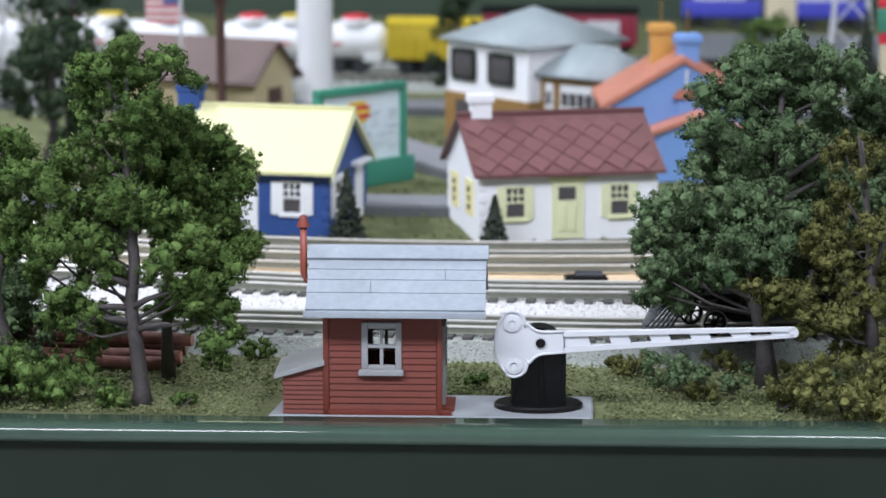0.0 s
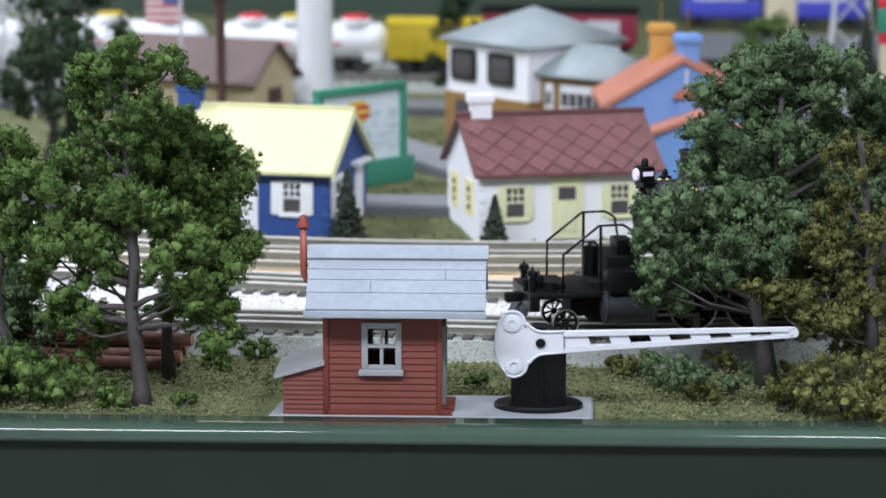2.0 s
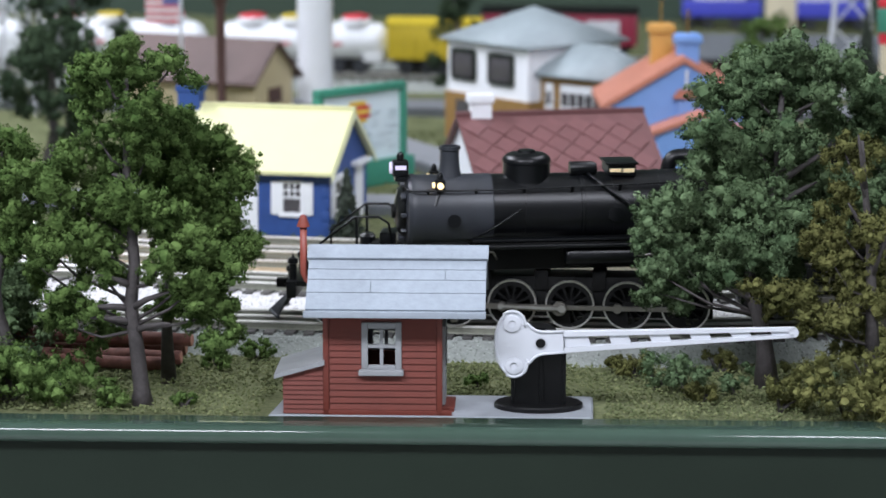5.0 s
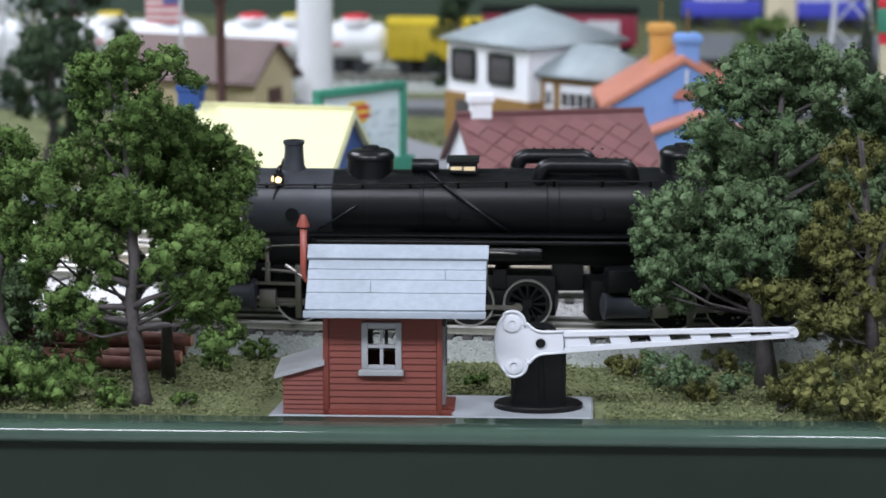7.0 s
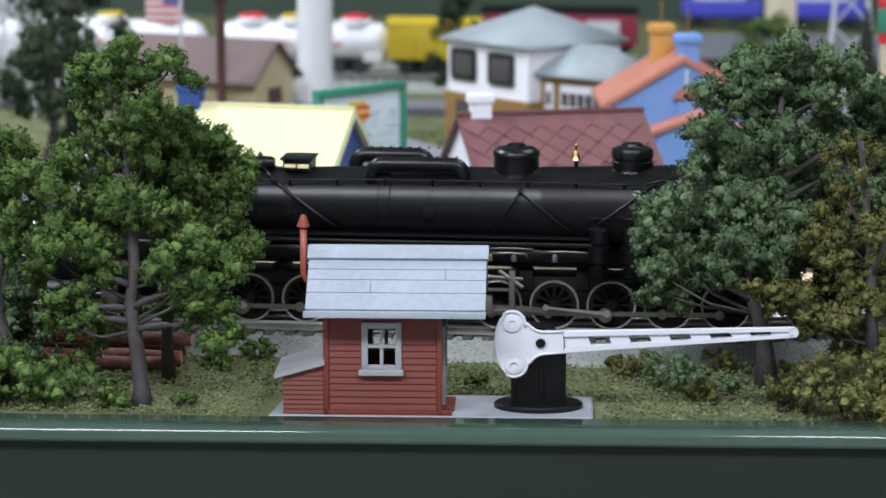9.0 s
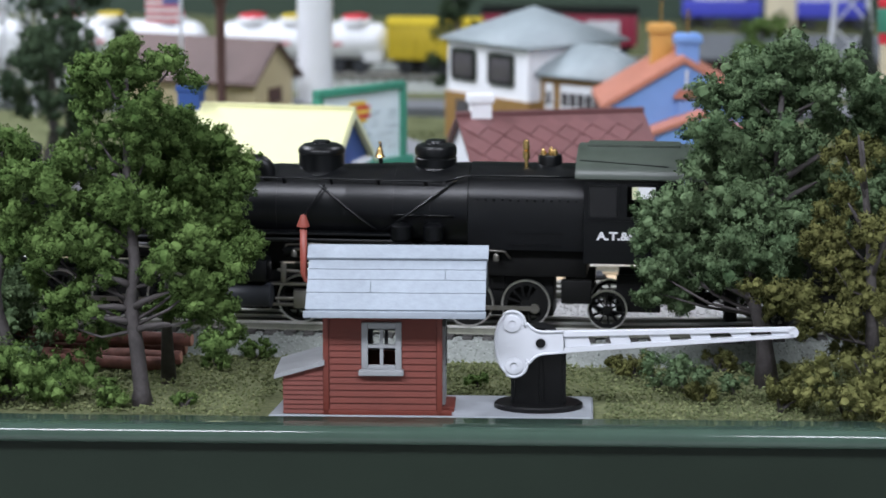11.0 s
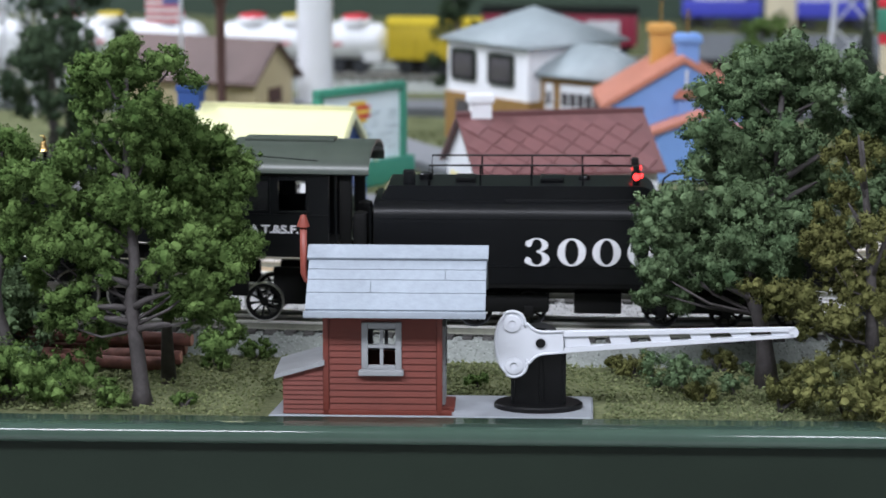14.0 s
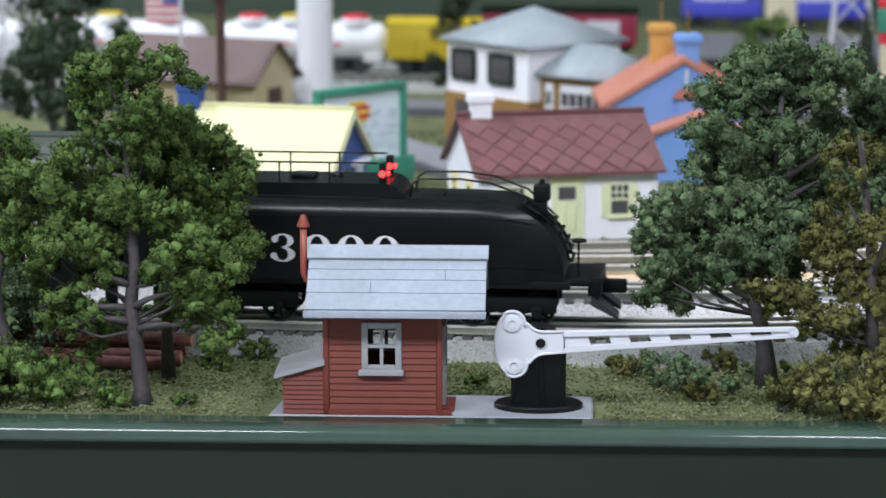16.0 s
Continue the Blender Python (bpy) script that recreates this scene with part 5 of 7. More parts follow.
    for x, y, h in ((0.277, 1.12, 0.16), (-0.535, 0.98, 0.16)):
        t = thing("lattice_tower", pose(x, y, 0), "silver lattice tower with crossed braces", "tower")
        for sx in (-1, 1):
            for sy in (-1, 1):
                part("leg", rod(bmesh.new(), (sx * 0.024, sy * 0.024, -0.002), (sx * 0.012, sy * 0.012, h), 0.0022, 0.0018, 8), "silver", t)
        for k in range(4):
            z0, z1 = h * k / 4, h * (k + 1) / 4
            w0, w1 = 0.024 - 0.012 * k / 4, 0.024 - 0.012 * (k + 1) / 4
            for s in (-1, 1):
                part("brace", rod(bmesh.new(), (-s * w0, -w0, z0), (s * w1, -w1, z1), 0.001, seg=6), "silver", t)
                part("brace", rod(bmesh.new(), (-w0, -s * w0, z0), (-w1, s * w1, z1), 0.001, seg=6), "silver", t)


def wagon_truck(t, x, y=0):
    k = part("truck", cube(x - 0.02, x + 0.02, -0.017, 0.017, 0.004, 0.012, 0.001), "loco_deep", t)
    for dx in (-0.012, 0.012):
        for y in (-0.0165, 0.0165):
            part("wheel", lathe(bmesh.new(), [(0, -0.0015), (0.008, -0.0015), (0.008, 0.0015), (0, 0.0015)], (x + dx, y, 0.008), "y", 16), "loco_grey", k)


def build_tank_car(x):
    t = thing("tank_car", pose(x, 1.21, RAIL_Z), "white three-dome tank car with red caps on the siding", "tank car", "tank cars")
    R, L, zc = 0.0205, 0.093, 0.0315
    part("tank", lathe(bmesh.new(), [(0, -L), (R * 0.45, -L + 0.001), (R * 0.8, -L + 0.006), (R * 0.96, -L + 0.013), (R, -L + 0.02), (R, L - 0.02), (R * 0.96, L - 0.013), (R * 0.8, L - 0.006), (R * 0.45, L - 0.001), (0, L)], (0, 0, zc), "x", 32), "white_gloss", t, "white riveted tank", 40)
    for s in (-0.075, 0.075):
        part("saddle", cube(s - 0.01, s + 0.01, -0.019, 0.019, 0.012, zc - 0.008, 0.001), "white_gloss", t)
    for dx, cap in ((-0.055, "car_red"), (-0.01, "car_yellow"), (0.055, "car_red")):
        d = part("dome", lathe(bmesh.new(), [(0, 0), (0.017, 0), (0.017, 0.006), (0.0155, 0.0075), (0, 0.0075)], (dx, 0, zc + R - 0.003), seg=24), "white_gloss", t)
        part("dome_cap", lathe(bmesh.new(), [(0, 0), (0.0145, 0), (0.0135, 0.003), (0, 0.0045)], (dx, 0, zc + R + 0.0045), seg=24), cap, d, "bright dome cap")
    for s in (-0.052, -0.012, 0.052):
        part("rail_post", rod(bmesh.new(), (s, -0.01, zc + R - 0.004), (s, -0.01, zc + R + 0.007), 0.0014), "white_gloss", t)
    part("lettering_bar", cube(-0.035, -0.012, -R - 0.0006, -R + 0.001, zc - 0.002, zc + 0.001), "flag_red", t)
    part("lettering_bar", cube(0.025, 0.043, -R - 0.0006, -R + 0.001, zc - 0.002, zc + 0.001), "flag_red", t)
    part("sill", cube(-0.075, 0.075, -0.012, 0.012, 0.012, 0.017, 0.001), "loco_deep", t)
    wagon_truck(t, -0.05)
    wagon_truck(t, 0.05)


def build_box_car(name, x, y, mt, label, L, roof, H=0.058):
    on_rail = any(abs(y - v) < 0.01 for v in (1.21, 1.36))
    t = thing(name, pose(x, y, RAIL_Z if on_rail else 0.0), label, "box car")
    b = part("body", cube(-L / 2, L / 2, -0.026, 0.026, 0.016, H, 0.001), mt, t)
    for k in range(9):
        xx = -L / 2 + L * (k + 0.5) / 9
        part("rib", cube(xx - 0.001, xx + 0.001, -0.0275, -0.026, 0.017, H - 0.001), mt, b)
    part("roof", prism(bmesh.new(), [(-0.0275, H), (0, H + 0.006), (0.0275, H)], "x", -L / 2 - 0.002, L / 2 + 0.002), roof, t)
    part("sill", cube(-L / 2 + 0.005, L / 2 - 0.005, -0.012, 0.012, 0.01, 0.016), "loco_deep", t)
    wagon_truck(t, -L / 2 + 0.03)
    wagon_truck(t, L / 2 - 0.03)


# ---- the train: an articulated ten-coupled pair and its tender. x runs back from the forward dome, z from the rail ----
def wheels(parent, x, r, moving, spokes=12, crank=True, name="driving_wheel", tyre="tyre"):
    """The two wheels of an axle, each with its origin on the axle."""
    for s in (-1, 1):
        bm = bmesh.new()
        y = s * 0.0168
        n = 4 * spokes
        rings = {}
        for key, rr, t in (("hub", r * 0.2, 0.0016), ("in", r * 0.76, 0.0013), ("mid", r * 0.935, 0.0014), ("out", r, 0.0016)):
            for side in (-1, 1):
                rings[key, side] = [bm.verts.new((rr * math.cos(k * math.tau / n), y + side * t, rr * math.sin(k * math.tau / n))) for k in range(n)]
        solid = set(range(0, n, 4))
        if crank:
            solid |= {k % n for k in range(n // 4 - n // 8, n // 4 + n // 8)}
        for side in (-1, 1):
            bm.faces.new(rings["hub", side])
            for k in range(n):
                j = (k + 1) % n
                if k in solid:
                    bm.faces.new((rings["hub", side][k], rings["hub", side][j], rings["in", side][j], rings["in", side][k]))
                bm.faces.new((rings["in", side][k], rings["in", side][j], rings["mid", side][j], rings["mid", side][k]))
                bm.faces.new((rings["mid", side][k], rings["mid", side][j], rings["out", side][j], rings["out", side][k])).material_index = 1
        for k in range(n):
            j = (k + 1) % n
            bm.faces.new((rings["out", -1][k], rings["out", -1][j], rings["out", 1][j], rings["out", 1][k])).material_index = 1
            if k not in solid:
                bm.faces.new((rings["hub", -1][k], rings["hub", -1][j], rings["hub", 1][j], rings["hub", 1][k]))
                bm.faces.new((rings["in", -1][k], rings["in", -1][j], rings["in", 1][j], rings["in", 1][k]))
                for e in (k, j):
                    if ((k - 1) % n if e == k else j) in solid:
                        bm.faces.new((rings["hub", -1][e], rings["in", -1][e], rings["in", 1][e], rings["hub", 1][e]))
        bmesh.ops.recalc_face_normals(bm, faces=bm.faces[:])
        w = part(name, bm, ["loco_deep", tyre], parent, "spoked black wheel with bright steel tyre", 40, at=pose(x, 0, r))
        moving.append(("wheel", w, r, (x, 0, r)))


def build_engine(parent, name, xs, cyl, moving, big, label):
    """One set of ten driving wheels with frame, cylinders and rods, turning on its own pivot."""
    xc = xs[2]
    e = part(name, cube(min(xs[0] - xc - 0.016, cyl[0] - xc - 0.005), xs[-1] - xc + 0.016, -0.012, 0.012, 0.006, 0.03, 0.001), "loco_deep", parent, label, at=pose(xc, 0, 0))
    R = 0.0144
    for x in xs:
        wheels(e, x - xc, R, moving)
    # brake hangers and spring gear between the wheels
    for a, b in zip(xs, xs[1:]):
        part("spring_hanger", cube((a + b) / 2 - xc - 0.004, (a + b) / 2 - xc + 0.004, -0.0135, 0.0135, 0.022, 0.034, 0.0008), "loco_deep", e)
    c0, c1 = cyl[0] - xc, cyl[1] - xc
    rc = 0.0095 if big else 0.0078
    for s in (-1, 1):
        y = s * 0.0235
        part("cylinder", lathe(bmesh.new(), [(0, c0 - 0.001), (rc * 0.7, c0 - 0.001), (rc, c0), (rc, c0 + 0.0015), (rc * 0.95, c0 + 0.002), (rc * 0.95, c1 - 0.002), (rc, c1 - 0.0015), (rc, c1), (rc * 0.5, c1 + 0.001), (0, c1 + 0.001)], (0, y, 0.0175), "x", 28), "loco_grey", e, "black cylinder with grey jacket", 40)
        part("valve_chest", cube(c0 + 0.001, c1 - 0.001, y - 0.0085, y + 0.0085, 0.026, 0.04, 0.003), "loco_black", e, "black valve chest")
        # crosshead guides
        g = part("guide_frame", cube(c1, c1 + 0.026, y - 0.0015, y + 0.0015, 0.0235, 0.0252, 0.0003), "rod", e, "steel crosshead guides")
        part("guide_bar", cube(c1, c1 + 0.026, y - 0.0015, y + 0.0015, 0.011, 0.0127, 0.0003), "rod", e)
        part("guide_bracket", cube(c1 + 0.024, c1 + 0.0275, y - 0.002, y + 0.002, 0.004, 0.036, 0.0004), "rod", e)
        part("guide_bracket", cube(c1 + 0.006, c1 + 0.009, y - 0.002, y + 0.001, 0.0252, 0.037, 0.0004), "rod", e)
        part("link_hanger", rod(bmesh.new(), (c1 + 0.004, y - 0.001, 0.033), (c1 + 0.032, y - 0.001, 0.031), 0.001), "rod", e)
        part("link_hanger", rod(bmesh.new(), (c1 + 0.018, y - 0.001, 0.036), (c1 + 0.032, y - 0.001, 0.026), 0.0012), "rod", e)
        # side rod, main rod, crosshead
        yr = s * 0.0195
        bm = bmesh.new()
        box(bm, xs[0] - xc, xs[-1] - xc, yr - 0.0007, yr + 0.0007, -0.0013, 0.0013)
        for x in xs:
            lathe(bm, [(0, -0.0012), (0.0028, -0.0012), (0.0028, 0.0012), (0, 0.0012)], (x - xc, yr, 0), "y", 14)
        moving.append(("crank", part("side_rod", bm, "rod", e, "steel side rod", 40), R, (0, 0, R), 0.006, s))
        xm = xs[2] - xc
        bm = bmesh.new()
        Lm = xm - (c1 + 0.013)
        prism(bm, [(-Lm, -0.0011), (0, -0.002), (0, 0.002), (-Lm, 0.0011)], "y", s * 0.0225 - 0.0008, s * 0.0225 + 0.0008)
        lathe(bm, [(0, -0.0016), (0.0042, -0.0016), (0.0042, 0.0016), (0.0015, 0.0022), (0, 0.0022)], (0, s * 0.0225, 0), "y", 18)
        moving.append(("main", part("main_rod", bm, "rod", e, "tapered steel main rod", 40), R, (xm, 0, R), 0.006, s, Lm))
        bm = bmesh.new()
        prism(bm, [(-0.036, -0.0006), (0, -0.0009), (0, 0.0009), (-0.036, 0.0006)], "y", s * 0.0258 - 0.0005, s * 0.0258 + 0.0005)
        for dx, rr in ((0, 0.0022), (-0.036, 0.0017)):
            lathe(bm, [(0, -0.0008), (rr, -0.0008), (rr, 0.0008), (0, 0.0008)], (dx, s * 0.0258, 0), "y", 14)
        moving.append(("main", part("eccentric_rod", bm, "tyre", e, "bright eccentric rod", 40), R, (xm, 0, R), 0.0042, s, 0.036))
        bm = bmesh.new()
        box(bm, -0.005, 0.005, y - 0.003, y + 0.003, -0.0055, 0.0055, 0.0008)
        rod(bm, (0, y, 0), (-0.016, y, 0), 0.0012)
        moving.append(("head", part("crosshead", bm, "rod", e, "steel crosshead"), R, (xm - Lm, 0, R + 0.001), 0.006, s))
    return e


def numerals(parent, x, y, z):
    """3000 in heavy-sided numerals: thick at the sides, thin above and below."""
    h, w, pitch = 0.0083, 0.0083, 0.0204
    for k in range(4):
        cx = x + (k - 1.5) * pitch
        bm = bmesh.new()

        def band(oz, rx, rz, ix, iz, a0, a1, n=28):
            ang = np.linspace(radians(a0), radians(a1), n)
            prev = None
            for a in ang:
                p = bm.verts.new((cx + rx * math.cos(a), y - 0.0003, oz + rz * math.sin(a)))
                q = bm.verts.new((cx + ix * math.cos(a), y - 0.0003, oz + iz * math.sin(a)))
                if prev:
                    bm.faces.new((prev[0], p, q, prev[1]))
                prev = (p, q)
        if k == 0:
            band(z + h * 0.5, w * 0.8, h * 0.5, w * 0.36, h * 0.41, 165, -92)
            band(z - h * 0.48, w * 0.9, h * 0.54, w * 0.4, h * 0.44, 92, -165)
            for bx, bz in ((-0.56, 0.6), (-0.62, -0.6)):
                bmesh.ops.create_circle(bm, cap_ends=True, segments=14, radius=w * 0.24, matrix=Matrix.Translation((cx + bx * w, y - 0.0004, z + bz * h)) @ pose(0, 0, 0, 90))
        else:
            band(z, w, h, w * 0.48, h * 0.88, 0, 360, 40)
        bmesh.ops.recalc_face_normals(bm, faces=bm.faces[:])
        ext = bmesh.ops.extrude_face_region(bm, geom=bm.faces[:])
        bmesh.ops.translate(bm, vec=(0, 0.0006, 0), verts=[v for v in ext["geom"] if isinstance(v, bmesh.types.BMVert)])
        bmesh.ops.recalc_face_normals(bm, faces=bm.faces[:])
        part("numeral", bm, "white_letter", parent, "large white numeral", None)


def build_train():
    moving = []
    t = thing("steam_locomotive", pose(0, 0, RAIL_Z), "black articulated steam locomotive with ten-coupled engine pairs", "locomotive")
    ZC, R = 0.0685, 0.0212
    # boiler, in courses
    prof = [(0, -0.073), (R * 0.72, -0.0725), (R * 0.96, -0.071), (R * 1.02, -0.069), (R * 1.02, -0.066), (R, -0.065), (R, -0.022), (R * 0.985, -0.0215)]
    part("smokebox", lathe(bmesh.new(), prof, (0, 0, ZC), "x", 48), "loco_grey", t, "graphite grey smokebox", 30)
    prof = [(0, -0.0215), (R * 0.985, -0.0215), (R * 0.985, 0.03), (R * 1.01, 0.0302), (R * 1.01, 0.0322), (R * 0.99, 0.0325), (R * 1.05, 0.105), (R * 1.07, 0.1055), (R * 1.07, 0.112), (R * 1.05, 0.1125), (R * 1.09, 0.17), (R * 1.11, 0.2), (R * 1.13, 0.202), (R * 1.12, 0.203), (R * 1.2, 0.255), (R * 1.22, 0.275), (0, 0.275)]
    b = part("boiler", lathe(bmesh.new(), prof, (0, 0, ZC), "x", 48), "loco_black", t, "long satin black boiler", 30)
    for x in (-0.002, 0.05, 0.078, 0.135, 0.16, 0.23, 0.252):
        bm = bmesh.new()
        rr = R * float(np.interp(x, (0, 0.0325, 0.105, 0.17, 0.203, 0.255, 0.275), (0.985, 0.99, 1.05, 1.09, 1.12, 1.2, 1.22))) + 0.0003
        lathe(bm, [(rr - 0.002, x - 0.0011), (rr, x - 0.001), (rr, x + 0.001), (rr - 0.002, x + 0.0011)], (0, 0, ZC), "x", 40)
        part("boiler_band", bm, "loco_black", b)
    # firebox
    pr = [(-0.0258, 0.047), (-0.0264, 0.062)]
    pr += [(0.0264 * math.cos(a), ZC + 0.0264 * math.sin(a)) for a in np.linspace(math.pi - 0.3, 0.3, 20)]
    pr += [(0.0264, 0.062), (0.0258, 0.047)]
    f = part("firebox", prism(bmesh.new(), pr, "x", 0.2755, 0.343), "loco_black", t, "broad black firebox with rivet rows", 30)
    for k in range(13):
        bm = bmesh.new()
        bmesh.ops.create_icosphere(bm, subdivisions=1, radius=0.0009, matrix=Matrix.Translation((0.281 + k * 0.0048, -0.0252, 0.0765)))
        part("washout_plug", bm, "loco_black", f)
    for z in (0.057, 0.05):
        part("seam", cube(0.3, 0.33, -0.0268, -0.0255, z, z + 0.0006), "loco_black", f)
    # smokebox door and its fittings
    d = part("smokebox_door", lathe(bmesh.new(), [(0, -0.0785), (0.006, -0.078), (0.0125, -0.0762), (0.0155, -0.073), (0, -0.073)], (0, 0, ZC), "x", 32), "loco_black", t, "domed smokebox door", 40)
    for k in range(10):
        a = math.tau * k / 10
        part("door_dog", cube(-0.0755, -0.0725, -0.001, 0.001, -0.001, 0.003, 0.0003, m=Matrix.Translation((0, 0.0165 * math.cos(a), ZC + 0.0165 * math.sin(a))) @ pose(0, 0, 0, 90 - math.degrees(a))), "loco_grey", d)
    part("number_disc", lathe(bmesh.new(), [(0, -0.0798), (0.0042, -0.0798), (0.0042, -0.077), (0, -0.077)], (0, 0, ZC), "x", 20), "loco_deep", d)
    part("maker_plate", lathe(bmesh.new(), [(0, -0.0005), (0.004, -0.0005), (0.004, 0.0008), (0, 0.0008)], (-0.045, -R - 0.0002, ZC - 0.003), "y", 20), "loco_black", t, "round black maker's plate")
    # headlight and marker lamps
    h = part("headlight", cube(-0.0795, -0.07, -0.005, 0.005, 0.0895, 0.0985, 0.0012), "loco_black", t, "black square headlight, lit")
    part("lens", lathe(bmesh.new(), [(0, -0.0808), (0.0034, -0.0808), (0.0036, -0.0792), (0, -0.0792)], (0, 0, 0.094), "x", 20), "lamp_white", h, "glowing round lens")
    part("number_board", cube(-0.078, -0.0715, -0.0056, -0.005, 0.0935, 0.096), "lamp_white", h, "lit side number board")
    part("bracket", cube(-0.078, -0.069, -0.006, 0.006, 0.0868, 0.0894), "loco_black", h)
    part("vent", lathe(bmesh.new(), [(0, 0), (0.0022, 0), (0.0022, 0.003), (0.0014, 0.0045), (0, 0.005)], (-0.0745, 0, 0.0985), seg=12), "loco_black", h)
    for s in (-1, 1):
        k = part("marker_lamp", cube(-0.056, -0.05, s * 0.0165 - 0.003, s * 0.0165 + 0.003, 0.0825, 0.0895, 0.001), "loco_black", t, "small classification lamp, lit")
        part("lens", lathe(bmesh.new(), [(0, -0.001), (0.0019, -0.001), (0.0019, 0.0004), (0, 0.0004)], (-0.053, s * 0.0165 - 0.0032, 0.086), "y", 14), "lamp_warm", k)
        part("lens", lathe(bmesh.new(), [(0, -0.001), (0.0016, -0.001), (0.0016, 0.0004), (0, 0.0004)], (-0.0563, s * 0.0165, 0.086), "x", 14), "lamp_warm", k)
        part("finial", lathe(bmesh.new(), [(0, 0), (0.0018, 0), (0.0018, 0.002), (0.0008, 0.004), (0, 0.0045)], (-0.053, s * 0.0165, 0.0893), seg=10), "loco_black", k)
        part("stem", rod(bmesh.new(), (-0.053, s * 0.0165, 0.0825), (-0.056, s * 0.0195, 0.074), 0.0012), "loco_black", k)
    # chimney and domes
    part("smokestack", lathe(bmesh.new(), [(0.0075, 0.083), (0.0072, 0.089), (0.0062, 0.092), (0.0056, 0.1), (0.0056, 0.104), (0.0064, 0.1045), (0.0064, 0.1065), (0.0048, 0.1065), (0.0046, 0.098), (0, 0.098)], (-0.0455, 0, 0), seg=28), "loco_grey", t, "flared grey smokestack", 40)
    for x, r, z0, z1 in ((0.0, 0.0139, 0.0845, 0.1025), (0.185, 0.0136, 0.088, 0.105)):
        k = part("sand_dome", lathe(bmesh.new(), [(r * 1.15, z0 - 0.004), (r * 1.02, z0), (r, z0 + 0.002), (r, z1 - 0.0065), (r * 1.03, z1 - 0.006), (r * 1.03, z1 - 0.0045), (r * 0.98, z1 - 0.003), (r * 0.8, z1 - 0.0012), (r * 0.4, z1 - 0.0004), (0, z1)], (x, 0, 0), seg=36), "loco_black", t, "round glossy black sand dome", 30)
        part("hatch", lathe(bmesh.new(), [(0, z1 - 0.001), (0.0055, z1 - 0.001), (0.005, z1 + 0.001), (0, z1 + 0.0015)], (x, 0, 0), seg=20), "loco_black", k)
    r, z1 = 0.0125, 0.107
    part("steam_dome", lathe(bmesh.new(), [(r * 1.2, 0.086), (r * 1.0, 0.0905), (r * 0.95, 0.092), (r, 0.0925), (r, 0.097), (r * 0.95, 0.0975), (r * 0.95, 0.0985), (r, 0.099), (r, 0.1025), (r * 0.92, 0.1045), (r * 0.5, 0.106), (r * 0.45, 0.1075), (0, 0.108)], (0.2535, 0, 0), seg=36), "loco_black", t, "stepped black steam dome", 30)
    # bell and whistles
    bl = part("bell_stand", rod(bmesh.new(), (0.2205, 0, 0.088), (0.2205, 0, 0.1), 0.0014), "loco_black", t, "black bell stand")
    part("bell", lathe(bmesh.new(), [(0.0032, 0.0972), (0.0024, 0.0985), (0.0019, 0.1012), (0.0012, 0.103), (0, 0.1034)], (0.2205, -0.0035, 0), seg=16), "brass", bl, "polished brass bell")
    part("bell_yoke", tube(bmesh.new(), [(0.2205, 0, 0.099), (0.2205, -0.0008, 0.105), (0.2205, -0.0035, 0.106)], 0.0009, 6), "brass", bl)
    w = part("whistle", lathe(bmesh.new(), [(0.0012, 0.09), (0.0012, 0.098), (0.0022, 0.0985), (0.0022, 0.1025), (0.0012, 0.103), (0.0022, 0.1045), (0.0016, 0.109), (0, 0.11)], (0.308, -0.008, 0), seg=12), "brass", t, "brass whistle")
    k = part("turret", lathe(bmesh.new(), [(0, 0.088), (0.0072, 0.088), (0.0072, 0.0985), (0.0066, 0.1), (0, 0.1)], (0.3215, 0, 0), seg=24), "loco_black", t, "black turret with brass valves")
    for dx, dy in ((-0.004, -0.002), (0.0, 0.003), (0.003, -0.003), (0.001, -0.001)):
        part("safety_valve", lathe(bmesh.new(), [(0.0016, 0.099), (0.0016, 0.1015), (0.0008, 0.1035), (0, 0.104)], (0.3215 + dx, dy, 0), seg=10), "brass", k, "brass safety valve")
    # pump and lit number boards on the boiler top
    part("boiler_check", lathe(bmesh.new(), [(0, 0.025), (0.0042, 0.025), (0.0042, 0.0385), (0.003, 0.041), (0, 0.041)], (0, -0.004, 0.0925), "x", 14), "loco_black", t, "black fittings on the boiler top")
    k = part("number_board_box", prism(bmesh.new(), [(0.047, 0.0895), (0.0635, 0.0885), (0.0635, 0.0945), (0.047, 0.0955)], "y", -0.0105, 0.0105), "loco_black", t, "black number-board box, lit from within")
    part("roof", cube(0.0455, 0.0648, -0.012, 0.012, 0.0952, 0.0966, 0.0004), "loco_black", k)
    part("lit_board", cube(0.0558, 0.0625, -0.0112, -0.0104, 0.0907, 0.093), "lamp_number", k, "glowing number board")
    part("lit_board", cube(0.048, 0.0548, -0.0112, -0.0104, 0.091, 0.093), "lamp_number", k, "glowing number board")
    # twin hot-water pipes
    for s in (-1, 1):
        x0, x1 = 0.1005, 0.155
        y = s * 0.0125
        z = 0.0943 if s < 0 else 0.096
        x0, x1 = (x0, x1) if s < 0 else (x0 - 0.0135, x1 - 0.0235)
        arc = [(x0 + 0.006 * (1 - math.cos(a)), y, z - 0.008 + 0.008 * math.sin(a)) for a in np.linspace(0, math.pi / 2, 6)]
        arc = [(x0, y, z - 0.014)] + arc + [(x1 - (p[0] - x0), y, p[2]) for p in arc[::-1]] + [(x1, y, z - 0.014)]
        k = part("feed_pipe", tube(bmesh.new(), arc, 0.0046, 14), "loco_black", t, "fat black bent pipe on the boiler", 50)
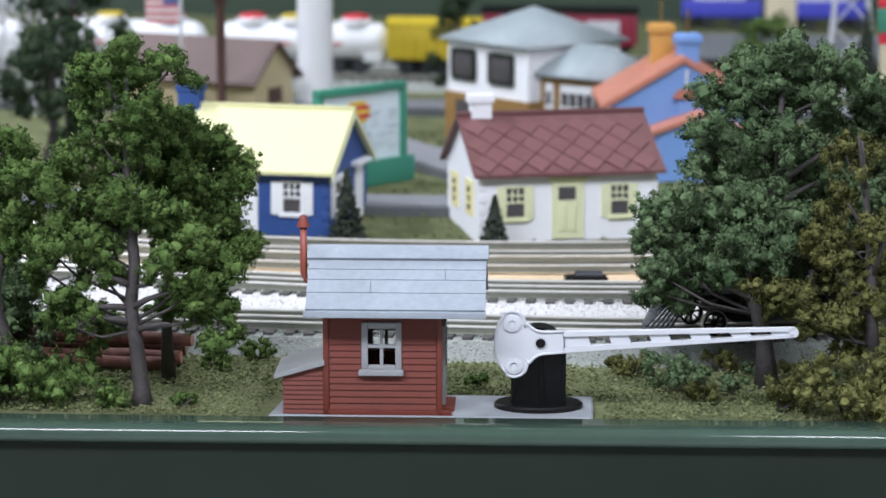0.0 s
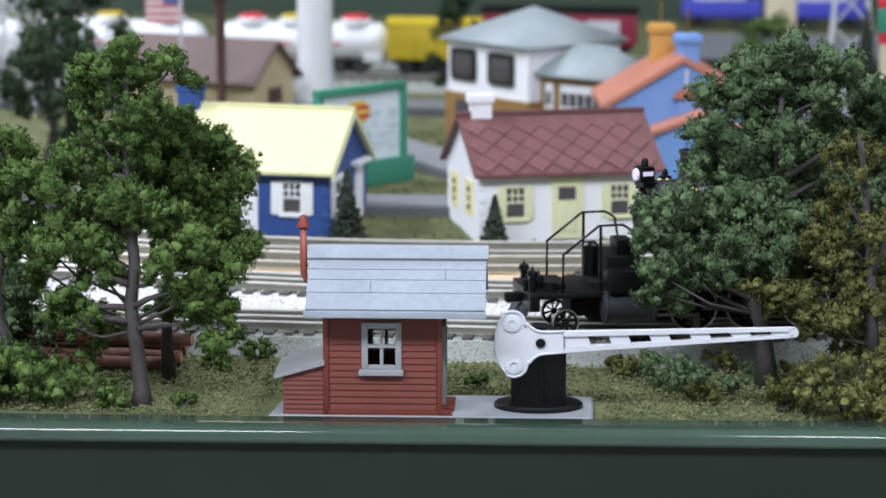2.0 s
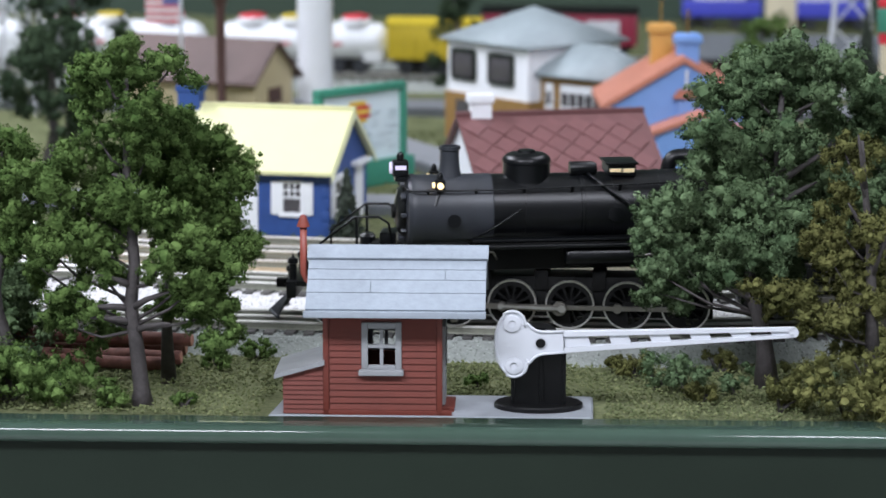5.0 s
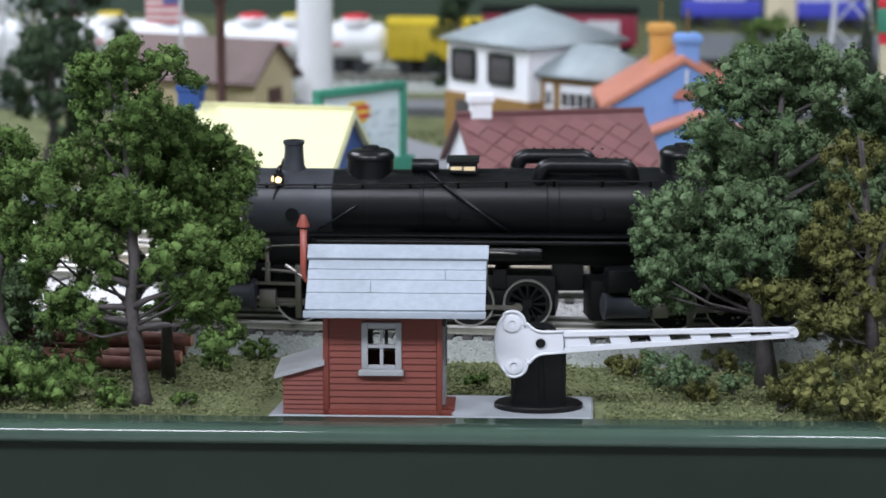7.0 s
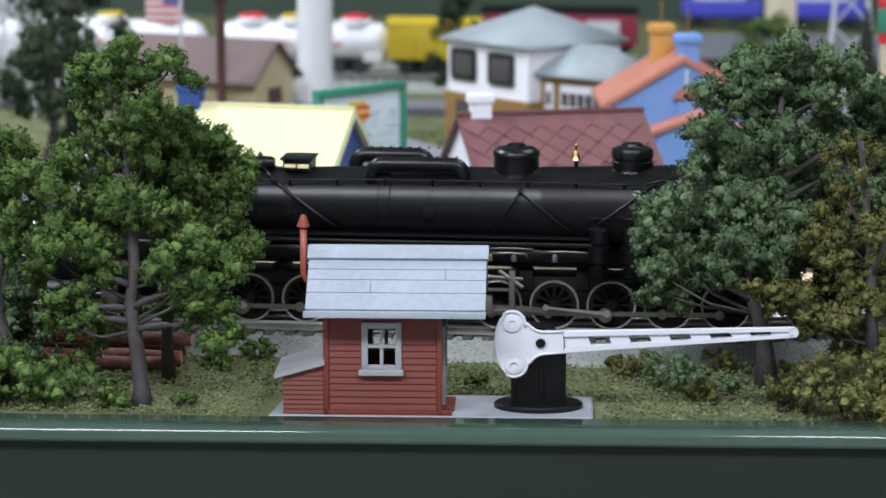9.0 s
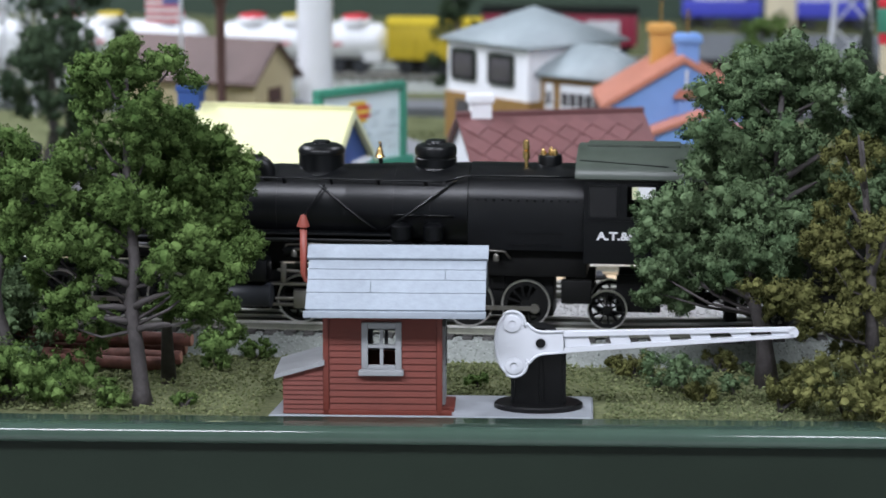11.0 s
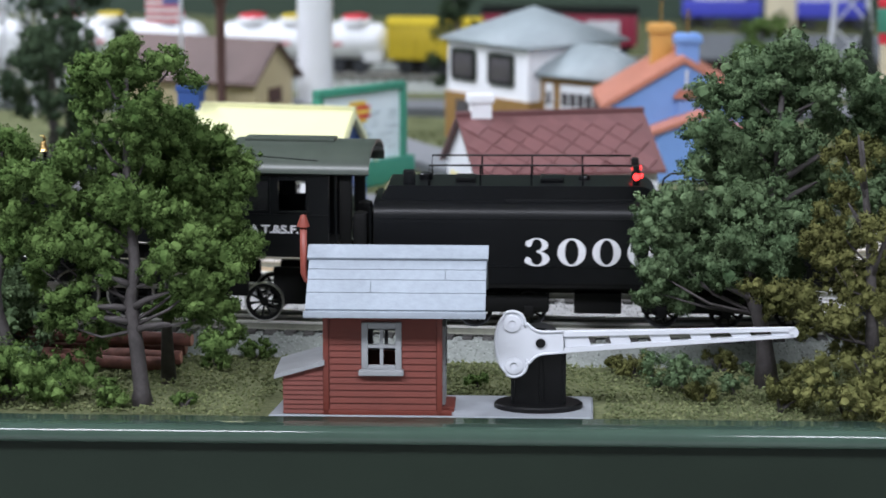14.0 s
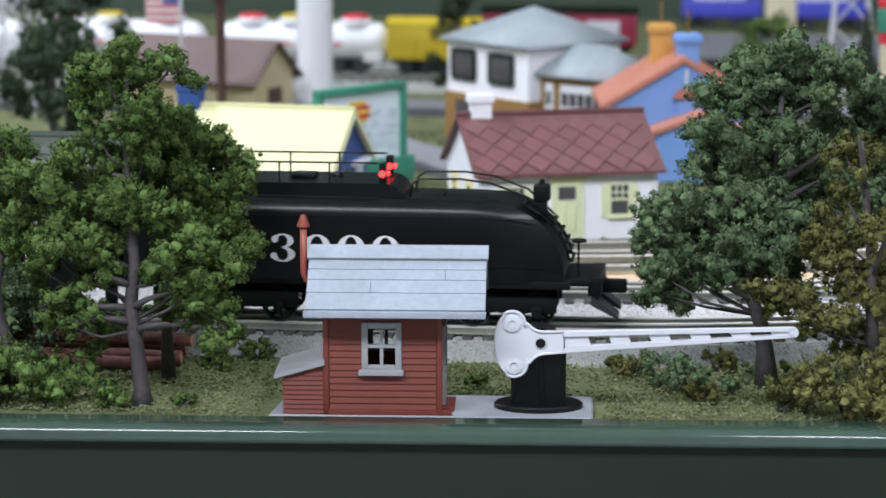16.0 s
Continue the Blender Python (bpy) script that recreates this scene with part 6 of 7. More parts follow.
        for i in range(8):
            part("bolt", lathe(bmesh.new(), [(0, 0), (0.0009, 0), (0.0007, 0.0008), (0, 0.001)], (x0 + 0.01 + i * 0.0058, y, z + 0.0044), seg=6), "loco_black", k)
    # handrail and piping along the near and far sides
    for s in (-1, 1):
        z = 0.083
        pts = [(x, s * (0.0195 + 0.0038 * max(0.0, min(1.0, (x - 0.18) / 0.07))), z + 0.0032 * max(0.0, min(1.0, (x + 0.02) / 0.12))) for x in np.linspace(-0.066, 0.26, 14)]
        hr = part("handrail", tube(bmesh.new(), [(-0.0745, s * 0.01, z + 0.002), (-0.0715, s * 0.017, z)] + pts, 0.0006, 6), "loco_black", t, "thin black handrail")
        for x in np.linspace(-0.06, 0.25, 12):
            part("stanchion", rod(bmesh.new(), (x, s * 0.0165, z - 0.002), (x, s * (0.02 + 0.0038 * max(0.0, min(1.0, (x - 0.18) / 0.07))), z + 0.0006 + 0.0032 * max(0.0, min(1.0, (x + 0.02) / 0.12))), 0.0009, seg=6), "loco_black", hr)
        hr2 = part("grab_rail", tube(bmesh.new(), [(0.262, s * 0.0235, 0.0862), (0.275, s * 0.0215, 0.09), (0.339, s * 0.022, 0.09)], 0.0007, 6), "loco_black", t)
        for p, q in (((0.19, 0.083), (0.172, 0.054)), ((0.187, 0.083), (0.222, 0.056)), ((0.035, 0.09), (0.083, 0.056)), ((-0.006, 0.072), (-0.03, 0.056)), ((0.225, 0.056), (0.268, 0.087))):
            bm = bmesh.new()
            n = 8
            pp = []
            for i in range(n + 1):
                x, z_ = p[0] + (q[0] - p[0]) * i / n, p[1] + (q[1] - p[1]) * i / n
                rr = R * (1.06 + 0.17 * max(0.0, min(1.0, (x - 0.05) / 0.2)))
                dz = max(-1, min(1, (z_ - ZC) / rr))
                pp.append((x, s * (rr * math.sqrt(1 - dz * dz) + 0.0012), z_))
            part("sand_pipe", tube(bm, pp, 0.0011 if p[0] == 0.035 else 0.0007, 6), "loco_black", t)
        # running board and its underpipes
        rb = part("running_board", cube(-0.035, 0.24, min(s * 0.018, s * 0.027), max(s * 0.018, s * 0.027), 0.0535, 0.055, 0.0004), "loco_black", t, "black running board")
        part("air_pipe", rod(bmesh.new(), (-0.03, s * 0.0265, 0.0505), (0.236, s * 0.0265, 0.0505), 0.0013), "loco_black", rb)
        part("air_tank", lathe(bmesh.new(), [(0, 0.02), (0.005, 0.0205), (0.006, 0.023), (0.006, 0.1), (0.005, 0.1025), (0, 0.103)], (0, s * 0.02, 0.0435), "x", 18), "loco_black", rb, "long black air tank")
        part("air_tank", lathe(bmesh.new(), [(0, 0.165), (0.0045, 0.1655), (0.0052, 0.168), (0.0052, 0.232), (0.0045, 0.2345), (0, 0.235)], (0, s * 0.02, 0.044), "x", 18), "loco_black", rb, "long black air tank")
        for x in (0.236, 0.255):
            k = part("air_pump", lathe(bmesh.new(), [(0, 0.03), (0.006, 0.03), (0.0062, 0.036), (0.0045, 0.037), (0.0045, 0.04), (0.0068, 0.041), (0.0068, 0.05), (0.005, 0.051), (0.0062, 0.0525), (0.0062, 0.06), (0.003, 0.062), (0, 0.062)], (x, s * 0.0255, 0), seg=18), "loco_black", t, "finned black air pump")
            for i in range(5):
                part("fin", lathe(bmesh.new(), [(0, 0), (0.0073, 0), (0.0073, 0.0006), (0, 0.0006)], (x, s * 0.0255, 0.0315 + i * 0.0018 + (0.01 if i > 2 else 0)), seg=18), "loco_black", k)
            part("pump_pipe", tube(bmesh.new(), [(x - 0.006, s * 0.026, 0.066), (x, s * 0.026, 0.0665), (x + 0.012, s * 0.026, 0.0662)], 0.0007, 6), "loco_black", k)
    for s in (-1, 1):
        for x in (0.05, 0.135):
            k = part("boiler_cover", lathe(bmesh.new(), [(0, -0.0004), (0.0042, -0.0004), (0.0048, 0.0004), (0, 0.0004)], (x, s * (R * (0.995 if x < 0.1 else 1.07) - 0.0001), ZC - 0.001), "y", 24), "loco_black", t, "round black cover on the boiler side")
            part("rim", lathe(bmesh.new(), [(0.0032, -0.0009), (0.0044, -0.0006), (0.0044, 0.0006), (0.0032, 0.0006)], (x, s * (R * (0.995 if x < 0.1 else 1.07) + 0.0001), ZC - 0.001), "y", 24), "loco_black", k)
        for i, (a, b, z) in enumerate(((0.165, 0.2, 0.0475), (0.17, 0.196, 0.0445), (0.2, 0.232, 0.046), (0.06, 0.09, 0.044), (-0.06, -0.02, 0.0475), (0.268, 0.3, 0.046))):
            part("bright_pipe", tube(bmesh.new(), [(a, s * 0.022, z - 0.004), (a + 0.003, s * 0.0255, z), ((a + b) / 2, s * 0.0258, z + 0.0006), (b - 0.003, s * 0.0255, z), (b, s * 0.022, z - 0.005)], 0.0008, 6), "rod", t, "thin bright pipe")
        for x in (0.172, 0.186, 0.21, 0.276, 0.292):
            part("valve_fitting", lathe(bmesh.new(), [(0, 0.04), (0.0018, 0.04), (0.0018, 0.043), (0.001, 0.0445), (0, 0.045)], (x, s * 0.0245, 0), seg=8), "rod", t)
    # under-boiler frame
    part("boiler_saddle", cube(-0.06, -0.035, -0.013, 0.013, 0.032, 0.052, 0.002), "loco_deep", t)
    part("frame", cube(-0.035, 0.335, -0.0115, 0.0115, 0.034, 0.05, 0.001), "loco_deep", t)
    part("steam_pipe_casing", cube(0.108, 0.127, -0.013, 0.013, 0.019, 0.036, 0.002), "loco_deep", t)
    part("steam_pipe_casing", cube(-0.058, -0.042, -0.014, 0.014, 0.012, 0.034, 0.002), "loco_deep", t)
    part("ash_pan", cube(0.285, 0.345, -0.02, 0.02, 0.03, 0.047, 0.002), "loco_deep", t)
    # cab
    x0, x1, yh = 0.3435, 0.3985, 0.031
    for s in (-1, 1):
        y0, y1 = (-yh, -yh + 0.0016) if s < 0 else (yh - 0.0016, yh)
        wins = [(0.3462, 0.3628), (0.3682, 0.3852)]
        zb, z0, z1, zt = 0.041, 0.0682, 0.087, 0.0925
        c = part("cab_side", cube(x0, x1, y0, y1, zb, z0), "loco_black", t, "black cab side with two windows", 20)
        part("upper_panel", cube(x0, x1, y0, y1, z1, zt), "loco_black", c)
        for a, b_ in ((x0, wins[0][0]), (wins[0][1], wins[1][0]), (wins[1][1], x1)):
            part("window_post", cube(a, b_, y0, y1, z0, z1), "loco_black", c)
        for i, (a, b_) in enumerate(wins):
            ya, yb = (y0 - 0.0006, y0 + 0.001) if s < 0 else (y1 - 0.001, y1 + 0.0006)
            fr = part("window_frame", cube(a - 0.001, b_ + 0.001, ya, yb, z0 - 0.001, z0 + 0.0004), "loco_black", c)
            for q in ((a - 0.001, a + 0.0004, z0, z1), (b_ - 0.0004, b_ + 0.001, z0, z1), (a - 0.001, b_ + 0.001, z1 - 0.0004, z1 + 0.0016)):
                part("window_bar", cube(q[0], q[1], ya, yb, q[2], q[3]), "loco_black", fr)
            if i == 0:
                part("sliding_pane", cube(a, b_, (ya + yb) / 2, (ya + yb) / 2 + 0.0004, z0, z1), "cab_glass", fr)
        part("belt", cube(x0, x1, y0 - 0.0004 if s < 0 else y1, y0 if s < 0 else y1 + 0.0004, 0.0655, 0.0663), "loco_black", c)
        part("lower_step", cube(x1 - 0.004, x1 + 0.004, s * 0.03 - 0.002, s * 0.03 + 0.002, 0.018, 0.042, 0.0006), "loco_deep", t)
        part("rear_curtain", cube(0.4045, 0.4115, min(s * 0.028, s * 0.0295), max(s * 0.028, s * 0.0295), 0.046, 0.0915, 0.0006), "loco_deep", t, "black weather curtain at the cab's rear")
        part("rear_frame", prism(bmesh.new(), [(0.384, 0.041), (0.406, 0.041), (0.404, 0.036), (0.393, 0.018), (0.384, 0.016)], "y", s * 0.0275 - 0.002, s * 0.0275 + 0.002), "loco_deep", t)
        part("rear_grab_iron", rod(bmesh.new(), (x1 + 0.004, s * 0.0305, 0.046), (x1 + 0.004, s * 0.0305, 0.09), 0.0007, seg=6), "loco_black", t)
    cs = next(c for c in t.children if c.name.startswith("cab_side"))
    letters("A.T.&S.F.", 0.0066, cs, pose(0.366, -yh - 0.0004, 0.0572, 90), wide=1.2, bold=0.0002, label="white painted initials", name="cab_lettering")
    part("cab_front", cube(x0, x0 + 0.0015, -yh + 0.0016, yh - 0.0016, 0.0485, 0.0905), "loco_black", t)
    part("cab_floor", cube(x0, x1, -yh + 0.0016, yh - 0.0016, 0.0405, 0.044), "loco_deep", t)
    part("back_head", cube(x0 + 0.0015, x0 + 0.006, -0.018, 0.018, 0.044, 0.086, 0.003), "loco_grey", t)
    ro = [(0.0335 * math.cos(a) * 1.02, 0.0912 + 0.0155 * math.sin(a)) for a in np.linspace(math.pi, 0, 22)]
    ri = [(0.0322 * math.cos(a) * 1.02, 0.0905 + 0.0145 * math.sin(a)) for a in np.linspace(0, math.pi, 22)]
    k = part("cab_roof", prism(bmesh.new(), ro + ri, "x", 0.3385, 0.4225), "loco_green", t, "arched cab roof, olive lifted for ceiling sheen", 30)
    part("roof_hatch", cube(0.344, 0.398, -0.008, 0.008, 0.106, 0.1078, 0.0004), "loco_green", k)
    part("rain_strip", rod(bmesh.new(), (0.341, -0.0265, 0.1008), (0.392, -0.0302, 0.0982), 0.0005, seg=6), "loco_black", k)
    # front engine with its pilot deck
    fe = build_engine(t, "front_engine", (-0.0405, -0.0065, 0.0275, 0.0615, 0.0955), (-0.096, -0.066), moving, True, "black front engine unit with pilot deck")
    X = 0.0055
    part("pilot_deck", cube(-0.158 - X, -0.095 - X, -0.025, 0.025, 0.0235, 0.0268, 0.0008), "loco_black", fe, "flat black pilot deck")
    part("pilot_beam", cube(-0.162 - X, -0.156 - X, -0.0265, 0.0265, 0.0165, 0.0268, 0.0008), "loco_black", fe)
    for k in range(11):
        y = -0.02 + 0.004 * k
        part("pilot_bar", rod(bmesh.new(), (-0.16 - X, y * 0.95, 0.0185), (-0.176 - X + abs(y) * 0.35, y * 0.82, 0.0035), 0.0009, seg=6), "loco_grey", fe)
    part("pilot_foot", tube(bmesh.new(), [(-0.168 - X, -0.019, 0.0035), (-0.176 - X, 0, 0.0035), (-0.168 - X, 0.019, 0.0035)], 0.0012, 6), "loco_grey", fe)
    part("coupler", cube(-0.172 - X, -0.16 - X, -0.0025, 0.0025, 0.018, 0.0235, 0.001), "loco_deep", fe)
    part("deck_equipment", cube(-0.115 - X, -0.094 - X, -0.018, 0.018, 0.0268, 0.046, 0.002), "loco_deep", fe, "black equipment on the deck")
    part("deck_equipment", cube(-0.108 - X, -0.098 - X, -0.012, 0.006, 0.046, 0.0545, 0.001), "loco_black", fe)
    for i, (dx, yy, h) in enumerate(((0.159, -0.018, 0.04), (0.161, -0.011, 0.034), (0.158, 0.012, 0.038), (0.153, -0.006, 0.035))):
        part("air_valve", lathe(bmesh.new(), [(0, 0.0262), (0.0022, 0.0262), (0.0022, h - 0.004), (0.0034, h - 0.0035), (0.003, h - 0.001), (0.001, h), (0, h + 0.003)], (-dx - X, yy, 0), seg=10), "loco_black", fe)
    part("deck_equipment", lathe(bmesh.new(), [(0, 0.0262), (0.005, 0.0262), (0.005, 0.048), (0.003, 0.05), (0, 0.05)], (-0.118 - X, 0.012, 0), seg=16), "loco_black", fe)
    part("deck_equipment", cube(-0.15 - X, -0.138 - X, -0.013, 0.013, 0.0266, 0.0305, 0.001), "loco_deep", fe)
    part("deck_lamp_bracket", lathe(bmesh.new(), [(0, 0.0262), (0.003, 0.0262), (0.003, 0.032), (0, 0.033)], (-0.148 - X, -0.016, 0), seg=12), "loco_deep", fe)
    for s in (-1, 1):
        part("deck_rail", tube(bmesh.new(), [(-0.142 - X, s * 0.023, 0.0262), (-0.142 - X, s * 0.023, 0.049), (-0.121 - X, s * 0.023, 0.0655), (-0.107 - X, s * 0.023, 0.0658), (-0.101 - X, s * 0.023, 0.062), (-0.099 - X, s * 0.023, 0.05)], 0.0008, 6), "loco_black", fe, "black deck railing")
        part("deck_rail", rod(bmesh.new(), (-0.12 - X, s * 0.023, 0.026), (-0.12 - X, s * 0.023, 0.065), 0.0009, seg=6), "loco_black", fe)
    wheels(fe, -0.1445, 0.0078, moving, 8, False, "pilot_wheel")
    part("pilot_truck_frame", cube(-0.135 - X, -0.1 - X, -0.012, 0.012, 0.01, 0.0235, 0.001), "loco_deep", fe)
    part("platform_step", cube(-0.108 - X, -0.096 - X, -0.026, 0.026, 0.012, 0.0315, 0.001), "loco_deep", fe)
    re = build_engine(t, "rear_engine", (0.175, 0.2085, 0.242, 0.2755, 0.309), (0.132, 0.158), moving, False, "black rear engine unit")
    X2 = 0.242
    wheels(re, 0.357 - X2, 0.0118, moving, 10, False, "trailing_wheel")
    for s in (-1, 1):
        part("trailing_frame", cube(0.33 - X2, 0.348 - X2, s * 0.02 - 0.003, s * 0.02 + 0.003, 0.016, 0.03, 0.001), "loco_deep", re)
        part("trailing_frame", cube(0.362 - X2, 0.388 - X2, s * 0.012 - 0.003, s * 0.012 + 0.003, 0.01, 0.032, 0.001), "loco_deep", re)
    part("drawbar", cube(0.385 - X2, 0.42 - X2, -0.004, 0.004, 0.016, 0.02, 0.001), "loco_deep", re)

    # ---- tender: origin at the locomotive's x = 0.555
    q = thing("tender", pose(0, 0, RAIL_Z), "black oil tender with rounded rear and white numerals", "tender")
    c = 0.555
    a0, a1, yw = 0.423 - c, 0.684 - c, 0.0305
    zb, zs = 0.0275, 0.0725

    def end(z):
        """Rear end of the body at a height: it curves in towards the top."""
        w = max(0.0, min(1.0, (z - 0.034) / 0.0417))
        return a1 - 0.05 * (1 - math.sqrt(1 - w * w))
    bm = bmesh.new()
    cols = []
    section = [(-yw, zb), (-yw, 0.034), (-yw, 0.041), (-yw, 0.047), (-yw, 0.053), (-yw, 0.058), (-yw, 0.063), (-yw + 0.0001, 0.067), (-yw + 0.0009, 0.0698), (-yw + 0.0026, 0.0722), (-yw + 0.0055, 0.0741), (-yw + 0.0105, 0.0752)]
    section += [(-y, z) for y, z in section[::-1]]
    N = 22
    for i in range(N + 1):
        w = i / N
        ring = []
        for y, z in section:
            x = a0 + (end(z) - a0) * w
            # the rear corners draw in
            pull = max(0.0, (w - 0.9) / 0.1)
            ring.append(bm.verts.new((x, y * (1 - 0.16 * pull ** 2), z)))
        cols.append(ring)
    n = len(section)
    for a, b in zip(cols, cols[1:]):
        for k in range(n):
            bm.faces.new((a[k], a[(k + 1) % n], b[(k + 1) % n], b[k]))
    bm.faces.new(cols[0])
    bm.faces.new(cols[-1][::-1])
    bmesh.ops.recalc_face_normals(bm, faces=bm.faces[:])
    body = part("tank_body", bm, "loco_black", q, "satin black riveted tank with rounded shoulders", 40)
    nose = [(0.578 - c + 0.011 * math.sin(a), 0.0735 + 0.0105 * math.cos(a)) for a in np.linspace(0.05, math.pi / 2, 9)]
    part("bunker", prism(bmesh.new(), [(0.427 - c, 0.073), (0.4275 - c, 0.078), (0.431 - c, 0.0835)] + nose + [(0.589 - c, 0.073)], "y", -0.021, 0.021), "loco_black", q, "raised oil bunker with a rounded end on the tender deck", 35)
    part("bunker_step", cube(0.5 - c, 0.574 - c, -0.0225, 0.0225, 0.0735, 0.0762, 0.0008), "loco_black", q)
    part("rear_deck", cube(0.594 - c, 0.638 - c, -0.015, 0.015, 0.0735, 0.0755, 0.0008), "loco_black", q)
    for dx, r0, z1 in ((0.452, 0.004, 0.0875), (0.546, 0.0035, 0.0865)):
        part("filler_cap", lathe(bmesh.new(), [(0, 0.083), (r0, 0.083), (r0, z1 - 0.001), (r0 * 0.8, z1), (0, z1)], (dx - c, 0.004, 0), seg=16), "loco_black", q)
    part("front_locker", cube(a0 - 0.013, a0 - 0.0035, -0.025, -0.013, 0.03, 0.068, 0.004), "loco_deep", q, "black locker on the tender's front platform")
    part("front_locker", cube(a0 - 0.013, a0 - 0.0035, 0.013, 0.025, 0.03, 0.068, 0.004), "loco_deep", q)
    part("front_platform", cube(a0 - 0.016, a0 + 0.004, -0.026, 0.026, 0.025, 0.0295, 0.0008), "loco_deep", q)
    part("front_step", cube(a0 - 0.013, a0 - 0.006, -0.0275, -0.0225, 0.008, 0.025, 0.0008), "loco_deep", q)
    for y in (-0.012, -0.004, 0.008):
        part("hose", tube(bmesh.new(), [(a0 - 0.036, y, 0.025), (a0 - 0.028, y, 0.0175), (a0 - 0.018, y, 0.0165), (a0 - 0.008, y, 0.022)], 0.0014, 7), "loco_deep", q, "black rubber hose")
    part("deck_hatch", cube(0.598 - c, 0.612 - c, -0.012, 0.012, 0.0735, 0.0765, 0.001), "loco_black", q)
    part("deck_hatch", cube(0.47 - c, 0.482 - c, -0.008, 0.008, 0.083, 0.0865, 0.001), "loco_black", q)
    part("deck_hatch", cube(0.52 - c, 0.534 - c, -0.008, 0.008, 0.083, 0.0865, 0.001), "loco_black", q)
    part("front_lamp", cube(0.4395 - c, 0.4465 - c, -0.017, -0.011, 0.082, 0.092, 0.001), "loco_black", q)
    for s in (-1, 1):
        y = s * 0.0195
        hr = part("deck_railing", tube(bmesh.new(), [(0.455 - c, y, 0.083), (0.455 - c, y, 0.0955), (0.5 - c, y, 0.0957), (0.574 - c, y, 0.096)], 0.0006, 6), "loco_black", q, "thin deck railing")
        for x in (0.485, 0.515, 0.545):
            part("rail_post", rod(bmesh.new(), (x - c, y, 0.082), (x - c, y, 0.0957), 0.0006, seg=6), "loco_black", hr)
        part("seam", cube(a0 + 0.003, a1 - 0.014, s * yw - 0.0004, s * yw + 0.0004, 0.0655, 0.066), "loco_black", body)
        part("seam", cube(a0 + 0.003, a1 - 0.004, s * yw - 0.0005, s * yw + 0.0005, 0.0372, 0.0378), "loco_black", body)
        part("side_sill", cube(a0 - 0.004, a1 + 0.004, s * 0.0285 - 0.0015, s * 0.0285 + 0.0015, 0.0245, 0.029, 0.0005), "loco_deep", q)
        part("grab_iron", rod(bmesh.new(), (a0 - 0.002, s * 0.029, 0.04), (a0 - 0.002, s * 0.029, 0.072), 0.0007, seg=6), "loco_black", q)
        k = part("marker_lamp", cube(0.574 - c, 0.5785 - c, s * 0.015 - 0.003, s * 0.015 + 0.003, 0.0835, 0.0955, 0.0012), "loco_black", q, "red marker lamp, lit")
        part("lens", lathe(bmesh.new(), [(0, -0.0012), (0.002, -0.0012), (0.002, 0.0006), (0, 0.0006)], (0.5762 - c, s * 0.015 - 0.0032, 0.0893), "y", 14), "lamp_red", k)
        part("lens", lathe(bmesh.new(), [(0, -0.0006), (0.0014, -0.0006), (0.0014, 0.0012), (0, 0.0012)], (0.5788 - c, s * 0.015, 0.0893), "x", 14), "lamp_red", k)
    bm = bmesh.new()
    for s in (-1, 1):
        for z in (0.0395, 0.0632):
            for k in range(70):
                x = a0 + 0.006 + k * 0.0031
                bmesh.ops.create_cone(bm, cap_ends=True, segments=6, radius1=0.00045, radius2=0.0002, depth=0.0004, matrix=pose(x, s * (yw + 0.0001), z, 90 * s))
    tagged(part("rivets", bm, "loco_black", body, "rows of small rivets"), kind="stuff")
    numerals(body, 0.549 - c, -yw, 0.0464)
    # rear fittings
    climb = [0.0715 - 0.0055 * k for k in range(7)]
    lad = part("rear_ladder", tube(bmesh.new(), [(end(z) + 0.0025, -0.0105, z) for z in climb], 0.0009, 6), "loco_deep", q, "black ladder on the rounded rear")
    part("stile", tube(bmesh.new(), [(end(z) + 0.0025, 0.0105, z) for z in climb], 0.0009, 6), "loco_deep", lad)
    for z in climb:
        part("rung", rod(bmesh.new(), (end(z) + 0.004, -0.012, z), (end(z) + 0.004, 0.012, z), 0.0011, seg=6), "loco_deep", lad)
    b = part("back_up_lamp", cube(0.664 - c, 0.674 - c, -0.005, 0.005, 0.0725, 0.082, 0.0015), "loco_deep", q, "black back-up lamp")
    part("bracket", cube(0.664 - c, 0.672 - c, -0.004, 0.004, 0.058, 0.0725), "loco_deep", b)
    part("vent", lathe(bmesh.new(), [(0, 0), (0.002, 0), (0.0014, 0.003), (0, 0.0035)], (0.669 - c, 0, 0.082), seg=10), "loco_deep", b)
    for s in (-1, 1):
        part("rear_hand_rail", tube(bmesh.new(), [(0.592 - c, s * 0.014, 0.0745), (0.5935 - c, s * 0.014, 0.083), (0.598 - c, s * 0.014, 0.0862), (0.622 - c, s * 0.014, 0.0865), (0.64 - c, s * 0.0135, 0.0842), (0.66 - c, s * 0.012, 0.077), (0.678 - c, s * 0.012, 0.06)], 0.0007, 6), "loco_black", q)
    part("rear_platform", cube(0.684 - c, 0.7 - c, -0.026, 0.026, 0.026, 0.03, 0.0008), "loco_deep", q)
    part("rear_beam", cube(0.698 - c, 0.706 - c, -0.024, 0.024, 0.02, 0.031, 0.001), "loco_deep", q)
    part("brake_wheel_rod", rod(bmesh.new(), (0.692 - c, -0.016, 0.03), (0.692 - c, -0.016, 0.052), 0.0008, seg=6), "loco_deep", q)
    part("brake_wheel", lathe(bmesh.new(), [(0, 0.051), (0.0045, 0.051), (0.0045, 0.0522), (0, 0.0522)], (0.692 - c, -0.016, 0), seg=16), "loco_deep", q)
    part("coupler", cube(0.704 - c, 0.72 - c, -0.003, 0.003, 0.018, 0.026, 0.0012), "loco_deep", q)
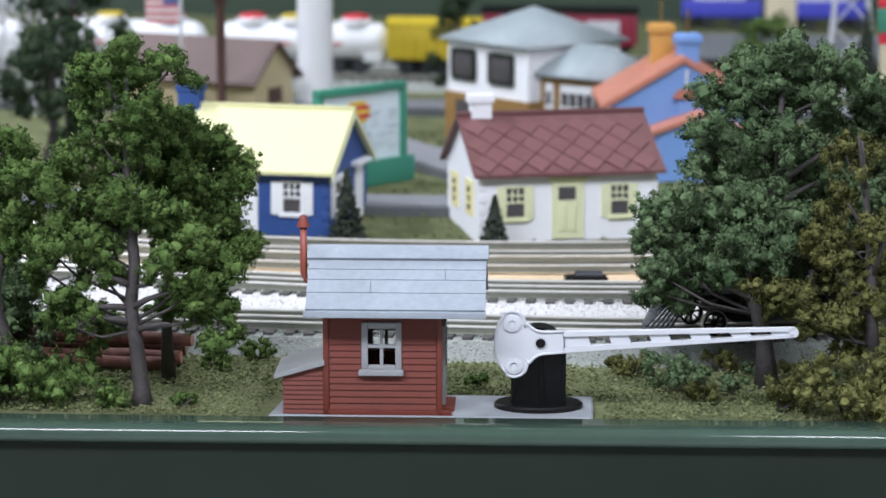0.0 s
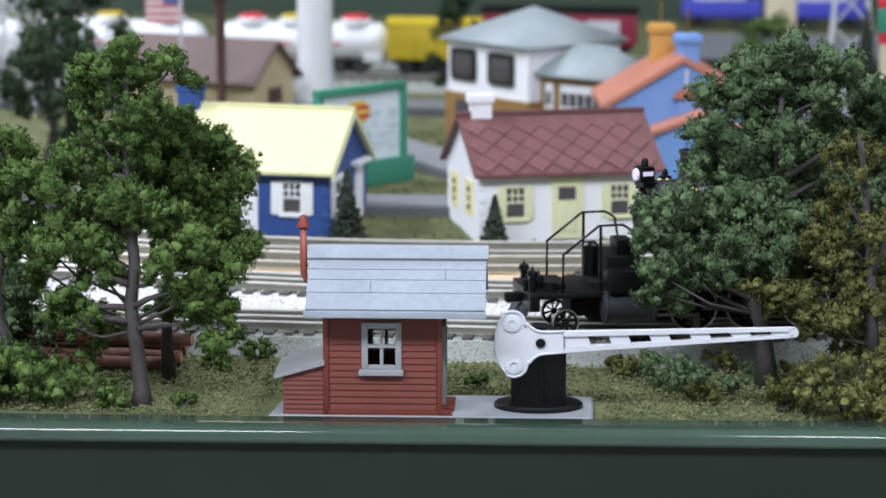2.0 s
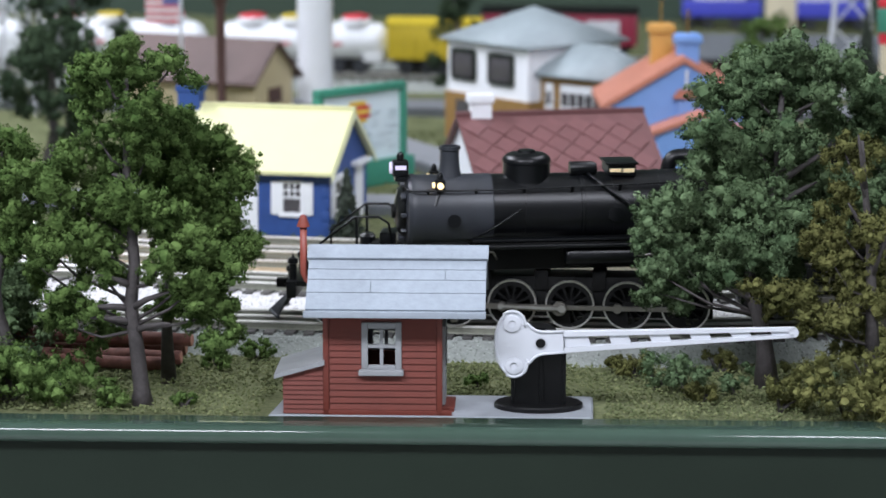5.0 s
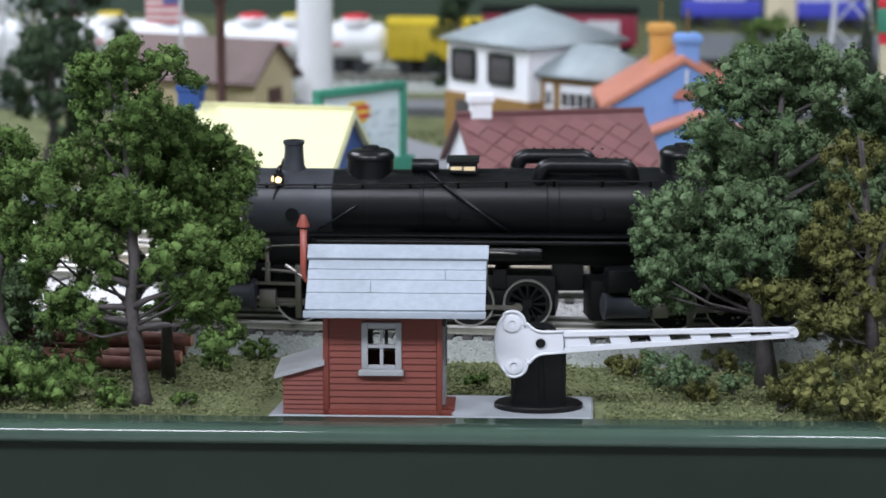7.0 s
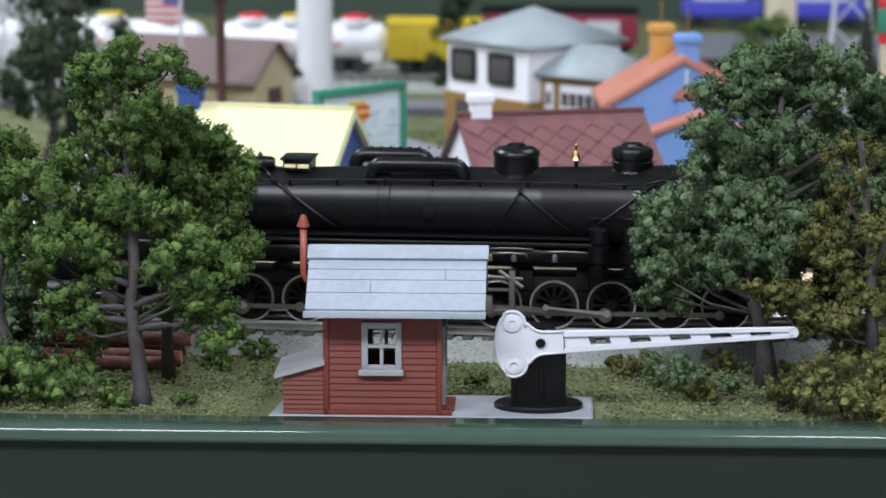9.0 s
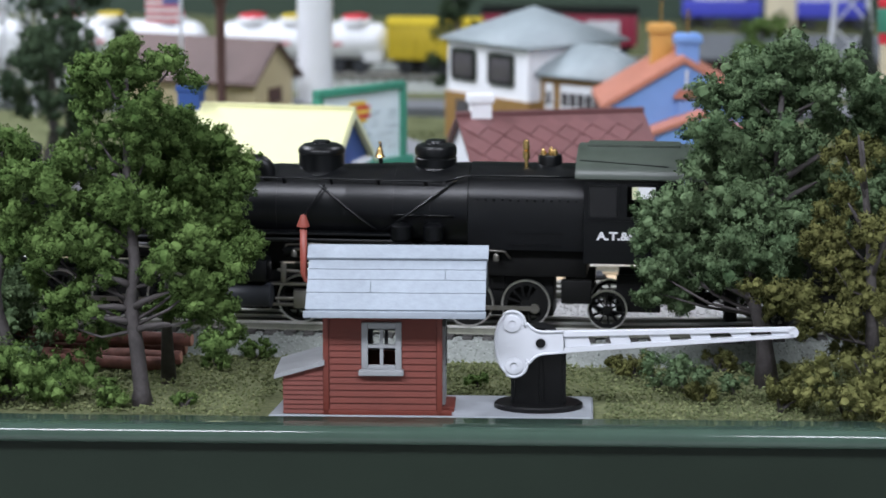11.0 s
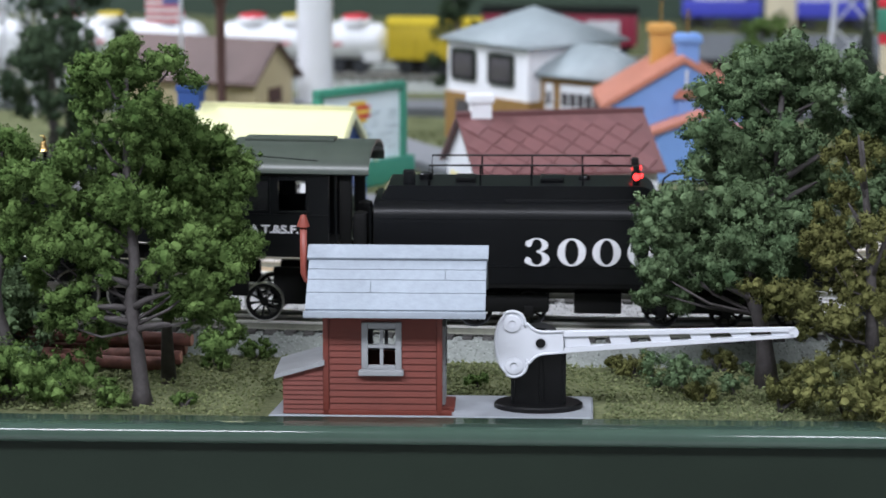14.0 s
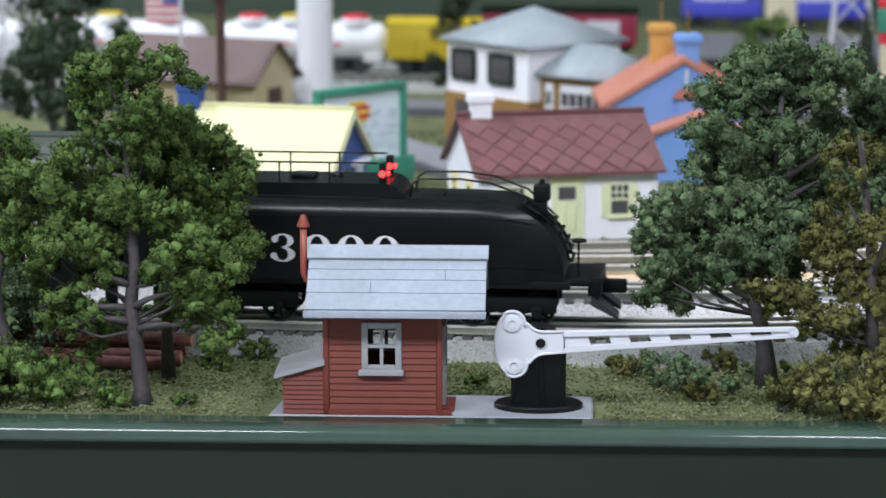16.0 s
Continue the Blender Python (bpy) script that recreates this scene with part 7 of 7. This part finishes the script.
    for s in (-1, 1):
        part("pilot_step", prism(bmesh.new(), [(0.7 - c, 0.014), (0.716 - c, 0.006), (0.716 - c, 0.008), (0.7 - c, 0.02)], "y", s * 0.014 - 0.008, s * 0.014 + 0.008), "loco_grey", q)
    part("underframe", cube(a0 + 0.005, a1 - 0.004, -0.014, 0.014, 0.0185, 0.0275, 0.001), "loco_deep", q)
    part("water_scoop", cube(0.5405 - c, 0.5685 - c, -0.02, 0.02, 0.0075, 0.02, 0.001), "loco_deep", q, "black box under the tender")
    # two six-wheel trucks
    for xt, hl in ((0.482, 0.044), (0.63, 0.05)):
        k = part("tender_truck", cube(xt - c - hl, xt - c + hl, -0.023, -0.0195, 0.0095, 0.0205, 0.002), "loco_deep", q, "black six-wheel truck", at=pose(0, 0, -RIDE))
        part("side_frame", cube(xt - c - hl, xt - c + hl, 0.0195, 0.023, 0.0095, 0.0205, 0.002), "loco_deep", k)
        part("bolster", cube(xt - c - 0.006, xt - c + 0.006, -0.0195, 0.0195, 0.012, 0.02), "loco_deep", k)
        for dx in (0.012 - hl, 0.0, hl - 0.012):
            part("journal_box", cube(xt - c + dx - 0.003, xt - c + dx + 0.003, -0.025, -0.0225, 0.007, 0.014, 0.0008), "loco_deep", k)
            wheels(k, xt - c + dx, 0.0105, moving, 8, False, "tender_wheel", "loco_grey")
    return t, q, moving


def motions():
    step = 0.1
    ts = [round(i * step, 3) for i in range(161)]
    walk(loco, [(t, chord(run(t), 0.0275, 0.242)) for t in ts[::2]])
    walk(tender, [(t, chord(run(t) + 0.555, 0.474 - 0.555, 0.643 - 0.555)) for t in ts[::2]])
    # each engine unit turns about its pivot to keep along the rails
    for name, pv in (("front_engine", 0.0275), ("rear_engine", 0.242)):
        e = bpy.data.objects[name]
        rows = []
        for t in ts[::2]:
            s = run(t)
            p, q = path(s + 0.0275)[0], path(s + 0.242)[0]
            body = math.atan2(q.y - p.y, q.x - p.x)
            rows.append((t, pose(pv, 0, -RIDE, 0, 0, math.degrees(path(s + pv)[1] - body))))
        walk(e, rows)
    s0 = run(0)
    for kind, ob, r, at, *more in MOVING:
        rows = []
        for t in ts if kind != "wheel" or r < 0.012 else ts:
            a = (run(t) - s0) / r          # turns with the way gone
            if kind == "wheel":
                rows.append((t, pose(*at, 0, math.degrees(a), 0)))
                continue
            # the crank pin stands a quarter turn apart on the two sides
            k, side = more[0], more[1]
            w = a + (0.6 if side < 0 else 0.6 + math.pi / 2)
            dx, dz = k * math.sin(w), k * math.cos(w)
            if kind == "crank":
                rows.append((t, pose(at[0] + dx, 0, at[2] + dz)))
            elif kind == "main":
                rows.append((t, pose(at[0] + dx, 0, at[2] + dz, 0, -math.degrees(math.asin(dz / more[2])), 0)))
            else:
                rows.append((t, pose(at[0] + dx, 0, at[2])))
        walk(ob, rows)


build_hall()
build_ground()
build_road()
build_shanty()
build_gate()
build_houses()
build_far()
loco, tender, MOVING = build_train()
build_logs()
build_trees()
build_grass_tufts()
build_tracks()
motions()
